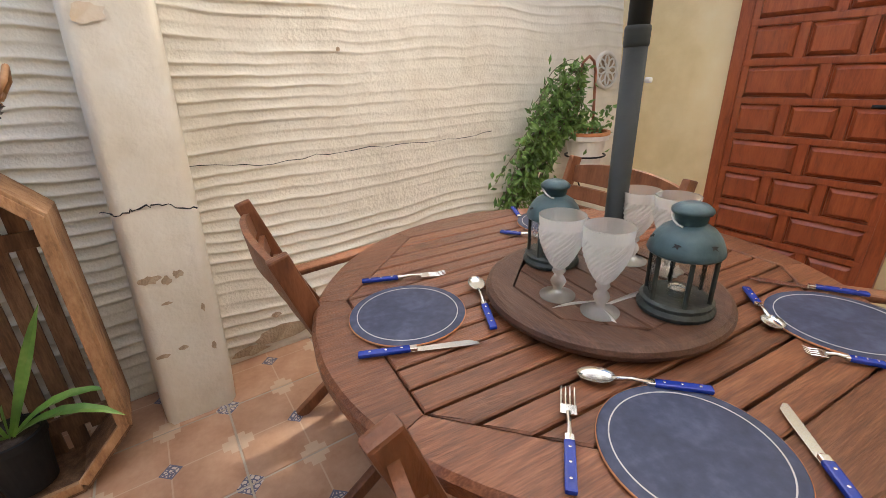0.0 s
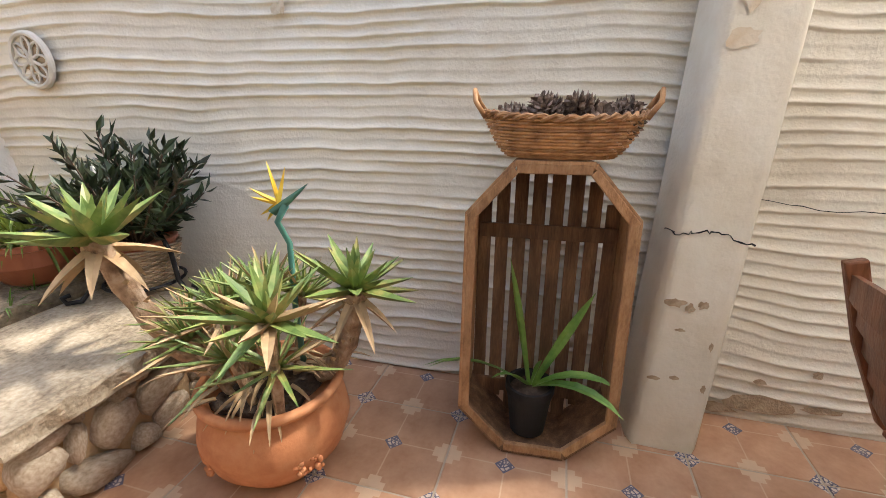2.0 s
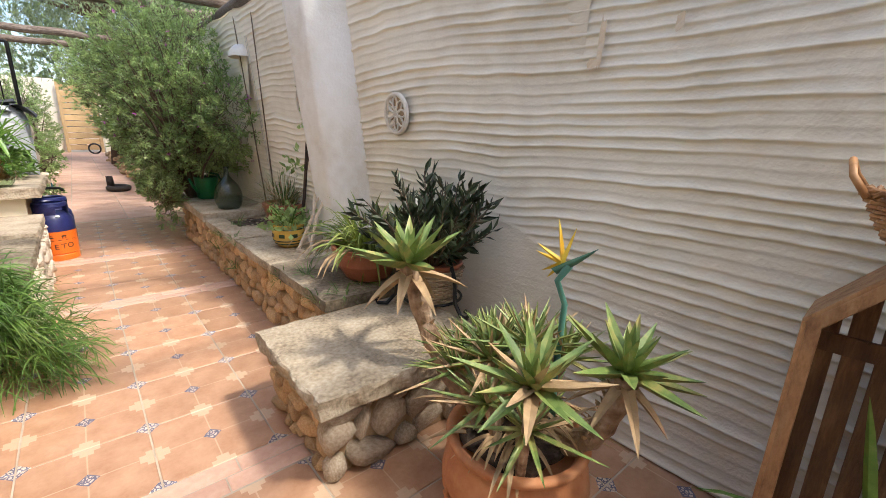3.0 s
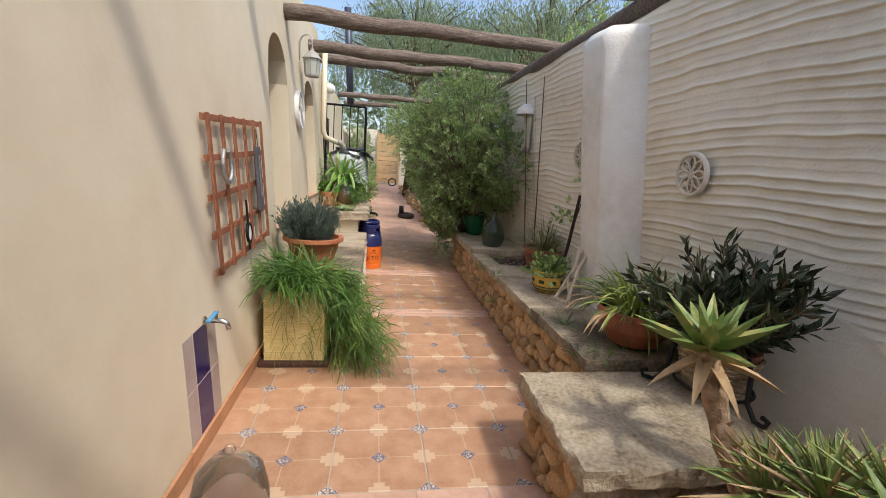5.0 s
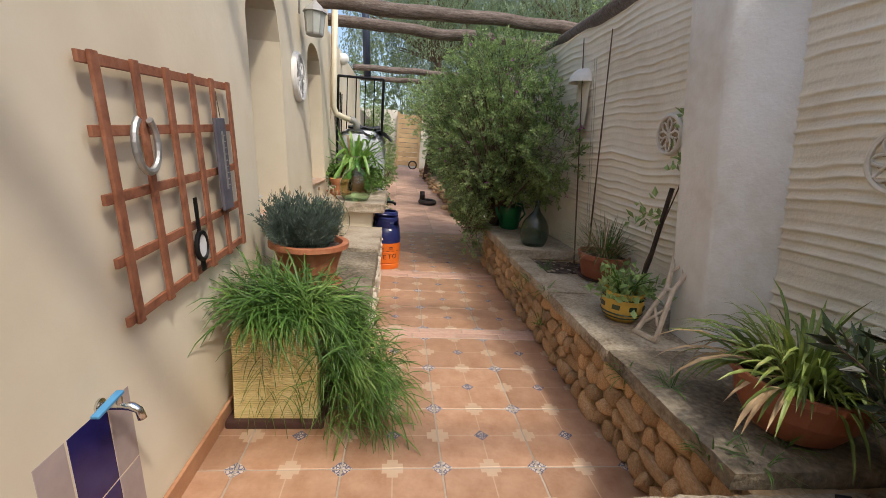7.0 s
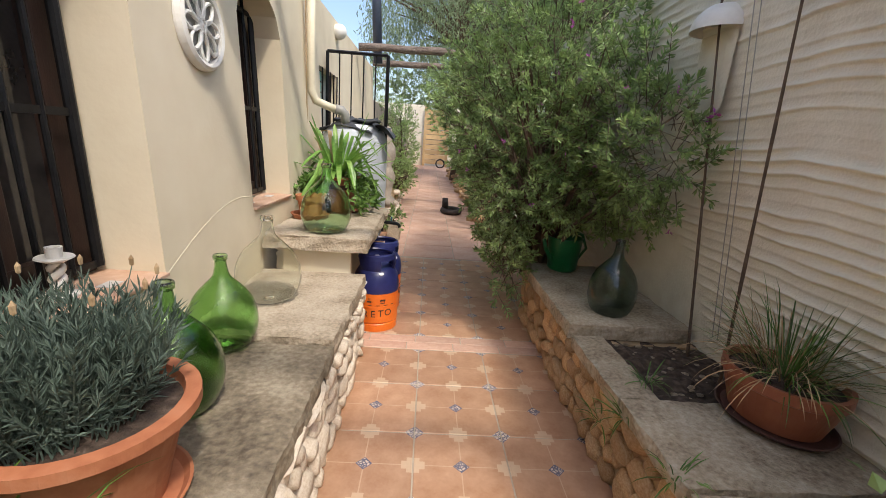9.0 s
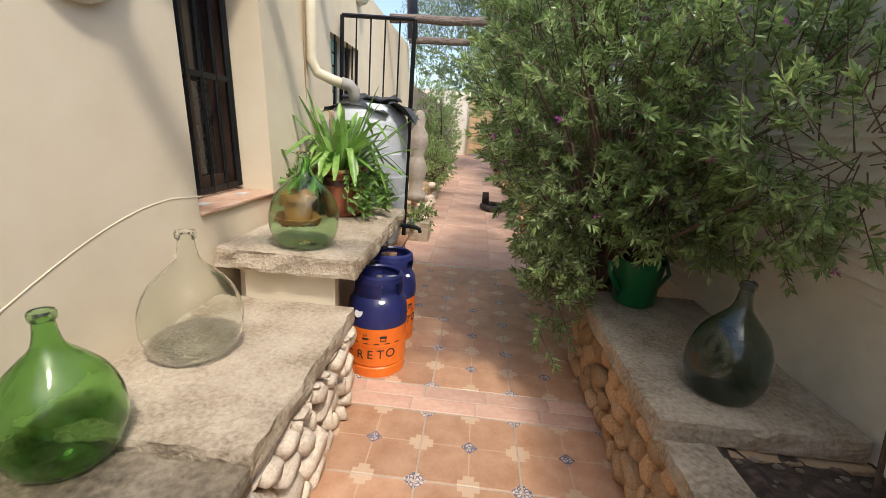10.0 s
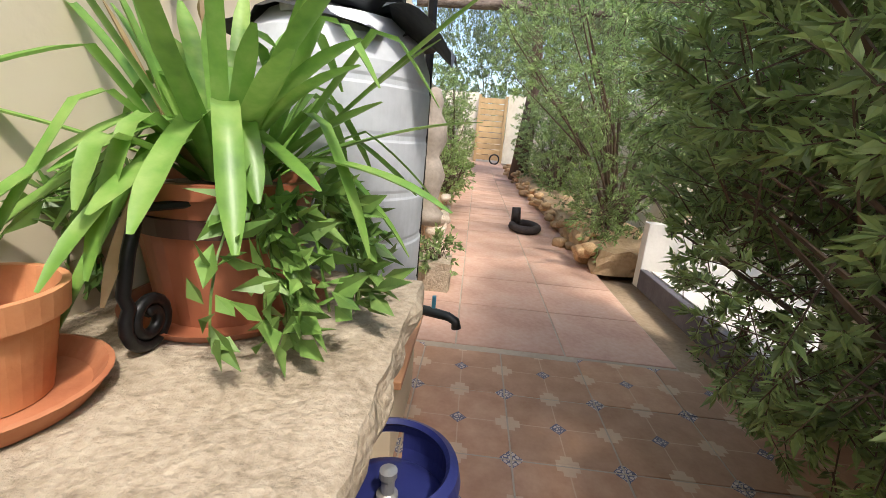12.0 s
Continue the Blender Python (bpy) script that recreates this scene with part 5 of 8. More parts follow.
cone = part("pine_cone", pine_cone_mesh(), M_CONE)
tagged(cone, "open grey-brown pine cone in the wicker basket", "pine cone", "pine cones in the basket")
crng = random.Random(6)
first = True
for i in range(15):
    u, v = -0.17 + 0.34 * ((i * 0.618) % 1.0), crng.uniform(-0.035, 0.035)
    m = pose(1.49 + v, 0.60 + u, 1.158 + 0.055 * (1 - (u / 0.26) ** 2) * crng.uniform(0.2, 1.0), crng.uniform(-80, 80), crng.uniform(-80, 80), crng.uniform(0, 360)) @ Matrix.Diagonal((1.22, 1.22, 1.2, 1))
    if first:
        cone.matrix_basis = m
        first = False
    else:
        c = copy_thing(cone, m)


# ---- big terracotta bowl with aloes ----
def rosette(center, n, L, W, rng, tilt=(0, 0, 1), spread=(15, 85), droop=0.35, twist=0.0):
    items = []
    up = Vector(tilt).normalized()
    q = up.to_track_quat("Z", "X").to_matrix()
    for i in range(n):
        f = i / n
        a = i * 2.399963 + twist
        el = radians(90 - (spread[0] + (spread[1] - spread[0]) * f ** 0.8) + rng.uniform(-5, 5))
        d = q @ Vector((math.cos(a) * math.cos(el), math.sin(a) * math.cos(el), math.sin(el)))
        l = L * (0.55 + 0.55 * f) * rng.uniform(0.85, 1.1)
        items.append((Vector(center) + d * 0.012, d, l, W * (0.75 + 0.35 * f), droop * (f + 0.2) - 0.25))
    return items


BOWL = Vector((1.07, 1.52, 0))
aloe_pot = empty("aloe_bowl", Matrix.Translation(BOWL), "large round terracotta bowl planted with striped spiky aloes", "potted plant")
prof = [(0, 0), (0.15, 0), (0.165, 0.012), (0.235, 0.10), (0.262, 0.19), (0.250, 0.26), (0.222, 0.305), (0.222, 0.318), (0.246, 0.334), (0.252, 0.350), (0.246, 0.362), (0.224, 0.362), (0.206, 0.33), (0.20, 0.30), (0, 0.29)]
part("bowl", lathe([(r * 1.0, z * 0.97) for r, z in prof], 56), M_TERRA, aloe_pot, smooth=True)
part("soil", rough_box(-0.15, 0.15, -0.15, 0.15, 0.28, 0.315, 0.02, 0.015, 9, 1.0), M_SOIL, aloe_pot)
for k in range(4):
    a = k * math.pi / 2 + 2.6
    bm = bm_new()
    srng = random.Random(k)
    for i in range(16):
        u, w = srng.uniform(-0.16, 0.16), srng.uniform(-0.03, 0.03)
        bmesh.ops.create_icosphere(bm, subdivisions=1, radius=srng.uniform(0.008, 0.014), matrix=Matrix.Translation((0.250 * math.cos(a + u * 1.3), 0.250 * math.sin(a + u * 1.3), 0.13 + w)))
    part("relief_garland", bm, M_TERRA, aloe_pot, smooth=True)
arng = random.Random(12)
heads = [(-0.19, -0.18, 0.56, 24, 0.20, 0.044), (-0.06, 0.07, 0.46, 28, 0.22, 0.034), (0.08, 0.03, 0.48, 28, 0.22, 0.032), (0.03, 0.14, 0.44, 26, 0.22, 0.034),
         (-0.14, 0.0, 0.37, 24, 0.20, 0.032), (0.12, -0.06, 0.46, 24, 0.20, 0.030), (-0.10, 0.17, 0.38, 24, 0.20, 0.030), (-0.14, -0.14, 0.37, 22, 0.19, 0.032), (0.0, -0.02, 0.53, 24, 0.20, 0.030),
         (0.10, 0.17, 0.42, 22, 0.19, 0.03), (-0.03, 0.23, 0.40, 22, 0.19, 0.03)]
for hx, hy, hz, n, L, W in heads:
    hx, hy, hz = hx * 1.15, hy * 1.15, hz + 0.15
    stem = part("aloe_stem", tube([(hx * 0.6, hy * 0.6, 0.29), (hx, hy, hz + 0.01)], 0.016, 8), M_BARK, aloe_pot)
    for it in rosette((hx, hy, hz), n + 4, L * 1.05, W * (1.0 if W > 0.04 else 0.66), arng, (hx * 1.6, hy * 1.6, 1), (6, 92), 0.15, arng.uniform(0, 6)):
        part("leaf", thick_leaves([it]), M_DRY if arng.random() < 0.22 else M_ALOE, stem)
dead = []
for i in range(46):
    a = arng.uniform(0, 6.28)
    r = arng.uniform(0.05, 0.20)
    el = arng.uniform(-0.4, 0.7)
    dead.append(((r * math.cos(a), r * math.sin(a), arng.uniform(0.33, 0.46)), (math.cos(a), math.sin(a), el), arng.uniform(0.10, 0.20), 0.02, 0.9))
for it in dead:
    part("dry_leaf", thick_leaves([it]), M_DRY, aloe_pot)
# side heads on bent stems
for (p0, p1, p2, n, L, W, tl) in (((0.08, -0.14, 0.33), (0.12, -0.27, 0.40), (0.08, -0.31, 0.69), 24, 0.225, 0.044, (0.1, -0.35, 1)),
                                  ((-0.02, 0.20, 0.33), (-0.06, 0.42, 0.45), (-0.115, 0.50, 0.85), 22, 0.27, 0.058, (-0.15, 0.1, 1))):
    pts = [Vector(p0).lerp(Vector(p1), t) * (1 - t) + Vector(p1).lerp(Vector(p2), t) * t for t in [i / 9 for i in range(10)]]
    stem = part("aloe_stem", tube(pts, [0.033 + 0.007 * (i % 2) for i in range(10)], 10), M_BARK, aloe_pot)
    for it in rosette(p2, n, L, W * 1.2, arng, tl, (10, 88), 0.15, 1.0):
        part("leaf", thick_leaves([it]), M_ALOE, stem)
    skirt = []
    for i in range(7):
        a = i * 0.9 + 0.3
        skirt.append((Vector(p2) - Vector((0, 0, 0.03)), (math.cos(a), math.sin(a), arng.uniform(-0.7, 0.0)), L * arng.uniform(0.75, 1.0), W * 0.95, 0.5))
    for it in skirt:
        part("dry_leaf", thick_leaves([it]), M_DRY, stem)
    flakes = []
    for i in range(40):
        p = pts[arng.randint(1, 8)]
        a = arng.uniform(0, 6.28)
        flakes.append((p + Vector((0.02 * math.cos(a), 0.02 * math.sin(a), 0)), (math.cos(a), math.sin(a), 0.9), 0.045, 0.03, -0.3))
    tagged(part("flaky_bark", thick_leaves(flakes, 2), M_DRY, stem), kind="stuff")

bird = empty("bird_of_paradise_flower", pose(1.14, 1.43, 0.49) @ Matrix.Diagonal((0.85, 0.8, 0.95, 1)), "artificial yellow bird-of-paradise flower with a teal stem in the aloe bowl", "flower")
part("stem", tube([(0, 0, -0.12), (0.0, 0.01, 0.10), (0.0, 0.0, 0.36), (-0.02, 0.03, 0.44), (-0.01, -0.01, 0.50)], [0.014, 0.013, 0.012, 0.012, 0.015], 10), M_TEAL, bird, smooth=True)
part("bract", thick_leaves([((-0.01, 0.05, 0.47), (0.0, -1.0, 0.55), 0.20, 0.055, -0.1)], 8), M_TEAL, bird, smooth=True)
part("petals", thick_leaves([((0, 0.03, 0.50), d, l * 0.85, 0.028, -0.1) for d, l in (((0, 0.25, 1), 0.17), ((0.1, -0.35, 1), 0.15), ((-0.1, 1, 0.35), 0.15), ((0.05, 1.0, 0.05), 0.16), ((0, 0.8, -0.45), 0.12), ((-0.1, 0.5, -0.6), 0.10))], 6), M_YPETAL, bird)


# ---- hanging vine pot, wall marks ----
vp = Vector((float(wall_x(-2.5, 0.9)) - 0.19, -2.38, 0.60))
vine = empty("hanging_vine_pot", Matrix.Translation(vp), "cream pot with a trailing green vine in a wrought-iron wall holder", "potted plant")
part("pot", lathe([(0, 0), (0.095, 0), (0.125, 0.20), (0.145, 0.205), (0.145, 0.24), (0.13, 0.24), (0.12, 0.21), (0, 0.20)], 30), M_CER, vine)
part("rim_band", lathe([(0.146, 0.235), (0.150, 0.240), (0.150, 0.256), (0.128, 0.256), (0.128, 0.235)], 30), M_TERRA, vine)
part("ring", tube([(0.13 * math.cos(t), 0.13 * math.sin(t), 0.10) for t in [i * math.pi / 10 for i in range(20)]], 0.006, 6, closed=True), M_BLACK, vine)
part("hoop", tube([(0.03, 0.10, 0.20), (0.03, 0.075, 0.62), (0.03, 0.05, 0.68), (0.03, 0.0, 0.71), (0.03, -0.05, 0.68), (0.03, -0.075, 0.62), (0.03, -0.10, 0.20)], 0.009, 8), M_RUSTY, vine)
part("scroll", tube([(0.0, 0.13 + 0.0, 0.10), (0.03, 0.16, -0.05), (0.05, 0.08, -0.18), (0.04, -0.06, -0.20), (0.05, -0.02, -0.10)], 0.006, 6), M_BLACK, vine)
vr = np.random.RandomState(9)
pos, dirs = [], []
bm = bm_new()
for i in range(44):
    s = vr.uniform(0, 1)
    p = np.array([0.0, 0.06, 0.30 + 0.35 * (i % 2) * vr.uniform(0.3, 1)])
    d = np.array([-0.05, 0.8, 0.9 * vr.uniform(0.2, 1.2)])
    pts = []
    n = vr.randint(18, 34)
    for k in range(n):
        pts.append(Vector(p))
        d = d * 0.9 + np.array([0.0, 0.125 * vr.uniform(-0.2, 1.4), -0.16]) + vr.normal(size=3) * 0.07
        d[0] = d[0] * 0.5 + (0.02 - p[0]) * 0.3
        d /= np.linalg.norm(d)
        p = p + d * 0.034
        if p[2] < -0.52:
            break
        for q in range(2):
            pos.append(p + vr.normal(size=3) * 0.02)
            dirs.append(d * 0.4 + vr.normal(size=3) * 0.7 + np.array([-0.5, 0, -0.3]))
    if len(pts) > 2:
        tube(pts, 0.0022, 4, bm)
for i in range(140):
    pos.append(np.array([0, -0.02, 0.30]) + vr.normal(size=3) * np.array([0.06, 0.10, 0.07]))
    dirs.append(vr.normal(size=3) + np.array([-0.4, 0, 0.5]))
tagged(part("tendril_tangle", bm, M_TWIG, vine), kind="stuff")
tagged(mesh_np("vine_leaves", *leaf_cloud(np.array(pos), np.array(dirs), 0.055, 0.026, vr), M_IVY, vine), kind="stuff")


def rosette_vent(name, m, r, label, mat, cat="wall vent", depth=0.018):
    e = empty(name, m, label, cat, "round fretwork ornaments")
    bm = lathe([(r * 0.82, 0.0), (r * 0.82, depth), (r * 0.90, depth * 1.2), (r * 0.97, depth * 0.9), (r, depth * 0.3), (r, 0)], 44)
    part("rim", bm, mat, e, smooth=False)
    part("backing", lathe([(0, 0.002), (r * 0.82, 0.002)], 44), M_BARE if r < 0.16 else M_PVCG, e)
    for k in range(8):
        a = k * math.pi / 4
        pts = []
        for i in range(13):
            t = i / 12 * 2 * math.pi
            u, v = r * (0.46 + 0.32 * math.cos(t)), r * 0.17 * math.sin(t)
            pts.append((u * math.cos(a) - v * math.sin(a), u * math.sin(a) + v * math.cos(a), depth * 0.6))
        part("petal", tube(pts[:-1], r * 0.048, 6, closed=True), mat, e)
    part("boss", lathe([(r * 0.13, 0), (r * 0.13, depth * 0.7), (0, depth * 0.9)], 16), mat, e)


def on_wall(y, z, off=0.0):
    return pose(float(wall_x(y, z)) - 0.010 - off, y, z, 0, -90 + math.degrees(math.atan(float(np.interp(y, WALL_Y, WALL_LEAN)))), 0)


rosette_vent("fretwork_vent", on_wall(3.05, 1.46), 0.13, "round pale stone fretwork vent set in the garden wall", M_ROSE)
rosette_vent("fretwork_vent", on_wall(4.32, 1.57), 0.13, "round pale stone fretwork vent set in the garden wall", M_ROSE)
rosette_vent("fretwork_vent", on_wall(-2.80, 1.22), 0.13, "round pale stone fretwork vent set in the garden wall", M_ROSE)
rosette_vent("fretwork_plaque", pose(house_x(1.86) + 0.002, 5.60, 1.865, 0, 87, 0), 0.20, "round white plaster fretwork plaque on the house wall", M_CER, "plaque", 0.035)


def wall_lamp(y, z):
    e = empty("plaster_wall_lamp", Matrix.Translation((float(wall_x(y, z)), y, z)), "white half-bowl plaster wall lamp on the garden wall", "wall lamp", "plaster wall lamps")
    bm = bm_new()
    n, k = 20, 8
    rows = []
    for j in range(k + 1):
        t = j / k
        r = 0.145 * math.sqrt(max(0.0, 1 - (1 - t) ** 2)) + 0.003
        rows.append([bm.verts.new((-r * math.sin(math.pi * i / n) * 0.95, r * math.cos(math.pi * i / n), 0.13 * (1 - t) + 0.0)) for i in range(n + 1)])
    for p, q in zip(rows, rows[1:]):
        for i in range(n):
            bm.faces.new((p[i], p[i + 1], q[i + 1], q[i]))
    part("shade", bm, M_CER, e, smooth=True)
    bm = bm_new()
    pts = [bm.verts.new((-0.006 + 0.085 * zz * 0, yy, zz)) for yy, zz in [(0.13 * math.cos(t), -0.32 + 0.10 * math.sin(t)) for t in [math.pi + math.pi * i / 14 for i in range(15)]] + [(0.14, -0.0), (-0.14, -0.0)]]
    bm.faces.new(pts)
    part("smooth_patch", bm, M_PILLAR, e)


wall_lamp(2.05, 2.06)
wall_lamp(5.62, 2.04)
wall_lamp(-1.72, 1.84)


def crack(pts, w, label):
    bm = bm_new()
    rngc = random.Random(len(pts))
    V = []
    for (a, b) in zip(pts, pts[1:]):
        for i in range(6):
            t = i / 6
            V.append(Vector(a).lerp(Vector(b), t) + Vector((0, rngc.uniform(-0.008, 0.008), rngc.uniform(-0.008, 0.008))))
    V.append(Vector(pts[-1]))
    part_ob = part("wall_crack", tube(V, [w * rngc.uniform(0.4, 1) for _ in V], 4), M_STAR)
    tagged(part_ob, label, "crack", kind="structure")


def pil_pt(y, z):
    return (float(wall_x(y, z)) - 0.276, y, z)


crack([pil_pt(0.23, 0.86), pil_pt(0.18, 0.848), pil_pt(0.12, 0.862), pil_pt(0.04, 0.85), pil_pt(-0.05, 0.825)], 0.0035, "thin dark crack across the plaster pier")
crack([(float(wall_x(y, z)) - 0.012, y, z) for y, z in ((-0.06, 0.93), (-0.4, 0.90), (-0.8, 0.915), (-1.3, 0.89), (-1.7, 0.91))], 0.0028, "thin dark crack along the garden wall")


def flake(y, z, w, h, seed, off):
    bm = bm_new()
    n = 16
    c = bm.verts.new((0, 0, 0))
    ring = []
    for i in range(n):
        a = 2 * math.pi * i / n
        k = 0.65 + 0.7 * abs(nz(math.cos(a) * 1.7 + seed, math.sin(a) * 1.7, seed))
        ring.append(bm.verts.new((0, w * k * math.cos(a), h * k * math.sin(a))))
    for i in range(n):
        bm.faces.new((c, ring[i], ring[(i + 1) % n]))
    ob = part("bare_patch", bm, M_BARE)
    ob.matrix_basis = pose(float(wall_x(y, z)) - off, y, z, 0, 5, 0)
    tagged(ob, "flaked plaster patch showing brown render", "stain", kind="structure")


for y, z, w, h, off in ((0.16, 0.60, 0.045, 0.018, 0.276), (0.11, 0.585, 0.02, 0.02, 0.277), (0.07, 0.60, 0.022, 0.016, 0.276), (0.13, 0.50, 0.022, 0.007, 0.277), (0.02, 0.45, 0.008, 0.02, 0.277), (0.19, 0.30, 0.03, 0.01, 0.277), (0.12, 0.31, 0.02, 0.012, 0.276), (0.02, 0.28, 0.01, 0.02, 0.276),
                        (-0.28, 0.085, 0.16, 0.05, 0.016), (-0.12, 0.05, 0.10, 0.03, 0.016), (-0.50, 0.10, 0.08, 0.02, 0.016), (-0.27, 0.19, 0.03, 0.018, 0.017), (-0.46, 0.25, 0.02, 0.02, 0.017), (-0.79, 1.37, 0.012, 0.012, 0.017)):
    flake(y, z, w, h, y * 31 + z * 7, off)
for y, z, w, h in ((1.83, 1.74, 0.02, 0.13), (1.86, 1.66, 0.035, 0.03), (1.52, 1.78, 0.02, 0.05), (0.08, 1.62, 0.06, 0.10), (0.10, 1.46, 0.05, 0.04)):
    bm = bm_new()
    ring = []
    for i in range(18):
        a = 2 * math.pi * i / 18
        q = 0.6 + 0.8 * abs(nz(math.cos(a) * 2 + y * 9, math.sin(a) * 2, z))
        ring.append(bm.verts.new((0, w * q * math.cos(a), h * q * math.sin(a))))
    bm.faces.new(ring)
    ob = part("rust_stain", bm, M_STAIN)
    ob.matrix_basis = pose(float(wall_x(y, z)) - (0.03 if y > 1 else 0.283), y, z, 0, 5, 0)
    tagged(ob, "faint rusty stain on the plaster", "stain", kind="structure")


# ---- house wall: trellis, tap, lantern ----
HX = house_x(1.2)
trellis = empty("wall_trellis", pose(house_x(0.77) + 0.012, 3.01, 0.775, 2.6, -3, 0), "rust-brown iron lattice hung on the house wall", "trellis")
TW, TH = 0.995, 0.79
for i in range(6):
    y = 0.03 + (TW - 0.06) * i / 5
    part("upright", boxes(((0.028, y, TH / 2), (0.012, 0.034, TH)), bevel=0.003), M_RUSTY, trellis)
for i in range(5):
    z = 0.02 + (TH - 0.04) * i / 4
    part("crossbar", boxes(((0.015, TW / 2 - 0.008, z), (0.013, TW + 0.016, 0.032)), bevel=0.003), M_RUSTY, trellis)
bm = tube([(0.0, 0.055 * math.sin(t), -0.06 * math.cos(t) * 1.15) for t in [radians(-150 + 300 * i / 16) for i in range(17)]], 0.0105, 8)
shoe = tagged(part("horseshoe", bm, M_ZINC), "grey horseshoe hanging on the lattice", "horseshoe")
shoe.matrix_basis = pose(house_x(1.3) + 0.058, 3.165, 1.325, 0, -3, 0) @ Matrix.Diagonal((1, 1.15, 1.25, 1))
thermo = empty("wall_thermometer", pose(house_x(1.2) + 0.056, 3.755, 1.235, 2.6, -3, 0) @ Matrix.Diagonal((1, 1, 0.92, 1)), "dark slate thermometer hanging on the lattice by a cord", "thermometer")
part("board", boxes(((0, 0, 0), (0.014, 0.105, 0.44)), bevel=0.004), M_DARKSTEP, thermo)
part("tube", boxes(((0.009, 0.0, 0.02), (0.006, 0.009, 0.28))), M_ZINC, thermo)
for i in range(9):
    part("scale_mark", boxes(((0.0085, 0.022, -0.1 + i * 0.03), (0.002, 0.02, 0.004))), M_ZINC, thermo)
part("cord", tube([(0, -0.02, 0.22), (0, 0.0, 0.34), (0, 0.02, 0.22)], 0.002, 4), M_TWIG, thermo)
gauge = empty("hanging_gauge", pose(house_x(0.95) + 0.056, 3.45, 0.93, 2.6, -3, 0) @ Matrix.Diagonal((1, 1.0, 1.25, 1)), "small dark framed round gauge hanging on the lattice", "gauge")
part("bezel", lathe([(0.0, 0.0), (0.05, 0), (0.05, 0.014), (0.04, 0.016), (0.038, 0.008), (0, 0.008)], 24, m=Matrix.Rotation(math.pi / 2, 4, "Y")), M_BLACK, gauge)
part("dial", lathe([(0.0, 0.0095), (0.037, 0.0095)], 24, m=Matrix.Rotation(math.pi / 2, 4, "Y")), M_LABEL, gauge)
part("strap", boxes(((0.004, 0, 0.10), (0.006, 0.022, 0.11)), ((0.004, 0, -0.065), (0.006, 0.03, 0.035))), M_BLACK, gauge)

tap = empty("garden_tap", pose(house_x(0.6), 2.86, 0.60), "chrome garden tap with a blue lever handle on the house wall", "tap")
part("body", tube([(0, 0, 0), (0.06, 0, 0.0), (0.085, 0, 0.0), (0.105, 0, -0.012), (0.112, 0, -0.04)], [0.011, 0.011, 0.013, 0.011, 0.012], 12), M_STEEL, tap, smooth=True)
part("stem", tube([(0.055, 0, 0.0), (0.055, 0, 0.035)], 0.009, 10), M_STEEL, tap)
bm = bm_new()
add_box(bm, (0.055, -0.045, 0.036), (0.022, 0.11, 0.009), Matrix.Rotation(0.1, 4, "X"), 0.003)
part("lever", bm, mk("blue_lever", [(0.05, 0.22, 0.42), (0.09, 0.30, 0.52)], 9, 0.4, 0), tap)
part("flange", lathe([(0.022, 0), (0.022, 0.006), (0, 0.008)], 20, m=Matrix.Rotation(math.pi / 2, 4, "Y")), M_STEEL, tap)
panel = empty("tap_tiles", pose(house_x(0.28), 2.84, 0.0, 0, -3, 0), "strip of cobalt and mauve-grey glazed tiles under the tap", "tile panel")
for i, (y, w, mt) in enumerate(((-0.165, 0.10, M_GREYTILE), (-0.03, 0.155, M_COBALT), (0.10, 0.10, M_GREYTILE))):
    for j, (z0, z1) in enumerate(((0.085, 0.33), (0.335, 0.585))):
        part("tile", boxes(((0.010, y, (z0 + z1) / 2), (0.012, w, z1 - z0)), bevel=0.002), mt, panel)


def wall_lantern():
    e = empty("wall_lantern", pose(house_x(2.3), 5.80, 2.28), "weathered grey-green metal lantern on a scroll bracket", "lantern")
    c = Vector((0.13, 0.0, 0.0))
    part("bracket", tube([(0.0, 0, 0.12), (0.0, 0, 0.30), (0.03, 0, 0.36), (0.08, 0, 0.38), (0.12, 0, 0.35), (0.13, 0, 0.31), (0.11, 0, 0.285), (0.09, 0, 0.30)], 0.009, 8), M_ZINC, e, smooth=True)
    part("hook", tube([(0.13, 0, 0.31), (0.13, 0, 0.24)], 0.005, 6), M_ZINC, e)
    m = Matrix.Translation(c)
    part("roof", lathe([(0, 0.25), (0.015, 0.245), (0.02, 0.225), (0.045, 0.205), (0.10, 0.15), (0.105, 0.14), (0.0, 0.145)], 8, m=m), M_PVCG, e)
    part("floor", lathe([(0, -0.04), (0.072, -0.04), (0.076, -0.03), (0.076, -0.022), (0, -0.022)], 8, m=m), M_PVCG, e)
    for k in range(8):
        a = 2 * math.pi * k / 8
        part("post", tube([c + Vector((0.072 * math.cos(a), 0.072 * math.sin(a), -0.025)), c + Vector((0.088 * math.cos(a), 0.088 * math.sin(a), 0.145))], 0.005, 6), M_PVCG, e)
        b = a + math.pi / 8
        bm = bm_new()
        add_box(bm, c + Vector((0.072 * math.cos(b), 0.072 * math.sin(b), 0.06)), (0.002, 0.056, 0.165), Matrix.Rotation(b, 4, "Z") @ Matrix.Rotation(0.09, 4, "Y"))
        part("pane", bm, M_GLAZE, e)


M_GLAZE = mk("frosted_pane", [(0.40, 0.42, 0.38), (0.50, 0.52, 0.48)], 5, 0.25, 0)
wall_lantern()

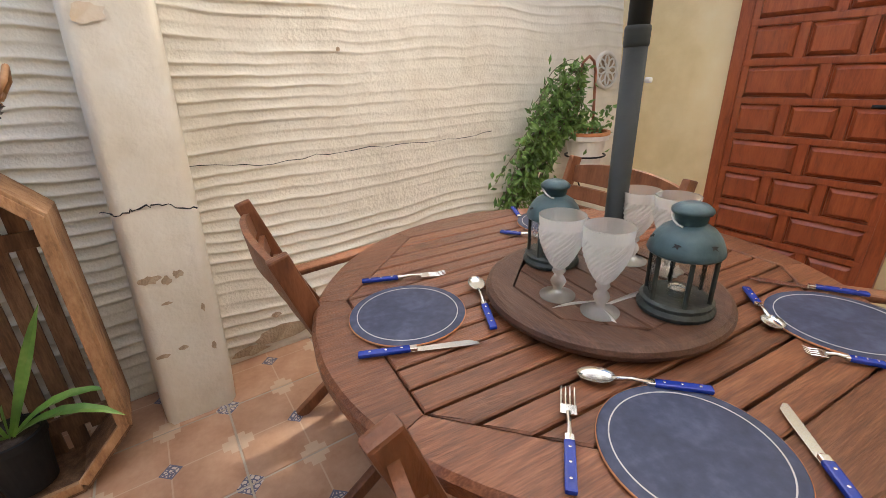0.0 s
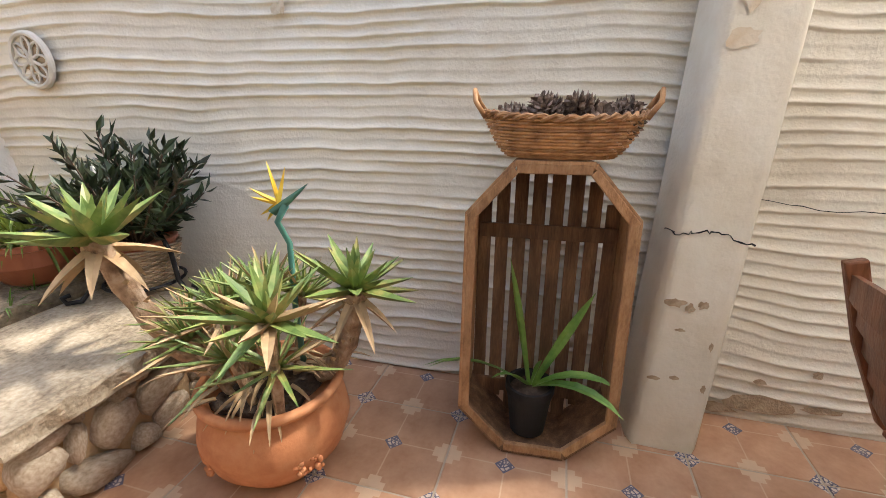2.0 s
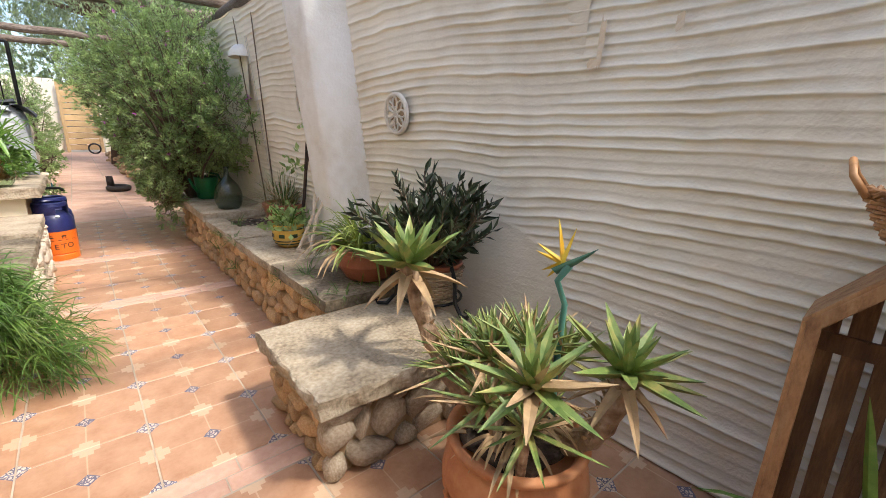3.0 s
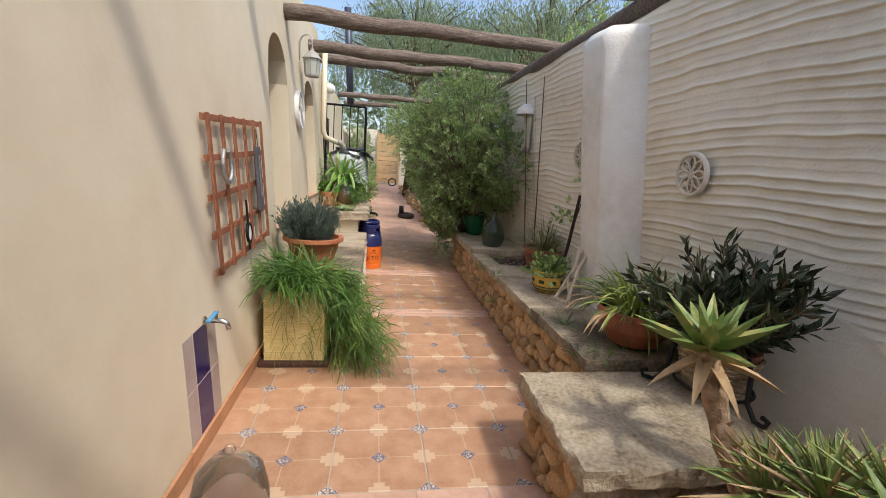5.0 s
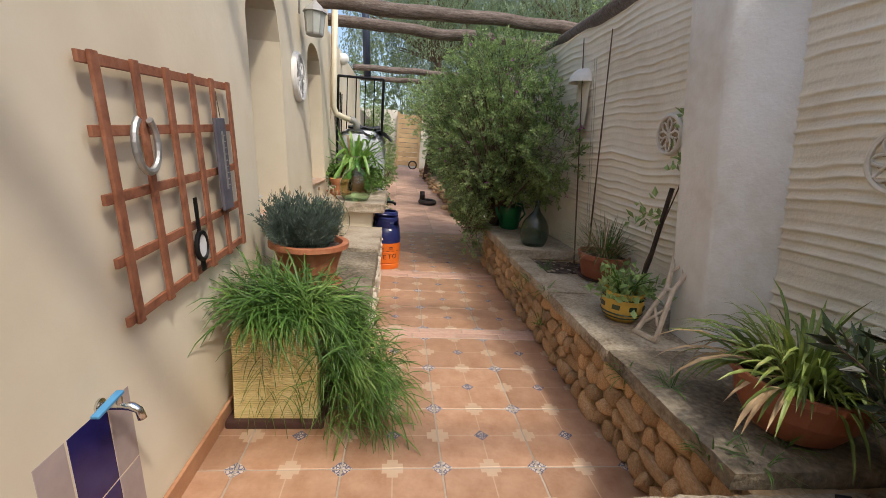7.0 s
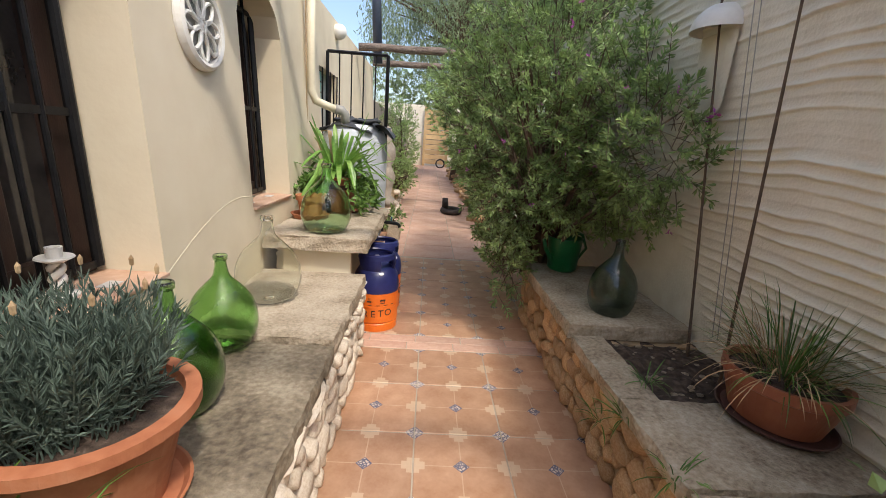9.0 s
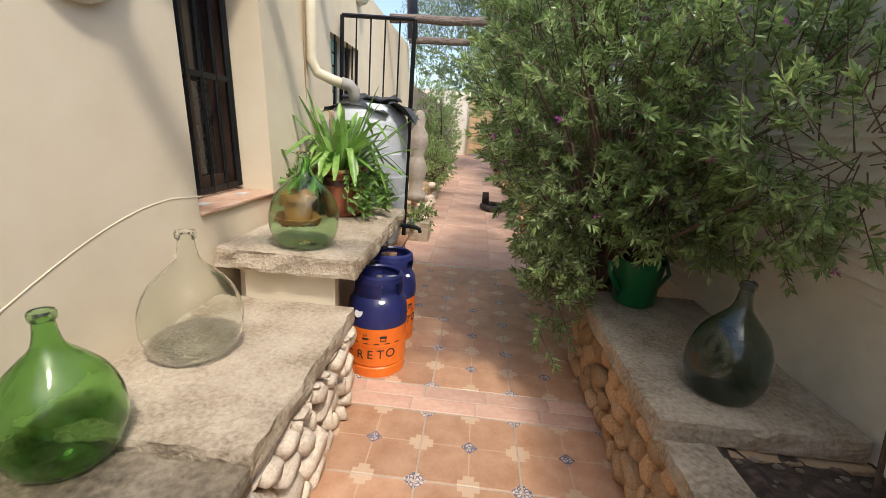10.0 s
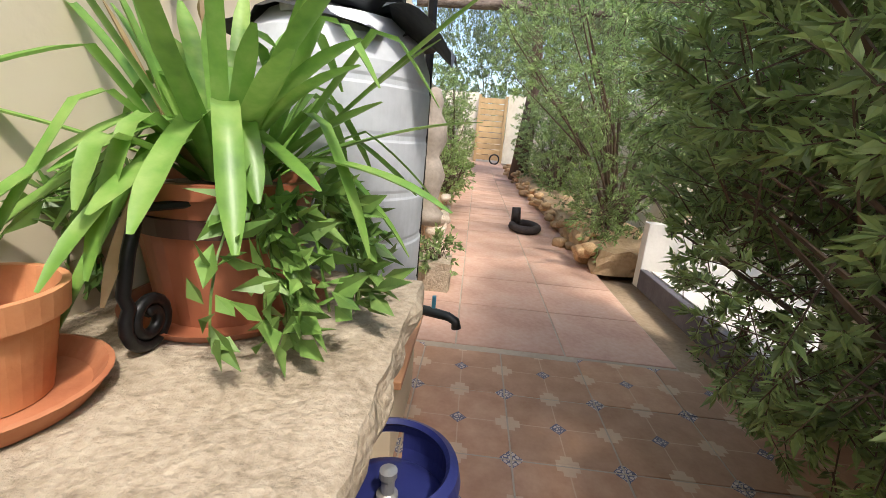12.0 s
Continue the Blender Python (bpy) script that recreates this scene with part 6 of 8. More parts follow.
part_l = empty("glass_cloche", pose(-0.66, 2.20, 0.0), "clear glass garden cloche with a knob standing by the house wall", "cloche")
part("dome", lathe([(0.125, 0.0), (0.13, 0.10), (0.128, 0.22), (0.11, 0.30), (0.07, 0.345), (0.02, 0.36), (0.014, 0.372), (0.022, 0.384), (0.016, 0.397), (0, 0.40), (0, 0.355), (0.06, 0.34), (0.105, 0.295), (0.123, 0.22), (0.125, 0.10), (0.12, 0.0)], 40), G_CLEAR, part_l, smooth=True)
part_l2 = empty("glass_cloche", pose(-0.52, 2.06, 0.0), "low clear glass cloche behind a taller one", "cloche")
part("dome", lathe([(0.12, 0.0), (0.12, 0.12), (0.10, 0.20), (0.05, 0.24), (0, 0.25), (0, 0.245), (0.047, 0.235), (0.096, 0.196), (0.115, 0.12), (0.115, 0)], 40), G_CLEAR, part_l2, smooth=True)


# ---- planter with trailing grass, lavender ----
prng = random.Random(5)
box = empty("ribbed_planter", pose(-0.70, 3.775, 0.0), "square cream ribbed planter on a brown tray, overgrown with trailing grass", "planter")
bm = bm_new()
rows = []
for i in range(41):
    z = 0.04 + i * 0.0117
    for half, dz in ((0.188, 0.0), (0.1935, 0.0025), (0.1935, 0.0085), (0.188, 0.011)):
        rows.append([bm.verts.new((sx * half, sy * half * 0.95, z + dz)) for sx, sy in ((-1, -1), (1, -1), (1, 1), (-1, 1))])
for p, q in zip(rows, rows[1:]):
    for i in range(4):
        bm.faces.new((p[i], p[(i + 1) % 4], q[(i + 1) % 4], q[i]))
bm.faces.new(rows[0][::-1])
bm.faces.new(rows[-1])
part("ribbed_body", bm, M_RIBBED, box)
part("tray", boxes(((0, 0, 0.02), (0.46, 0.42, 0.04)), bevel=0.01), M_BROWN, box)
part("soil", boxes(((0, 0, 0.526), (0.34, 0.32, 0.012))), M_SOIL, box)
items = []
for i in range(2600):
    u = prng.random()
    if u < 0.45:
        a = prng.uniform(0, 6.28)
        p = (prng.uniform(-0.17, 0.17), prng.uniform(-0.15, 0.15), 0.51)
        d = (math.cos(a) * 0.7 + 0.3, math.sin(a) * 0.7 - 0.1, prng.uniform(0.35, 1.2))
        items.append((p, d, prng.uniform(0.25, 0.45), prng.uniform(0.006, 0.011), prng.uniform(1.2, 2.6), prng.uniform(-1, 1)))
    else:
        t = prng.random() ** 0.8
        x = 0.17 + 0.22 * prng.random() + 0.32 * t * prng.random()
        p = (x, prng.uniform(-0.30, 0.22), 0.56 - 0.52 * t)
        d = (prng.uniform(-0.3, 0.8), prng.uniform(-0.9, 0.5), prng.uniform(-0.4, 0.6))
        items.append((p, d, prng.uniform(0.12, 0.26), prng.uniform(0.004, 0.008), prng.uniform(0.6, 2.0), prng.uniform(-1, 1)))
for i in range(80):
    p = (prng.uniform(-0.12, 0.15), -0.20, prng.uniform(0.10, 0.50))
    items.append((p, (prng.uniform(-0.8, 0.8), prng.uniform(-0.5, 0.0), prng.uniform(-0.8, 0.3)), prng.uniform(0.08, 0.2), 0.004, 1.5, prng.uniform(-1, 1)))
tagged(part("trailing_grass", ribbons(items, 5), M_GRASS, box), kind="stuff")

lrng = np.random.RandomState(8)
lav = strap_pot("lavender_pot", pose(-0.678, 4.275, 0.505), 0.206, 0.275, None, "wide terracotta pot of grey-green lavender on the stone bench", M_TERRAR, M_LAV, prng, rim=0.028, taper=0.68, saucer=0.20)
pos, dirs = [], []
bm = bm_new()
for i in range(400):
    a, r = lrng.uniform(0, 6.28), 0.155 * math.sqrt(lrng.uniform())
    b = np.array([r * math.cos(a) - 0.035, r * math.sin(a) - 0.02, 0.25])
    d = np.array([math.cos(a) * r * 1.5 - 0.06, math.sin(a) * r * 1.5 - 0.05, 1.0]) + lrng.normal(size=3) * 0.20
    d /= np.linalg.norm(d)
    L = lrng.uniform(0.12, 0.30) * (1.15 - r * 1.6)
    tube([Vector(b), Vector(b + d * L)], [0.0022, 0.001], 3, bm)
    k = 34
    t = np.sort(lrng.uniform(0.15, 1, k))[:, None]
    side = np.cross(d, lrng.normal(size=(k, 3)))
    side /= np.linalg.norm(side, axis=1, keepdims=True) + 1e-9
    pos.append(b + d * L * t)
    dirs.append(d * (0.5 + 0.6 * t) + side * (0.9 - 0.4 * t) + lrng.normal(size=(k, 3)) * 0.1)
tagged(part("sprig_mass", bm, M_LAV, lav), kind="stuff")
tagged(mesh_np("lavender_leaves", *leaf_cloud(np.concatenate(pos), np.concatenate(dirs), 0.040, 0.0060, lrng), M_LAV, lav), kind="stuff")
for i in range(9):
    a = i * 0.7
    part("flower_stalk", tube([(0.1 * math.cos(a), 0.1 * math.sin(a), 0.41), (0.16 * math.cos(a), 0.16 * math.sin(a), 0.56)], 0.0013, 4), M_LAV, lav)
    part("flower_head", lathe([(0, 0), (0.005, 0.004), (0.006, 0.02), (0, 0.03)], 6, m=Matrix.Translation((0.16 * math.cos(a), 0.16 * math.sin(a), 0.56))), M_DRY, lav)


# ---- demijohns ----
def demijohn(x, y, z, r, h, mat, label, tilt=0.0):
    e = empty("demijohn", pose(x, y, z, tilt, 0, 0), label, "demijohn", "glass demijohns")
    s, hh = r, h
    body = 0.66 * hh
    out = [(0.0, 0.0), (s * 0.55, 0.0), (s * 0.80, body * 0.07), (s * 0.97, body * 0.28), (s, body * 0.45), (s * 0.95, body * 0.65), (s * 0.78, body * 0.86), (s * 0.52, body * 1.02), (s * 0.27, body * 1.16), (s * 0.19, body * 1.28), (s * 0.155, hh * 0.95)]
    P = [Vector((a, 0, b)) for a, b in out]
    fine = []
    for i in range(len(P) - 1):
        p0, p1, p2, p3 = P[max(i - 1, 0)], P[i], P[i + 1], P[min(i + 2, len(P) - 1)]
        for k in range(4):
            t = k / 4
            q = 0.5 * ((2 * p1) + (p2 - p0) * t + (2 * p0 - 5 * p1 + 4 * p2 - p3) * t * t + (3 * p1 - p0 - 3 * p2 + p3) * t ** 3)
            fine.append((max(q.x, 0.0), max(q.z, 0.0)))
    fine.append((out[-1][0], out[-1][1]))
    th = 0.0035
    inner = [(max(a - th, 0.0), max(b, 0.006) if a > s * 0.3 or b > body else 0.028 - 0.022 * (a / (s * 0.3))) for a, b in fine]
    part("body", lathe(fine + inner[::-1], 44), mat, e, smooth=True)
    part("lip", lathe([(s * 0.150, hh * 0.945), (s * 0.20, hh * 0.95), (s * 0.205, hh * 0.985), (s * 0.185, hh), (s * 0.145, hh), (s * 0.14, hh * 0.95)], 28), mat, e, smooth=True)
    return e


demijohn(-0.718, 4.655, 0.505, 0.160, 0.44, G_DEEP, "large deep-green glass demijohn on the stone bench")
demijohn(-0.755, 5.10, 0.505, 0.138, 0.405, G_MID, "light green glass demijohn on the stone bench")
demijohn(-0.745, 5.60, 0.53, 0.168, 0.455, G_CLEAR, "colourless glass demijohn on the stone bench")
demijohn(-0.595, 6.262, 0.776, 0.166, 0.455, G_GREEN, "pale green glass demijohn on the sandstone ledge")
demijohn(1.225, 5.775, 0.490, 0.140, 0.455, G_DARK, "dark smoky glass demijohn on the slab by the shrub")

candle = empty("candlestick", pose(house_x(0.8) - 0.165, 4.80, 0.815), "white spiral ceramic candlestick on the window sill", "candlestick")
part("foot", lathe([(0, 0), (0.055, 0), (0.056, 0.008), (0.03, 0.016), (0, 0.018)], 24), M_CER, candle)
for k in (0, 1):
    part("spiral", tube([(0.016 * math.cos(t + k * math.pi), 0.016 * math.sin(t + k * math.pi), 0.016 + 0.11 * t / 9) for t in [i * 0.6 for i in range(16)]], 0.012, 8), M_CER, candle, smooth=True)
part("dish", lathe([(0, 0.125), (0.03, 0.125), (0.055, 0.138), (0.052, 0.143), (0, 0.135)], 24), M_CER, candle)
part("socket", lathe([(0.022, 0.135), (0.025, 0.175), (0.018, 0.175), (0.016, 0.14)], 18), M_CER, candle)


# ---- gas bottles ----
def letters(txt, size, r, z, turn, parent, step=1.0, tilt=0.0):
    """Raised print bent round a cylinder, one letter at a time."""
    n = len(txt)
    for i, ch in enumerate(txt):
        cu = bpy.data.curves.new("letter", "FONT")
        cu.body, cu.size, cu.extrude, cu.align_x, cu.align_y = ch, size, 0.0008, "CENTER", "CENTER"
        tmp = bpy.data.objects.new("letter", cu)
        scene.collection.objects.link(tmp)
        me = bpy.data.meshes.new_from_object(tmp.evaluated_get(bpy.context.evaluated_depsgraph_get()))
        bpy.data.objects.remove(tmp)
        me.materials.clear()
        me.materials.append(M_PRINT)
        ob = new("letter", me)
        a = turn + (i - (n - 1) / 2) * size * 0.78 * step / r
        ob.matrix_basis = Matrix.Rotation(a, 4, "Z") @ Matrix.Translation((0, -r - 0.0012, z + tilt * (i - (n - 1) / 2))) @ Matrix.Rotation(math.pi / 2, 4, "X")
        ob.parent = parent


def gas_bottle(x, y, turn):
    e = empty("gas_bottle", pose(x, y, 0, 0, 0, turn), "orange gas bottle with a dark blue plastic top and black print", "gas bottle", "gas bottles")
    R = 0.170
    part("base_ring", lathe([(R * 0.9, 0), (R * 0.985, 0.002), (R * 0.985, 0.055), (R * 0.93, 0.065), (R * 0.90, 0.06)], 40), M_ORANGE, e)
    body = part("body", lathe([(0, 0.03), (R * 0.93, 0.058), (R, 0.075), (R, 0.185), (R * 1.012, 0.190), (R * 1.012, 0.200), (R, 0.205), (R, 0.305), (R * 0.96, 0.325), (0, 0.33)], 48), M_ORANGE, e)
    part("shoulder", lathe([(R * 1.005, 0.300), (R * 1.01, 0.312), (R * 1.005, 0.36), (R * 0.94, 0.425), (R * 0.78, 0.47), (R * 0.55, 0.485), (0.0, 0.475)], 48), M_NAVY, e, smooth=True)
    # carrying collar with three open grips
    bm = bm_new()
    n = 60
    prof = [(0.80, 0.465), (0.84, 0.50), (0.84, 0.545), (0.80, 0.575), (0.70, 0.585), (0.66, 0.575), (0.74, 0.56), (0.77, 0.54), (0.77, 0.50), (0.72, 0.468)]
    rings = []
    for i in range(n):
        a = 2 * math.pi * i / n
        rings.append([bm.verts.new((R * rr * math.cos(a), R * rr * math.sin(a), zz)) for rr, zz in prof])
    for i in range(n):
        p, q = rings[i], rings[(i + 1) % n]
        gap = (i % 20) in (6, 7, 8, 9, 10, 11, 12, 13)
        for k in range(len(prof)):
            if gap and k in (0, 1, 7, 8, 9):
                continue
            bm.faces.new((p[k], p[(k + 1) % len(prof)], q[(k + 1) % len(prof)], q[k]))
    part("collar", bm, M_NAVY, e)
    part("valve", lathe([(0.022, 0.47), (0.022, 0.50), (0.014, 0.505), (0.014, 0.535), (0.018, 0.54), (0.018, 0.555), (0, 0.558)], 14), M_ZINC, e)
    lab = part("round_label", lathe([(0, 0.0), (0.026, 0.0), (0.026, 0.0012), (0, 0.0012)], 24, m=Matrix.Rotation(radians(-38), 4, "Z") @ Matrix.Translation((0, -R * 0.985, 0.385)) @ Matrix.Rotation(radians(64), 4, "X")), M_LABEL, e)
    part("oval_label", lathe([(0, 0.0), (0.019, 0.0), (0.019, 0.0012), (0, 0.0012)], 24, 0.7, m=Matrix.Rotation(radians(8), 4, "Z") @ Matrix.Translation((0, -R * 0.86, 0.452)) @ Matrix.Rotation(radians(38), 4, "X")), M_LABEL, e)
    letters("RETO", 0.074, R, 0.145, radians(-2), body, 1.0, 0.004)
    letters("SOL", 0.074, R, 0.170, radians(-74), body, 1.0, -0.004)
    for k, a in enumerate((-22, 12)):
        m = Matrix.Rotation(radians(a), 4, "Z") @ Matrix.Translation((0, -R - 0.0016, 0.245))
        bm = bm_new()
        if k == 0:
            add_box(bm, m @ Vector((0, 0, -0.004)), (0.034, 0.002, 0.012), Matrix.Rotation(radians(a), 4, "Z"), 0.0008)
            add_box(bm, m @ Vector((0.022, 0, -0.002)), (0.008, 0.002, 0.004), Matrix.Rotation(radians(a), 4, "Z"))
            for s in (-0.007, 0.0, 0.007):
                add_box(bm, m @ Vector((s, 0, 0.016)), (0.0025, 0.002, 0.014), Matrix.Rotation(radians(a), 4, "Z"))
        else:
            add_box(bm, m @ Vector((0, 0, 0.008)), (0.040, 0.002, 0.014), Matrix.Rotation(radians(a), 4, "Z"), 0.0008)
            for s in (-0.014, 0.014):
                add_box(bm, m @ Vector((s, 0, -0.006)), (0.003, 0.002, 0.018), Matrix.Rotation(radians(a), 4, "Z"))
            add_box(bm, m @ Vector((0, 0, -0.014)), (0.034, 0.002, 0.004), Matrix.Rotation(radians(a), 4, "Z"))
        part("printed_sign", bm, M_PRINT, body)
    for a in (-40, -20, 0, 20, 40):
        bm = bm_new()
        m = Matrix.Rotation(radians(a), 4, "Z")
        add_box(bm, m @ Vector((0, -R * 1.013, 0.213)), (0.030, 0.002, 0.004), m)
        part("small_print", bm, M_PRINT, body)


gas_bottle(-0.268, 6.52, 12)
gas_bottle(-0.275, 6.93, 50)


# ---- ledge: agapanthus, pots, iron stand ----
grng = random.Random(14)


def broad_strap(base, d, length, width, droop, kink):
    """A long leaf with parallel edges and a blunt tip, bent over at one place."""
    V, F = [], []
    p, d = Vector(base), Vector(d).normalized()
    side = d.cross(Vector((0, 0, 1))).normalized()
    seg = 12
    for i in range(seg + 1):
        t = i / seg
        w = 0.5 * width * min(0.62 + 0.9 * t, 1.0) * (1.0 if t < 0.78 else max(0.25, 1 - ((t - 0.78) / 0.24) ** 2))
        up = side.cross(d)
        V += [p - side * w + up * w * 0.30, p - side * w * 0.5 + up * w * 0.05, p, p + side * w * 0.5 + up * w * 0.05, p + side * w + up * w * 0.30]
        bend = droop / seg + (0.95 if kink and abs(t - kink) < 0.06 else 0.0)
        d = (d + Vector((0, 0, -bend))).normalized()
        side = (side - d * side.dot(d)).normalized()
        p = p + d * (length / seg)
        p.z = max(p.z, 0.01)
    for i in range(seg):
        for k in range(4):
            a = 5 * i + k
            F.append((a, a + 1, a + 6, a + 5))
    return V, F


aga = strap_pot("agapanthus_pot", pose(-0.70, 7.13, 0.777), 0.182, 0.300, None, "brown glazed pot with long arching strap leaves on the ledge", M_TERRAD, M_STRAP, grng, rim=0.014, taper=0.78, saucer=0.215)
for i in range(78):
    a = grng.uniform(0, 6.28) if i > 16 else grng.uniform(-2.6, -0.5)
    el = grng.uniform(0.45, 1.40) if i > 16 else grng.uniform(0.7, 1.15)
    r = grng.uniform(0, 0.10)
    kink = grng.uniform(0.40, 0.75) if grng.random() < 0.45 else 0.0
    if i <= 16:
        kink = grng.uniform(0.25, 0.45)
    part("leaf", broad_strap((r * math.cos(a), r * math.sin(a), 0.29), (math.cos(a) * math.cos(el), math.sin(a) * math.cos(el), math.sin(el)), grng.uniform(0.34, 0.60), grng.uniform(0.030, 0.046), grng.uniform(0.1, 0.9), kink), M_DRY if i % 26 == 9 else M_STRAP, aga, smooth=True)
part("pot_band", lathe([(0.169, 0.195), (0.1770, 0.197), (0.1800, 0.232), (0.174, 0.235)], 36), M_BROWN, aga)
pos, dirs = [], []
g2 = np.random.RandomState(4)
bm = bm_new()
for i in range(34):
    a = g2.uniform(-1.0, 1.2) if i % 2 else g2.uniform(2.5, 3.9)
    b = np.array([0.18 * math.cos(a), 0.18 * math.sin(a), 0.28])
    pts = [Vector(b)]
    d = np.array([math.cos(a), math.sin(a), 0.2])
    for k in range(9):
        d = d + np.array([0, 0, -0.28]) + g2.normal(size=3) * 0.15
        d /= np.linalg.norm(d)
        b = b + d * 0.032
        b[2] = max(b[2], 0.02)
        pts.append(Vector(b))
        for q in range(2):
            pos.append(b + g2.normal(size=3) * 0.008)
            dirs.append(g2.normal(size=3) * 0.6 + d * 0.4 + np.array([math.cos(a), math.sin(a), 0.4]) * 0.6)
    tube(pts, 0.0025, 4, bm)
tagged(part("trailing_tangle", bm, M_GRASS, aga), kind="stuff")
tagged(mesh_np("trailing_leaves", *leaf_cloud(np.array(pos), np.array(dirs), 0.078, 0.034, g2), M_IVY, aga), kind="stuff")

terra2 = empty("empty_flower_pot", pose(-0.82, 6.715, 0.777), "small orange terracotta flower pot in a red saucer on the ledge", "flower pot")
part("pot", lathe([(0, 0.012), (0.075, 0.012), (0.096, 0.135), (0.108, 0.136), (0.112, 0.175), (0.101, 0.175), (0.094, 0.14), (0.07, 0.03), (0, 0.03)], 36), M_TERRA, terra2)
part("saucer", lathe([(0, 0), (0.125, 0), (0.150, 0.035), (0.142, 0.037), (0.12, 0.010), (0, 0.010)], 36), M_TERRAR, terra2)
stand = empty("iron_scroll_stand", pose(-0.72, 6.905, 0.777), "black wrought-iron scroll plant stand on the ledge", "plant stand")
spiral = [(0.0, 0.055 * (1 - i / 40) * math.cos(i * 0.42 + 2.4), 0.058 + 0.055 * (1 - i / 40) * math.sin(i * 0.42 + 2.4)) for i in range(30)]
part("scroll", tube(spiral[::-1] + [(0, -0.05, 0.12), (0.0, -0.03, 0.19), (0.0, 0.0, 0.26)], 0.011, 8), M_BLACK, stand, smooth=True)
part("strut", tube([(0.0, 0.0, 0.26), (0.12, 0.12, 0.27)], 0.008, 6), M_BLACK, stand)


# ---- water tank, tap, pedestal, pipe ----
TKX, TKY = -0.665, 7.78
ped = empty("brick_pedestal", pose(TKX, TKY, 0), "tiled and plastered pedestal under the water tank", "pedestal")
part("base", boxes(((0.0, 0.0, 0.185), (0.60, 0.56, 0.37)), bevel=0.008), M_HOUSE, ped)
part("tile_edge", boxes(((0.0, 0.0, 0.385), (0.66, 0.62, 0.03)), bevel=0.006), M_SKIRT, ped)
tank = empty("water_tank", pose(TKX, TKY, 0.40), "ribbed grey plastic water tank under a black rubber sheet", "water tank")
R = 0.325
prof = [(0, 0), (R * 0.80, 0), (R * 0.86, 0.03), (R * 0.93, 0.16)]
for z in (0.18, 0.36, 0.52, 0.70, 0.86):
    prof += [(R * 0.975, z), (R * 0.978, z + 0.018), (R * 0.978, z + 0.060), (R * 0.968, z + 0.068), (R * 0.965, z + 0.082), (R * 0.972, z + 0.092)]
prof += [(R * 0.96, 0.99), (R * 0.88, 1.06), (R * 0.70, 1.125), (0, 1.14)]
part("body", lathe(prof, 80), M_TANK, tank)
bm = bm_new()
n, k = 40, 10
srows = []
for j in range(k + 1):
    ring = []
    for i in range(n):
        a = 2 * math.pi * i / n
        r = 0.29 * j / k * (1 + 0.14 * nz(math.cos(a) * 1.3, math.sin(a) * 1.3, 2.0) + (0.22 if j == k and 0.2 < a % 1.57 < 0.7 else 0))
        z = 1.165 + 0.035 * nz(r * 9 * math.cos(a), r * 9 * math.sin(a), 1.0) - 0.085 * (j / k) ** 3 + 0.03 * math.sin(3 * a + 1) * (j / k)
        ring.append(bm.verts.new((r * math.cos(a), r * math.sin(a), z)))
    srows.append(ring)
for p, q in zip(srows, srows[1:]):
    for i in range(n):
        f = [p[i], p[(i + 1) % n], q[(i + 1) % n], q[i]]
        bm.faces.new(f)
part("rubber_sheet", bm, M_SHEET, tank, smooth=True)
bm = rough_box(-0.18, 0.24, -0.20, 0.16, 1.155, 1.172, 0.05, 0.02, 5, 2.2)
part("folded_sheet", bm, M_SHEET, tank, smooth=True)
bm = bm_new()
fl = [[bm.verts.new((0.20 + 0.20 * i / 8, -0.26 + 0.30 * j / 6, 1.12 - 0.10 * (i / 8) ** 2 + 0.03 * math.sin(j + i * 0.4))) for j in range(7)] for i in range(9)]
for i in range(8):
    for j in range(6):
        bm.faces.new((fl[i][j], fl[i + 1][j], fl[i + 1][j + 1], fl[i][j + 1]))
part("hanging_flap", bm, M_SHEET, tank, smooth=True)
part("tap_body", tube([(0.28, -0.13, 0.20), (0.38, -0.16, 0.20), (0.46, -0.19, 0.20), (0.485, -0.20, 0.19), (0.49, -0.20, 0.165)], [0.014, 0.018, 0.016, 0.016, 0.017], 12), M_DARKGREY, tank, smooth=True)
part("tap_lever", boxes(((0.405, -0.17, 0.24), (0.014, 0.014, 0.045)), bevel=0.003), mk("blue_tap_lever", [(0.04, 0.20, 0.30), (0.07, 0.27, 0.38)], 9, 0.4, 0), tank)

pipe = empty("downpipe", pose(house_x(2) + 0.05, 7.42, 0), "cream plastic downpipe with a grey elbow into the water tank", "pipe")
part("pipe", tube([(0, 0, 2.95), (0, 0, 2.0), (0.0, 0.0, 1.78), (0.03, 0.03, 1.70), (0.12, 0.06, 1.665), (0.20, 0.09, 1.64)], 0.036, 14), M_PVC, pipe, smooth=True)
part("elbow", tube([(0.19, 0.085, 1.645), (0.245, 0.11, 1.635), (0.275, 0.125, 1.60), (0.28, 0.13, 1.50)], 0.043, 14), M_PVCG, pipe, smooth=True)
part("cable", tube([(-0.03, -0.06, 2.95), (-0.03, -0.05, 1.9), (-0.03, -0.02, 1.4), (0.0, 0.03, 0.95)], 0.006, 6), M_DRY, pipe)

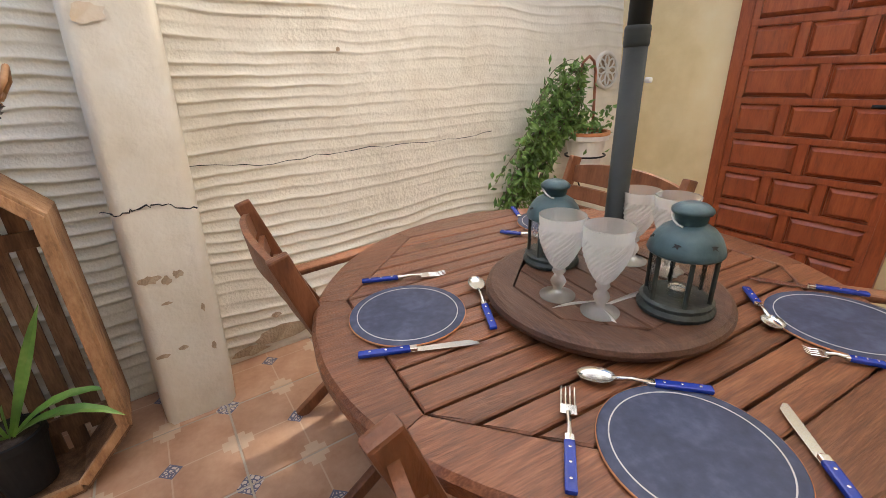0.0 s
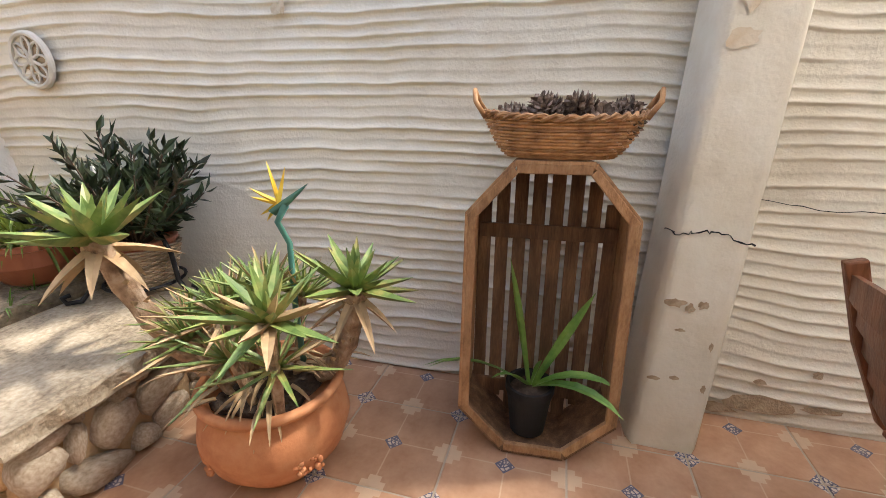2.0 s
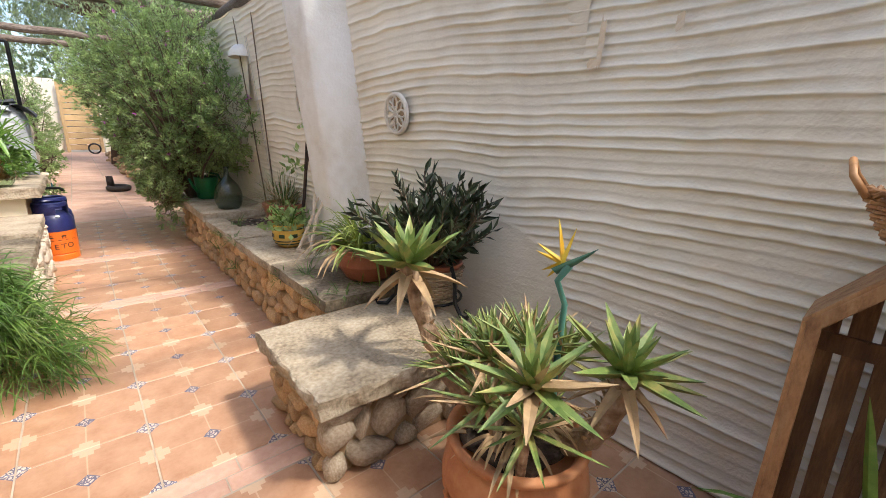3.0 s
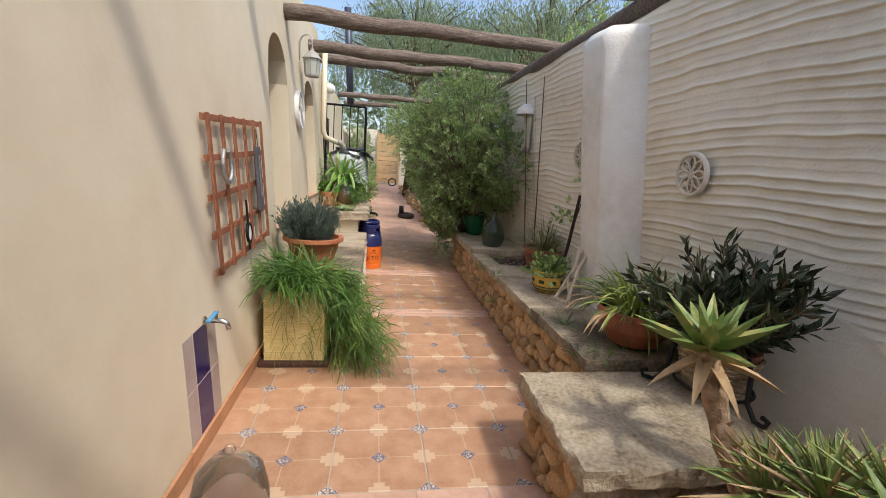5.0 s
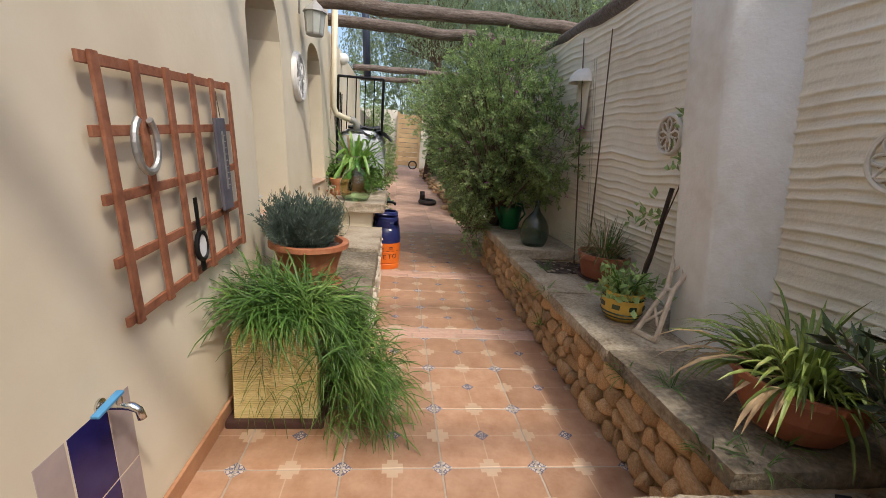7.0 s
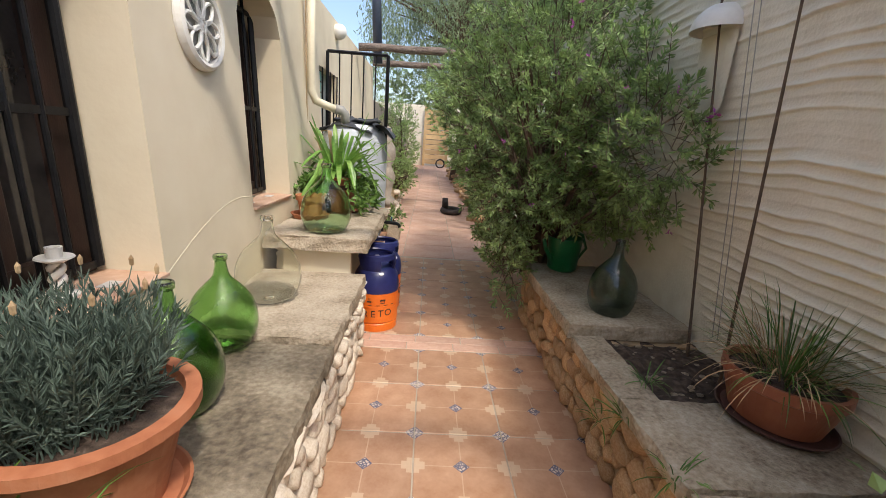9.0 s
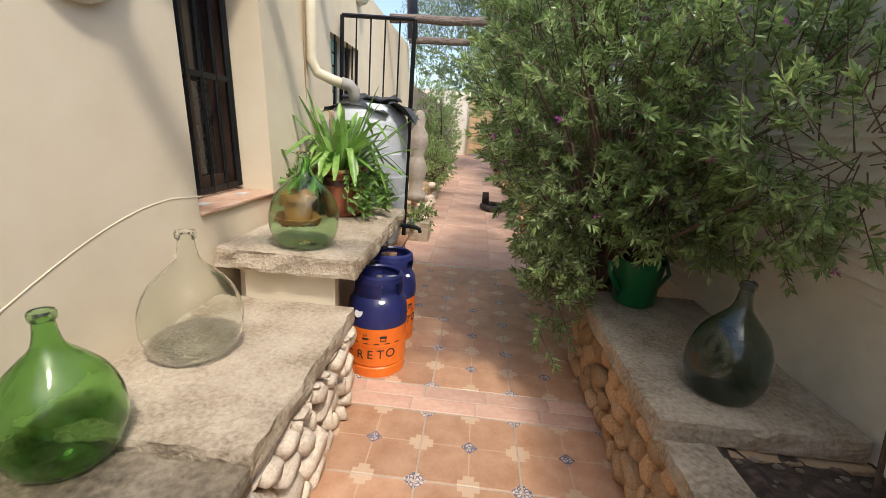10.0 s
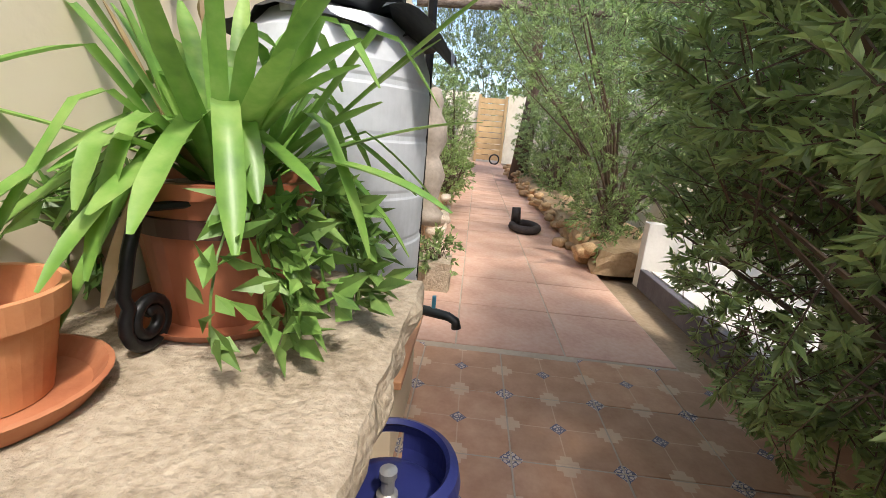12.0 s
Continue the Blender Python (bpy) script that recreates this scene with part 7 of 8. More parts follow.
grille = empty("iron_screen", pose(-1.08, 8.37, 0.06), "black iron-framed barred screen standing out from the house wall", "grille")
GW, GH = 0.65, 2.22
for i, (a, b, r) in enumerate((((0, 0, 0), (0, 0, GH), 0.02), ((GW, 0, 0), (GW, 0, GH), 0.022), ((0, 0, GH), (GW, 0, GH), 0.018), ((0, 0, 0.02), (GW, 0, 0.02), 0.018))):
    part("frame_bar", tube([a, b], r, 6), M_BLACK, grille)
for i in range(4):
    x = GW * (i + 1) / 5
    part("bar", tube([(x, 0, 0.02), (x, 0, GH)], 0.008, 6), M_BLACK, grille)

globe = empty("globe_lamp", pose(house_x(2.6) - 0.02, 9.05, 2.62), "white glass globe lamp on the far house wall", "wall lamp")
part("globe", lathe([(0, -0.09)] + [(0.09 * math.sin(t), -0.09 * math.cos(t)) for t in [0.3 * i for i in range(1, 10)]] + [(0, 0.09)], 24), M_CER, globe, smooth=True)
part("bracket", tube([(-0.09, 0, 0), (-0.02, 0, 0)], 0.03, 10), M_CER, globe)
flue = tagged(part("flue_pipe", tube([(-0.86, 11.0, 2.6), (-0.98, 11.0, 4.6)], 0.075, 12), mk("dark_blue_metal", [(0.02, 0.03, 0.05), (0.04, 0.05, 0.08)], 4, 0.4, 0.05, 40), smooth=True), "dark blue metal flue pipe rising above the far house", "pipe")
far_win = empty("window_3", pose(house_x(1.5) - 0.16, 8.575, 1.53), "barred far window with a green shutter", "window", kind="structure")
part("pane", boxes(((-0.05, 0, 0), (0.01, 0.84, 1.14))), M_GLAZE, far_win)
part("window_frame", boxes(((-0.03, -0.4, 0), (0.04, 0.06, 1.14)), ((-0.03, 0.4, 0), (0.04, 0.06, 1.14)), ((-0.03, 0, 0), (0.03, 0.05, 1.14))), M_DARKWOOD, far_win)
for i in range(10):
    part("shutter_slat", boxes(((0.02, -0.27, -0.5 + i * 0.11), (0.02, 0.22, 0.09)), bevel=0.003), M_SHUT, far_win)
for i in range(5):
    part("bar", tube([(0.09, -0.36 + 0.18 * i, -0.56), (0.09, -0.36 + 0.18 * i, 0.56)], 0.009, 6), M_BLACK, far_win)


# raised edge of an old plaster repair on the house wall
edge = []
for i in range(25):
    t = i / 24
    y = 5.13 + 0.97 * t
    z = 0.80 + 0.225 * math.sin(min(1.0, t * 1.25) * math.pi / 2) - (0.02 * max(0, t - 0.8) / 0.2)
    edge.append((house_x(z) - 0.0028, y, z))
tagged(part("plaster_edge", tube(edge, 0.0048, 6), M_HOUSE, smooth=True), "raised curved edge of an old plaster repair", "plaster edge", kind="structure")


# ---- garden-wall bench: pots and plants ----
BZ = 0.475


def bench_tuft(n, L, W, rng, el=(0.3, 1.3), droop=(0.6, 2.2), r0=0.05, z=0.0):
    items = []
    for i in range(n):
        a, e = rng.uniform(0, 6.28), rng.uniform(*el)
        r = rng.uniform(0, r0)
        items.append(((r * math.cos(a), r * math.sin(a), z), (math.cos(a) * math.cos(e), math.sin(a) * math.cos(e), math.sin(e)), L * rng.uniform(0.6, 1.1), W * rng.uniform(0.7, 1.2), rng.uniform(*droop), rng.uniform(-0.5, 0.5)))
    return items


br = random.Random(31)
lily = empty("lily_bowl", pose(1.30, 2.93, BZ) @ Matrix.Diagonal((1.15, 1.15, 1.08, 1)), "round terracotta bowl with a yellowing strap-leaved plant", "potted plant")
part("bowl", lathe([(0, 0), (0.09, 0), (0.12, 0.02), (0.165, 0.10), (0.178, 0.17), (0.188, 0.175), (0.188, 0.198), (0.172, 0.198), (0.15, 0.12), (0, 0.15)], 40), M_TERRAD, lily, smooth=False)
part("soil", lathe([(0, 0.172), (0.165, 0.165)], 24), M_SOIL, lily)
tagged(part("leaves", ribbons(bench_tuft(230, 0.32, 0.0125, br, (0.45, 1.45), (1.0, 3.0), 0.12, 0.17)), M_LILY, lily), kind="stuff")
part("yellow_leaves", ribbons(bench_tuft(22, 0.40, 0.017, br, (0.2, 0.8), (1.4, 2.4), 0.13, 0.18)), M_DRY, lily)

dark = empty("dark_leaved_plant", pose(1.43, 2.46, 0.42), "dark-leaved plant in a wicker basket on a black iron stand", "potted plant")
bm = bm_new()
for j in range(15):
    t = j / 14
    r = 0.125 + 0.045 * t
    tube([((r + 0.004 * math.cos(math.pi * (i // 2 % 2) + math.pi * j)) * math.cos(2 * math.pi * i / 56), (r + 0.004 * math.cos(math.pi * (i // 2 % 2) + math.pi * j)) * math.sin(2 * math.pi * i / 56), 0.06 + 0.17 * t) for i in range(56)], 0.0062, 5, bm, closed=True)
part("basket", bm, mk("pale_wicker", [(0.22, 0.16, 0.10), (0.38, 0.29, 0.19)], 18, 0.7, 0.2, 60, island=0.3), dark)
part("inner_pot", lathe([(0, 0.07), (0.12, 0.07), (0.155, 0.24), (0.165, 0.245), (0.165, 0.262), (0.15, 0.262), (0.145, 0.24), (0, 0.235)], 32), M_TERRAD, dark)
for k in range(3):
    a = k * 2.09 + 2.6
    c, s = math.cos(a), math.sin(a)
    part("stand_leg", tube([(0.14 * c, 0.14 * s, 0.30), (0.19 * c, 0.19 * s, 0.20), (0.20 * c, 0.20 * s, 0.07), (0.25 * c, 0.25 * s, 0.015), (0.30 * c, 0.30 * s, 0.02), (0.31 * c, 0.31 * s, 0.05), (0.28 * c, 0.28 * s, 0.055)], 0.011, 8), M_BLACK, dark, smooth=True)
part("stand_ring", tube([(0.165 * math.cos(t), 0.165 * math.sin(t), 0.055) for t in [i * math.pi / 12 for i in range(24)]], 0.008, 6, closed=True), M_BLACK, dark)
part("label_stick", boxes(((-0.10, 0.02, 0.42), (0.014, 0.014, 0.36)), bevel=0.003), M_LABEL, dark)
dr = np.random.RandomState(17)
bm = bm_new()
pos, dirs = [], []
for i in range(78):
    a, el = dr.uniform(0, 6.28), dr.uniform(0.5, 1.45)
    d = np.array([math.cos(a) * math.cos(el), math.sin(a) * math.cos(el), math.sin(el)])
    if d[0] > 0.35:
        d[0] *= 0.4
    L = dr.uniform(0.20, 0.50)
    b = np.array([0.05 * math.cos(a), 0.05 * math.sin(a), 0.24])
    tube([Vector(b), Vector(b + d * L)], [0.006, 0.003], 5, bm)
    for t in np.linspace(0.3, 1, 11):
        for q in range(2):
            side = np.cross(d, dr.normal(size=3))
            side /= np.linalg.norm(side)
            pos.append(b + d * L * t)
            dirs.append(d * (0.3 + 0.8 * t) + side * 0.8)
tagged(part("branch_tangle", bm, M_TWIG, dark), kind="stuff")
tagged(mesh_np("dark_leaves", *leaf_cloud(np.array(pos), np.array(dirs), 0.086, 0.027, dr, 0.30), M_DARKLEAF, dark), kind="stuff")

tal = empty("painted_pot", pose(1.205, 3.98, BZ - 0.01), "yellow and dark-green painted ceramic pot with a leafy green plant", "potted plant")
part("pot", lathe([(0, 0), (0.075, 0), (0.105, 0.03), (0.122, 0.085), (0.118, 0.135), (0.105, 0.155), (0.118, 0.16), (0.12, 0.178), (0.105, 0.178), (0.10, 0.15), (0, 0.14)], 40), M_TALY, tal, smooth=True)
for z, r, w in ((0.028, 0.105, 0.014), (0.052, 0.1165, 0.008), (0.140, 0.1175, 0.010)):
    part("painted_band", lathe([(r, z), (r + 0.0035, z + w / 2), (r, z + w)], 40), M_TALG, tal)
for k in range(8):
    a = k * math.pi / 4
    bm = bm_new()
    m = Matrix.Rotation(a, 4, "Z")
    add_box(bm, m @ Vector((0.1215, 0, 0.098)), (0.004, 0.045, 0.028), m, 0.0018)
    part("painted_leaf", bm, M_TALG, tal)
tr = np.random.RandomState(3)
pos = np.array([0, 0, 0.19]) + tr.normal(size=(240, 3)) * np.array([0.085, 0.085, 0.06])
pos[:, 2] = np.maximum(pos[:, 2], 0.15)
tagged(mesh_np("leaves", *leaf_cloud(pos, tr.normal(size=(240, 3)) + np.array([-0.3, 0, 0.6]), 0.062, 0.036, tr), M_SHRUBY, tal), kind="stuff")
tagged(part("grassy_leaves", ribbons(bench_tuft(26, 0.24, 0.012, br, (0.5, 1.3), (0.3, 1.2), 0.06, 0.16)), M_GRASS, tal), kind="stuff")

sap = empty("staked_sapling", pose(1.33, 4.10, BZ), "thin sapling tied to a dark leaning stake", "plant")
part("stake", tube([(0, 0, -0.03), (0.05, -0.04, 0.35), (0.09, -0.06, 0.78)], 0.014, 8), M_DARKWOOD, sap)
part("stem", tube([(0.03, 0, 0), (0.05, 0.0, 0.3), (0.10, -0.10, 0.78), (0.09, -0.16, 1.0), (0.06, -0.10, 1.2)], [0.006, 0.005, 0.004, 0.003, 0.002], 6), M_TWIG, sap)
sr = np.random.RandomState(6)
pos = np.concatenate([np.array([0.08, -0.16, 0.92]) + sr.normal(size=(34, 3)) * 0.05, np.array([0.0, 0.02, 0.60]) + sr.normal(size=(30, 3)) * 0.05, np.array([0.06, -0.1, 1.18]) + sr.normal(size=(12, 3)) * 0.035])
tagged(mesh_np("leaves", *leaf_cloud(pos, sr.normal(size=(len(pos), 3)) + np.array([0, 0, 0.2]), 0.065, 0.032, sr), M_SHRUBY, sap), kind="stuff")

cast = empty("cast_iron_leg", pose(1.215, 3.72, BZ - 0.005, 0, 26, 20) @ Matrix.Diagonal((1.25, 1.25, 1.28, 1)), "old cream cast-iron sewing-table leg leaning on the pier", "ironwork")
for a, b, r in (((0, -0.05, 0), (0, -0.015, 0.22), 0.011), ((0, 0.05, 0), (0, 0.015, 0.22), 0.011), ((0, -0.015, 0.22), (0, -0.065, 0.42), 0.011), ((0, 0.015, 0.22), (0, 0.065, 0.42), 0.011), ((0, -0.065, 0.42), (0, 0.065, 0.42), 0.012), ((0, -0.06, 0), (0, 0.06, 0), 0.012), ((0, -0.03, 0.30), (0, 0.03, 0.38), 0.007), ((0, 0.03, 0.30), (0, -0.03, 0.38), 0.007), ((0, -0.03, 0.14), (0, 0.03, 0.06), 0.007), ((0, 0.03, 0.14), (0, -0.03, 0.06), 0.007), ((0, -0.02, 0.22), (0, 0.02, 0.22), 0.010)):
    part("iron_bar", tube([a, b], r, 6), M_CAST, cast)

oval = empty("oval_grass_pot", pose(1.475, 4.80, BZ) @ Matrix.Diagonal((0.92, 0.92, 1.0, 1)), "oval brown pot of thin dry grass in a saucer", "potted plant")
part("pot", lathe([(0, 0.014), (0.155, 0.014), (0.20, 0.155), (0.208, 0.16), (0.208, 0.20), (0.192, 0.20), (0.185, 0.17), (0, 0.165)], 44, 1.15), M_TERRAD, oval)
part("saucer", lathe([(0, 0), (0.185, 0), (0.205, 0.02), (0.198, 0.022), (0.18, 0.008), (0, 0.008)], 44, 1.15), M_BROWN, oval)
part("soil", lathe([(0, 0.178), (0.19, 0.172)], 24, 1.15), M_SOIL, oval)
tagged(part("grass_tuft", ribbons(bench_tuft(150, 0.38, 0.0055, br, (0.35, 1.45), (0.5, 2.0), 0.14, 0.17)), M_GRASS, oval), kind="stuff")
tagged(part("dry_tuft", ribbons(bench_tuft(150, 0.40, 0.005, br, (0.3, 1.3), (0.6, 2.2), 0.14, 0.17)), M_DRY, oval), kind="stuff")

for i, (y0, z0, y1, z1) in enumerate(((5.42, 0.40, 5.60, 2.40), (5.16, 0.40, 5.10, 2.36))):
    ob = part("cane", tube([(float(wall_x(y0 + (y1 - y0) * t, z0 + (z1 - z0) * t)) - 0.03 - 0.10 * (1 - t), y0 + (y1 - y0) * t, z0 + (z1 - z0) * t) for t in [k / 10 for k in range(11)]], [0.0075 - 0.0003 * k + (0.0015 if k % 3 == 0 else 0) for k in range(11)], 8), M_TWIG)
    tagged(ob, "thin brown cane leaning on the garden wall", "cane", "canes by the wall")
for i, y in enumerate((5.32, 5.36)):
    ob = part("wire", tube([(float(wall_x(y, 0.55)) - 0.05, y, 0.55), (float(wall_x(y + 0.02, 2.2)) - 0.03, y + 0.02, 2.2)], 0.0022, 4), M_ZINC)
    tagged(ob, "thin training wire against the garden wall", "wire", "training wires")

can = empty("green_watering_can", pose(1.20, 6.66, 0.495), "green plastic watering can half hidden under the shrub", "watering can")
part("body", lathe([(0, 0), (0.095, 0), (0.115, 0.02), (0.135, 0.26), (0.14, 0.27), (0.13, 0.27), (0.11, 0.03), (0, 0.02)], 32), M_GREENP, can, smooth=True)
part("spout", tube([(-0.09, -0.04, 0.06), (-0.17, -0.08, 0.18), (-0.20, -0.10, 0.26)], [0.02, 0.016, 0.014], 10), M_GREENP, can, smooth=True)
part("handle", tube([(0.11, 0, 0.08), (0.19, 0.03, 0.18), (0.14, 0.02, 0.29), (0.02, 0, 0.32)], 0.012, 8), M_GREENP, can, smooth=True)

# weeds in the bench joints
weed_at = ((0.94, 2.84, 0.42), (1.02, 3.20, 0.47), (0.95, 3.42, 0.40), (0.92, 4.50, 0.43), (0.93, 4.86, 0.40), (1.10, 5.05, 0.45), (1.05, 2.78, 0.45), (0.91, 4.46, 0.20), (0.93, 5.05, 0.24), (1.20, 2.85, 0.46))
for i, p in enumerate(weed_at):
    ob = part("weed_tuft", ribbons(bench_tuft(26, 0.13, 0.006, br, (0.1, 1.3), (0.3, 2.0), 0.03, 0.0), 4), M_GRASS)
    ob.matrix_basis = pose(*p)
    tagged(ob, "small tuft of weeds growing from the bench joint", "weed", "weeds in the bench")
# gravel and litter in the bed
gr = random.Random(2)
peb = stone_meshes(3, 90, M_SLABLT)
bed = bpy.data.objects["stone_bench"]
for i in range(50):
    ob = new("pebble", gr.choice(peb))
    s = gr.uniform(0.005, 0.016)
    ob.matrix_basis = Matrix.Translation((gr.uniform(0.14, 0.66), gr.uniform(0.16, 0.80), 0.402)) @ Matrix.Diagonal((s * 1.4, s, s * 0.6, 1))
    ob.parent = bed


# ---- beyond: path borders, bushes, gate, trees ----
rim = empty("rock_border", pose(-0.62, 11.0, 0), "rough rockery of pale stones and pots along the path", "rockery")
rr = random.Random(41)
for i in range(60):
    ob = new("stone", rr.choice(RUBW))
    s = rr.uniform(0.08, 0.17)
    ob.matrix_basis = Matrix.Translation((rr.uniform(-0.28, 0.12), rr.uniform(-2.2, 6.0), rr.uniform(0.05, 0.42) * (1 if rr.random() < 0.5 else 0.3))) @ Matrix.Rotation(rr.uniform(0, 6), 4, "Z") @ Matrix.Diagonal((s, s * 0.8, s * 0.7, 1))
    ob.parent = rim
part("core", rough_box(-0.32, 0.02, -2.3, 6.2, 0.0, 0.40, 0.12, 0.05, 4, 1.0), M_MORTAR, rim)
rim2 = empty("rock_border", pose(1.08, 14.0, 0), "low stone edging along the planted side of the path", "rockery")
for i in range(90):
    ob = new("stone", rr.choice(RUB))
    s = rr.uniform(0.06, 0.13)
    ob.matrix_basis = Matrix.Translation((rr.uniform(-0.12, 0.10), rr.uniform(-3.6, 9.0), rr.uniform(0.03, 0.30))) @ Matrix.Rotation(rr.uniform(0, 6), 4, "Z") @ Matrix.Diagonal((s, s * 0.9, s * 0.7, 1))
    ob.parent = rim2
part("core", rough_box(0.0, 0.9, -3.7, 9.2, 0.0, 0.26, 0.15, 0.05, 6, 1.0), M_MORTAR, rim2)

shrub("green_bush", (1.55, 11.4, 0.25), [((0, 0, 0.7), (0.6, 1.2, 0.75)), ((-0.1, 1.3, 0.9), (0.6, 1.0, 0.9)), ((0.2, -0.6, 1.3), (0.7, 0.8, 0.8)), ((0, 0.6, 1.6), (0.8, 1.2, 0.8)), ((-0.35, -0.3, 0.3), (0.25, 0.8, 0.3)), ((-0.7, 1.6, 2.3), (0.8, 1.4, 0.5)), ((-0.62, -1.0, 1.75), (0.95, 0.85, 0.70)), ((-0.75, 0.5, 2.1), (0.95, 1.3, 0.65)), ((-0.42, -0.9, 0.45), (0.30, 0.55, 0.45)), ((0.1, -1.5, 1.5), (0.8, 0.7, 0.6))], 50000, 0.05, 0.016, M_SHRUB, "tall dense green bush beside the path", 21, 0.45, 0, 0.35, 1700, 40)
shrub("green_bush", (1.6, 15.5, 0.25), [((0, 0, 0.8), (0.6, 1.6, 0.8)), ((-0.1, 1.8, 1.2), (0.7, 1.6, 1.2)), ((0.2, 0.2, 1.9), (0.9, 1.8, 0.9)), ((0, 3.0, 1.0), (0.6, 1.4, 1.0))], 30000, 0.065, 0.022, M_SHRUB, "tall green bush further along the path", 22, 0.45, 0, 0.25, 1100, 30)
shrub("yellow_green_bush", (-0.62, 12.6, 0.35), [((0, 0, 0.35), (0.32, 0.5, 0.4)), ((0.1, 0.6, 0.3), (0.25, 0.4, 0.3))], 3600, 0.06, 0.025, M_SHRUBY, "bright yellow-green leafy bush in the rockery", 23, 0.3, 0, 0.0, 220, 8)
shrub("green_bush", (-0.75, 15.5, 0.3), [((0, 0, 0.7), (0.45, 1.4, 0.8)), ((-0.1, 1.8, 1.1), (0.5, 1.4, 1.1)), ((-0.3, -0.8, 1.4), (0.5, 0.9, 0.7))], 13000, 0.065, 0.022, M_SHRUB, "green bush on the house side of the path", 24, 0.35, 0, 0.3, 600, 14)
shrub("small_green_plant", (-0.42, 9.55, 0.22), [((0, 0, 0.08), (0.16, 0.2, 0.12))], 700, 0.045, 0.026, M_SHRUB, "small leafy plant in a stone trough", 25, 0.3, 0, 0.2, 40, 4)
tagged(part("stone_trough", rough_box(-0.56, -0.28, 9.38, 9.72, 0.0, 0.24, 0.06, 0.01, 8), M_SLABLT), "pale stone trough standing beside the path", "trough")

statue = tagged(part("statue", lathe([(0, 0), (0.15, 0), (0.16, 0.10), (0.09, 0.16), (0.11, 0.30), (0.15, 0.45), (0.10, 0.58), (0.08, 0.62), (0.14, 0.76), (0.13, 0.9), (0.07, 1.0), (0.085, 1.10), (0.05, 1.2), (0, 1.22)], 20), M_STATUE, smooth=True), "weathered grey cast-stone statue on the rockery", "statue")
statue.matrix_basis = pose(-0.58, 10.2, 0.38)

tyre = empty("old_boots", pose(0.60, 12.1, 0.005), "pair of old dark rubber boots lying by the path", "boots")
part("sole", tube([(0.17 * math.cos(t), 0.26 * math.sin(t), 0.06) for t in [i * math.pi / 10 for i in range(20)]], 0.055, 10, closed=True), M_TYRE, tyre, smooth=True)
part("leg", tube([(-0.12, 0.10, 0.10), (-0.13, 0.12, 0.30)], [0.07, 0.06], 12), M_TYRE, tyre, smooth=True)

# sunlit side terrace beyond the shrub
terrace = empty("terrace", pose(1.41, 9.1, 0), "low white paved side terrace with a dark stone kerb", "terrace", kind="structure")
part("kerb", boxes(((0.03, 0, 0.09), (0.06, 1.9, 0.18)), bevel=0.01), M_DARKSTEP, terrace)
part("paving", boxes(((1.6, 0.3, 0.085), (3.0, 2.5, 0.17))), M_POOL, terrace)
part("end_wall", boxes(((0.3, 1.0, 0.30), (0.6, 0.12, 0.6)), bevel=0.01), M_POOL, terrace)
tagged(part("wall_east_far", boxes(((3.2, 10.5, 1.1), (0.2, 4.4, 2.2)), ((2.55, 18.0, 1.1), (0.2, 12.0, 2.2))), M_WHITE), "far garden boundary wall beyond the terrace", "wall", kind="structure")

# timber gate at the end of the path
gate = empty("timber_gate", pose(0.42, 29.0, 0), "pale timber board gate at the end of the path", "gate")
for i in range(11):
    part("board", boxes(((0, 0.0, 0.25 + i * 0.28), (1.25, 0.05, 0.25)), bevel=0.01), M_TIMBER, gate)
for x in (-0.66, 0.66):
    part("post", boxes(((x, -0.03, 1.65), (0.14, 0.14, 3.3)), bevel=0.01), M_TIMBER, gate)
# Made-up hoop in place of an unclear low dark thing by the gate.
wheel = tagged(part("dark_hoop", tube([(0.3 * math.cos(t), 0, 0.30 + 0.30 * math.sin(t)) for t in [i * math.pi / 12 for i in range(24)]], 0.05, 8, closed=True), M_BLACK), "dark hoop standing in for a low dark thing by the gate", "hoop")
wheel.matrix_basis = pose(0.72, 27.5, 0.02) @ Matrix.Diagonal((0.75, 1, 0.75, 1))
tagged(part("wall_north", boxes(((-2.6, 29.3, 1.7), (4.6, 0.3, 3.4)), ((4.0, 29.3, 1.7), (5.6, 0.3, 3.4))), M_WHITE), "pale boundary wall at the end of the garden", "wall", kind="structure")
tagged(part("ledge_wall_far", boxes(((-1.35, 21.0, 1.1), (0.3, 16.5, 2.2))), M_STATUE), "grey side wall along the far path", "wall", kind="structure")


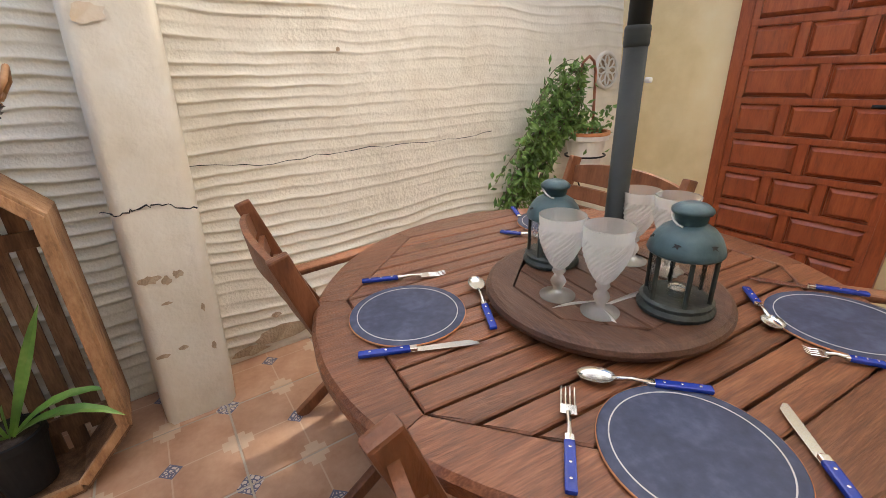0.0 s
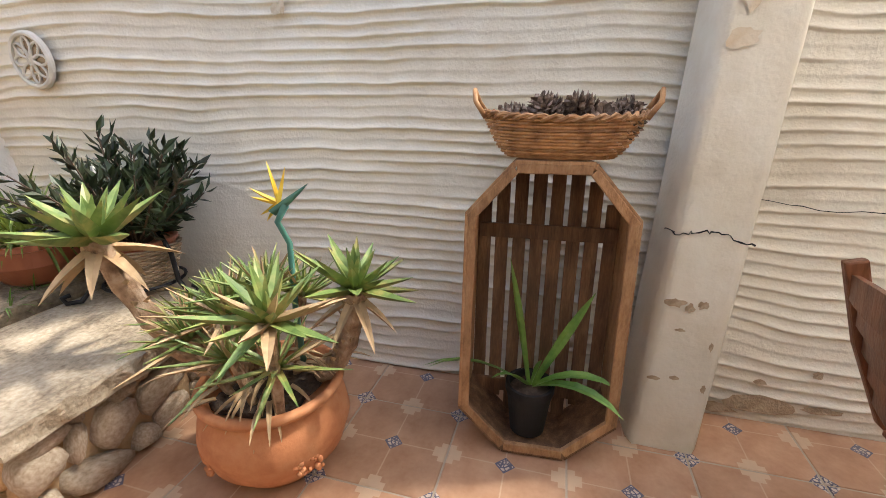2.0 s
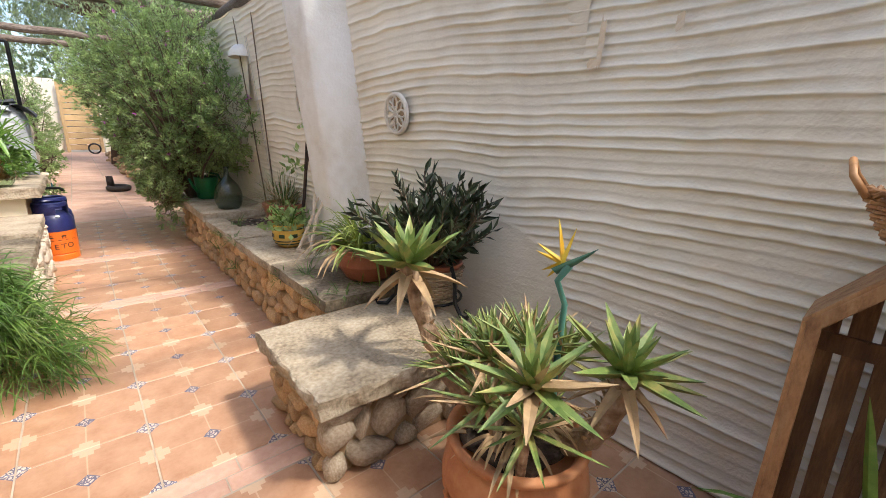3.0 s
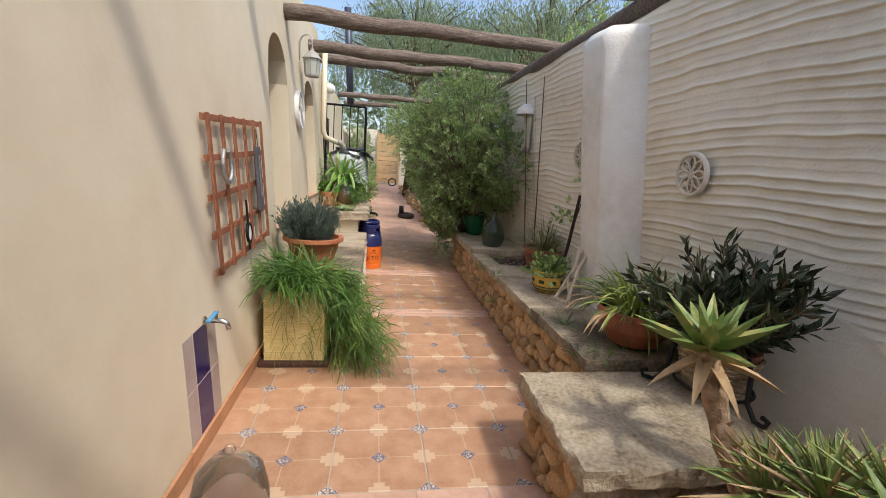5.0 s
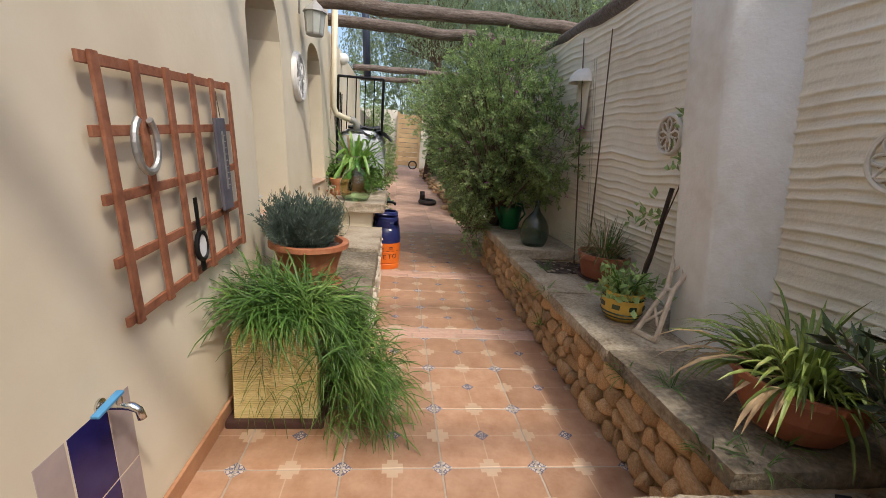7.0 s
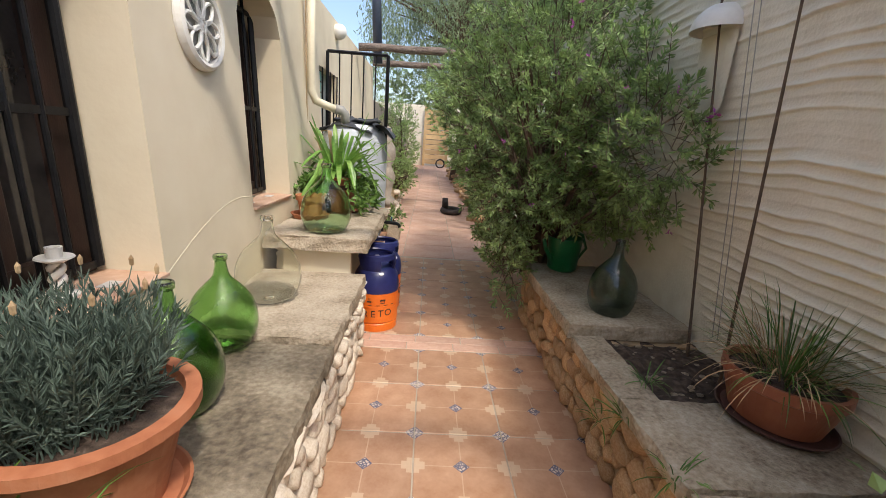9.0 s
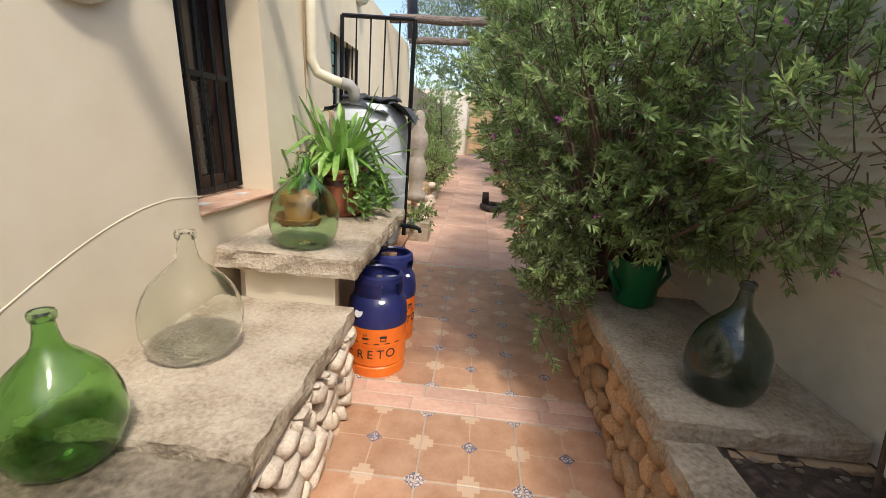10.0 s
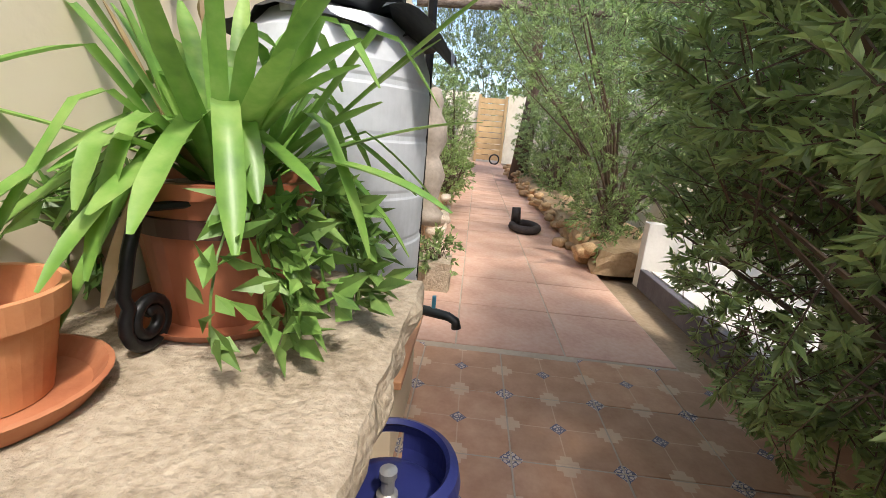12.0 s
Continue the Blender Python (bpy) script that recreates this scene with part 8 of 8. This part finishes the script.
def weeping_tree(x, y, h, r, seed, n=260):
    rng = np.random.RandomState(seed)
    e = empty("weeping_tree", pose(x, y, 0), "tall feathery weeping tree with hanging grey-green foliage behind the garden", "tree", "trees behind the garden")
    bm = tube([(0, 0, 0), (0.2, 0.1, h * 0.3), (0, 0, h * 0.6)], [0.30, 0.22, 0.12], 10)
    part("trunk", bm, M_TWIG, e, smooth=True)
    limbs = bm_new()
    pos, dirs = [], []
    for i in range(n):
        a, rad = rng.uniform(0, 6.28), r * math.sqrt(rng.uniform(0.02, 1))
        z0 = h * (0.62 + 0.38 * math.sqrt(max(0, 1 - (rad / r) ** 2)) * rng.uniform(0.6, 1.05))
        top = np.array([rad * math.cos(a), rad * math.sin(a), z0])
        if i % 8 == 0:
            tube([(0, 0, h * 0.55), Vector(top * np.array([0.5, 0.5, 0.92])), Vector(top)], [0.09, 0.05, 0.015], 5, limbs)
        L = rng.uniform(0.12, 0.42) * h
        k = 110
        t = rng.uniform(0, 1, k)[:, None]
        sway = rng.normal(size=3) * 0.25
        p = top + np.array([0, 0, -1]) * L * t + sway * t * t + rng.normal(size=(k, 3)) * (0.13 + 0.10 * (1 - t))
        pos.append(p)
        dirs.append(np.array([0, 0, -1.0]) + rng.normal(size=(k, 3)) * 0.6)
    tagged(part("limb_tangle", limbs, M_TWIG, e), kind="stuff")
    tagged(mesh_np("crown", *leaf_cloud(np.concatenate(pos), np.concatenate(dirs), 0.16, 0.035, rng), M_TREE, e), kind="stuff")


weeping_tree(1.2, 20.0, 8.6, 3.6, 51, 330)
weeping_tree(5.2, 15.5, 7.6, 3.0, 52, 260)
weeping_tree(4.6, 24.0, 9.0, 3.6, 53, 200)
shrub("green_bush", (3.2, 7.2, 0.0), [((0, 0, 2.9), (0.8, 1.4, 0.9)), ((0.3, -1.2, 2.6), (0.8, 1.0, 0.8)), ((0, 1.6, 3.0), (0.8, 1.2, 0.9))], 9000, 0.07, 0.03, M_SHRUBY, "light green bush growing behind the garden wall", 33, 0.3, 0, 0.5, 420, 14)
shrub("green_tree_crown", (0.3, 31.5, 0.0), [((0.0, 0, 4.4), (3.0, 1.2, 1.6)), ((-1.6, 0.5, 5.6), (2.4, 1.2, 1.6)), ((1.8, 0.5, 5.4), (2.6, 1.2, 1.8)), ((0, 0, 2.8), (2.4, 1.0, 1.2))], 16000, 0.17, 0.07, M_TREE, "leafy green tree crown rising behind the timber gate", 41, 0.2, 0, 0.2, 420, 16)


# ---- floor tiles, last ----
def tile_material():
    """Terracotta tile with cream stepped patches and small blue motifs, in the tile's own coordinates."""
    m = bpy.data.materials.new("patterned_floor_tile")
    m.use_nodes = True
    nt = m.node_tree
    N, L = nt.nodes, nt.links.new
    b = N["Principled BSDF"]
    tc = N.new("ShaderNodeTexCoord")
    sp = N.new("ShaderNodeSeparateXYZ")
    L(tc.outputs["Object"], sp.inputs[0])

    def op(kind, a, c=None, clamp=False):
        n = N.new("ShaderNodeMath")
        n.operation, n.use_clamp = kind, clamp
        for i, q in enumerate((a, c)):
            if q is None:
                continue
            if isinstance(q, (int, float)):
                n.inputs[i].default_value = q
            else:
                L(q, n.inputs[i])
        return n.outputs[0]

    H = 0.2165
    u, v = op("ABSOLUTE", sp.outputs[0]), op("ABSOLUTE", sp.outputs[1])
    cu, cv = op("SUBTRACT", H, u), op("SUBTRACT", H, v)
    s = op("ADD", u, v)
    cs = op("ADD", cu, cv)
    centre = op("LESS_THAN", s, 0.038)
    crim = op("LESS_THAN", op("ABSOLUTE", op("SUBTRACT", s, 0.035)), 0.003)
    corner = op("LESS_THAN", cs, 0.043)
    line = op("LESS_THAN", op("MINIMUM", u, v), 0.0028)

    def plus(a, c):
        p1 = op("MULTIPLY", op("LESS_THAN", a, 0.050), op("LESS_THAN", c, 0.024))
        p2 = op("MULTIPLY", op("LESS_THAN", a, 0.026), op("LESS_THAN", c, 0.046))
        return op("MAXIMUM", p1, p2)

    cream = op("MAXIMUM", plus(cu, v), plus(cv, u))
    cream = op("MAXIMUM", cream, op("MULTIPLY", line, 0.75))
    vor = N.new("ShaderNodeTexVoronoi")
    vor.inputs["Scale"].default_value = 62
    vor.feature = "DISTANCE_TO_EDGE"
    L(tc.outputs["Object"], vor.inputs["Vector"])
    scroll = op("LESS_THAN", vor.outputs["Distance"], 0.13)
    n1, n2 = N.new("ShaderNodeTexNoise"), N.new("ShaderNodeTexNoise")
    n1.inputs["Scale"].default_value, n2.inputs["Scale"].default_value = 9, 55
    info = N.new("ShaderNodeObjectInfo")
    off = N.new("ShaderNodeVectorMath")
    off.operation = "ADD"
    L(tc.outputs["Object"], off.inputs[0])
    L(info.outputs["Location"], off.inputs[1])
    for n in (n1, n2):
        n.inputs["Detail"].default_value = 5
        L(off.outputs[0], n.inputs["Vector"])
    ramp = N.new("ShaderNodeValToRGB")
    e = ramp.color_ramp.elements
    e[0].position, e[0].color = 0.3, (0.36, 0.185, 0.10, 1)
    e[1].position, e[1].color = 0.72, (0.52, 0.32, 0.20, 1)
    mixn = op("ADD", op("MULTIPLY", n1.outputs["Fac"], 0.75), op("MULTIPLY", n2.outputs["Fac"], 0.25))
    L(mixn, ramp.inputs[0])
    hsv = N.new("ShaderNodeHueSaturation")
    mr = N.new("ShaderNodeMapRange")
    mr.inputs["To Min"].default_value, mr.inputs["To Max"].default_value = 0.86, 1.12
    L(info.outputs["Random"], mr.inputs["Value"])
    L(mr.outputs[0], hsv.inputs["Value"])
    L(ramp.outputs[0], hsv.inputs["Color"])
    out = hsv.outputs[0]
    ink = op("MAXIMUM", op("MULTIPLY", centre, scroll), op("MAXIMUM", crim, op("MULTIPLY", corner, scroll)))
    white = op("MAXIMUM", centre, corner)
    for fac, col in ((op("MULTIPLY", cream, 0.62), (0.60, 0.46, 0.32)), (white, (0.54, 0.46, 0.40)), (op("MULTIPLY", ink, 0.88), (0.055, 0.06, 0.13))):
        mx = N.new("ShaderNodeMix")
        mx.data_type = "RGBA"
        L(fac, mx.inputs["Factor"])
        L(out, mx.inputs["A"])
        mx.inputs["B"].default_value = (*col, 1)
        out = mx.outputs["Result"]
    L(out, b.inputs["Base Color"])
    rr = N.new("ShaderNodeMapRange")
    rr.inputs["To Min"].default_value, rr.inputs["To Max"].default_value = 0.35, 0.62
    L(n1.outputs["Fac"], rr.inputs["Value"])
    L(rr.outputs[0], b.inputs["Roughness"])
    bp = N.new("ShaderNodeBump")
    bp.inputs["Strength"].default_value, bp.inputs["Distance"].default_value = 0.18, 0.004
    L(n2.outputs["Fac"], bp.inputs["Height"])
    L(bp.outputs[0], b.inputs["Normal"])
    return m


M_TILE = tile_material()
TILE = 0.44


def tile_mesh(w, d, mat):
    bm = bm_new()
    h = 0.009
    top = [(-w / 2 + 0.003, -d / 2 + 0.003), (w / 2 - 0.003, -d / 2 + 0.003), (w / 2 - 0.003, d / 2 - 0.003), (-w / 2 + 0.003, d / 2 - 0.003)]
    a = [bm.verts.new((x, y, 0)) for x, y in top]
    b = [bm.verts.new((math.copysign(w / 2, x), math.copysign(d / 2, y), -0.003)) for x, y in top]
    c = [bm.verts.new((math.copysign(w / 2, x), math.copysign(d / 2, y), -h)) for x, y in top]
    bm.faces.new(a)
    for p, q in ((a, b), (b, c)):
        for i in range(4):
            bm.faces.new((p[i], q[i], q[(i + 1) % 4], p[(i + 1) % 4]))
    bmesh.ops.recalc_face_normals(bm, faces=bm.faces)
    me = bpy.data.meshes.new("tile")
    bm.to_mesh(me)
    bm.free()
    me.materials.append(mat)
    return me


floor_ob = bpy.data.objects["floor"]
TM = tile_mesh(TILE - 0.007, TILE - 0.007, M_TILE)
trng = random.Random(77)


def lay_tiles(x_line, y_line, i0, i1, j0, j1, turn=0.0):
    """Tiles whose joints cross at (x_line, y_line)."""
    for i in range(i0, i1):
        for j in range(j0, j1):
            ob = new("tile", TM)
            p = Matrix.Rotation(turn, 3, "Z") @ Vector(((i + 0.5) * TILE, (j + 0.5) * TILE, 0))
            ob.matrix_basis = Matrix.Translation((x_line + p.x, y_line + p.y, trng.uniform(-0.0012, 0.0008))) @ Matrix.Rotation(turn + trng.choice((0, math.pi / 2, math.pi, -math.pi / 2)) + trng.uniform(-0.004, 0.004), 4, "Z")
            ob.parent = floor_ob


def lay_band(y0, y1, x0, x1, n):
    w = (x1 - x0) / n
    me = tile_mesh(w - 0.006, (y1 - y0) / 2 - 0.006, M_PINKPAVE)
    for i in range(n):
        for k in (0.25, 0.75):
            ob = new("tile", me)
            ob.matrix_basis = Matrix.Translation((x0 + (i + 0.5) * w + (0.06 if k > 0.5 else 0), y0 + (y1 - y0) * k, 0))
            ob.parent = floor_ob


lay_tiles(1.02, 0.476, -5, 2, -7, 4)
lay_band(2.24, 2.42, -1.0, 1.9, 9)
lay_tiles(0.09, 2.86, -3, 2, -1, 4)
lay_tiles(0.09, 4.795, -3, 2, 0, 3)
lay_tiles(0.09, 6.34, -3, 4, 0, 5)
lay_band(4.625, 4.79, -1.0, 1.0, 6)
lay_band(6.12, 6.335, -1.0, 1.0, 6)
far_me = tile_mesh(0.64, 0.64, M_PINKPAVE)
for i in range(3):
    for j in range(32):
        ob = new("paving", far_me)
        ob.matrix_basis = pose(-0.50 + 0.65 * i, 8.88 + 0.65 * j, 0.005)
        ob.parent = floor_ob
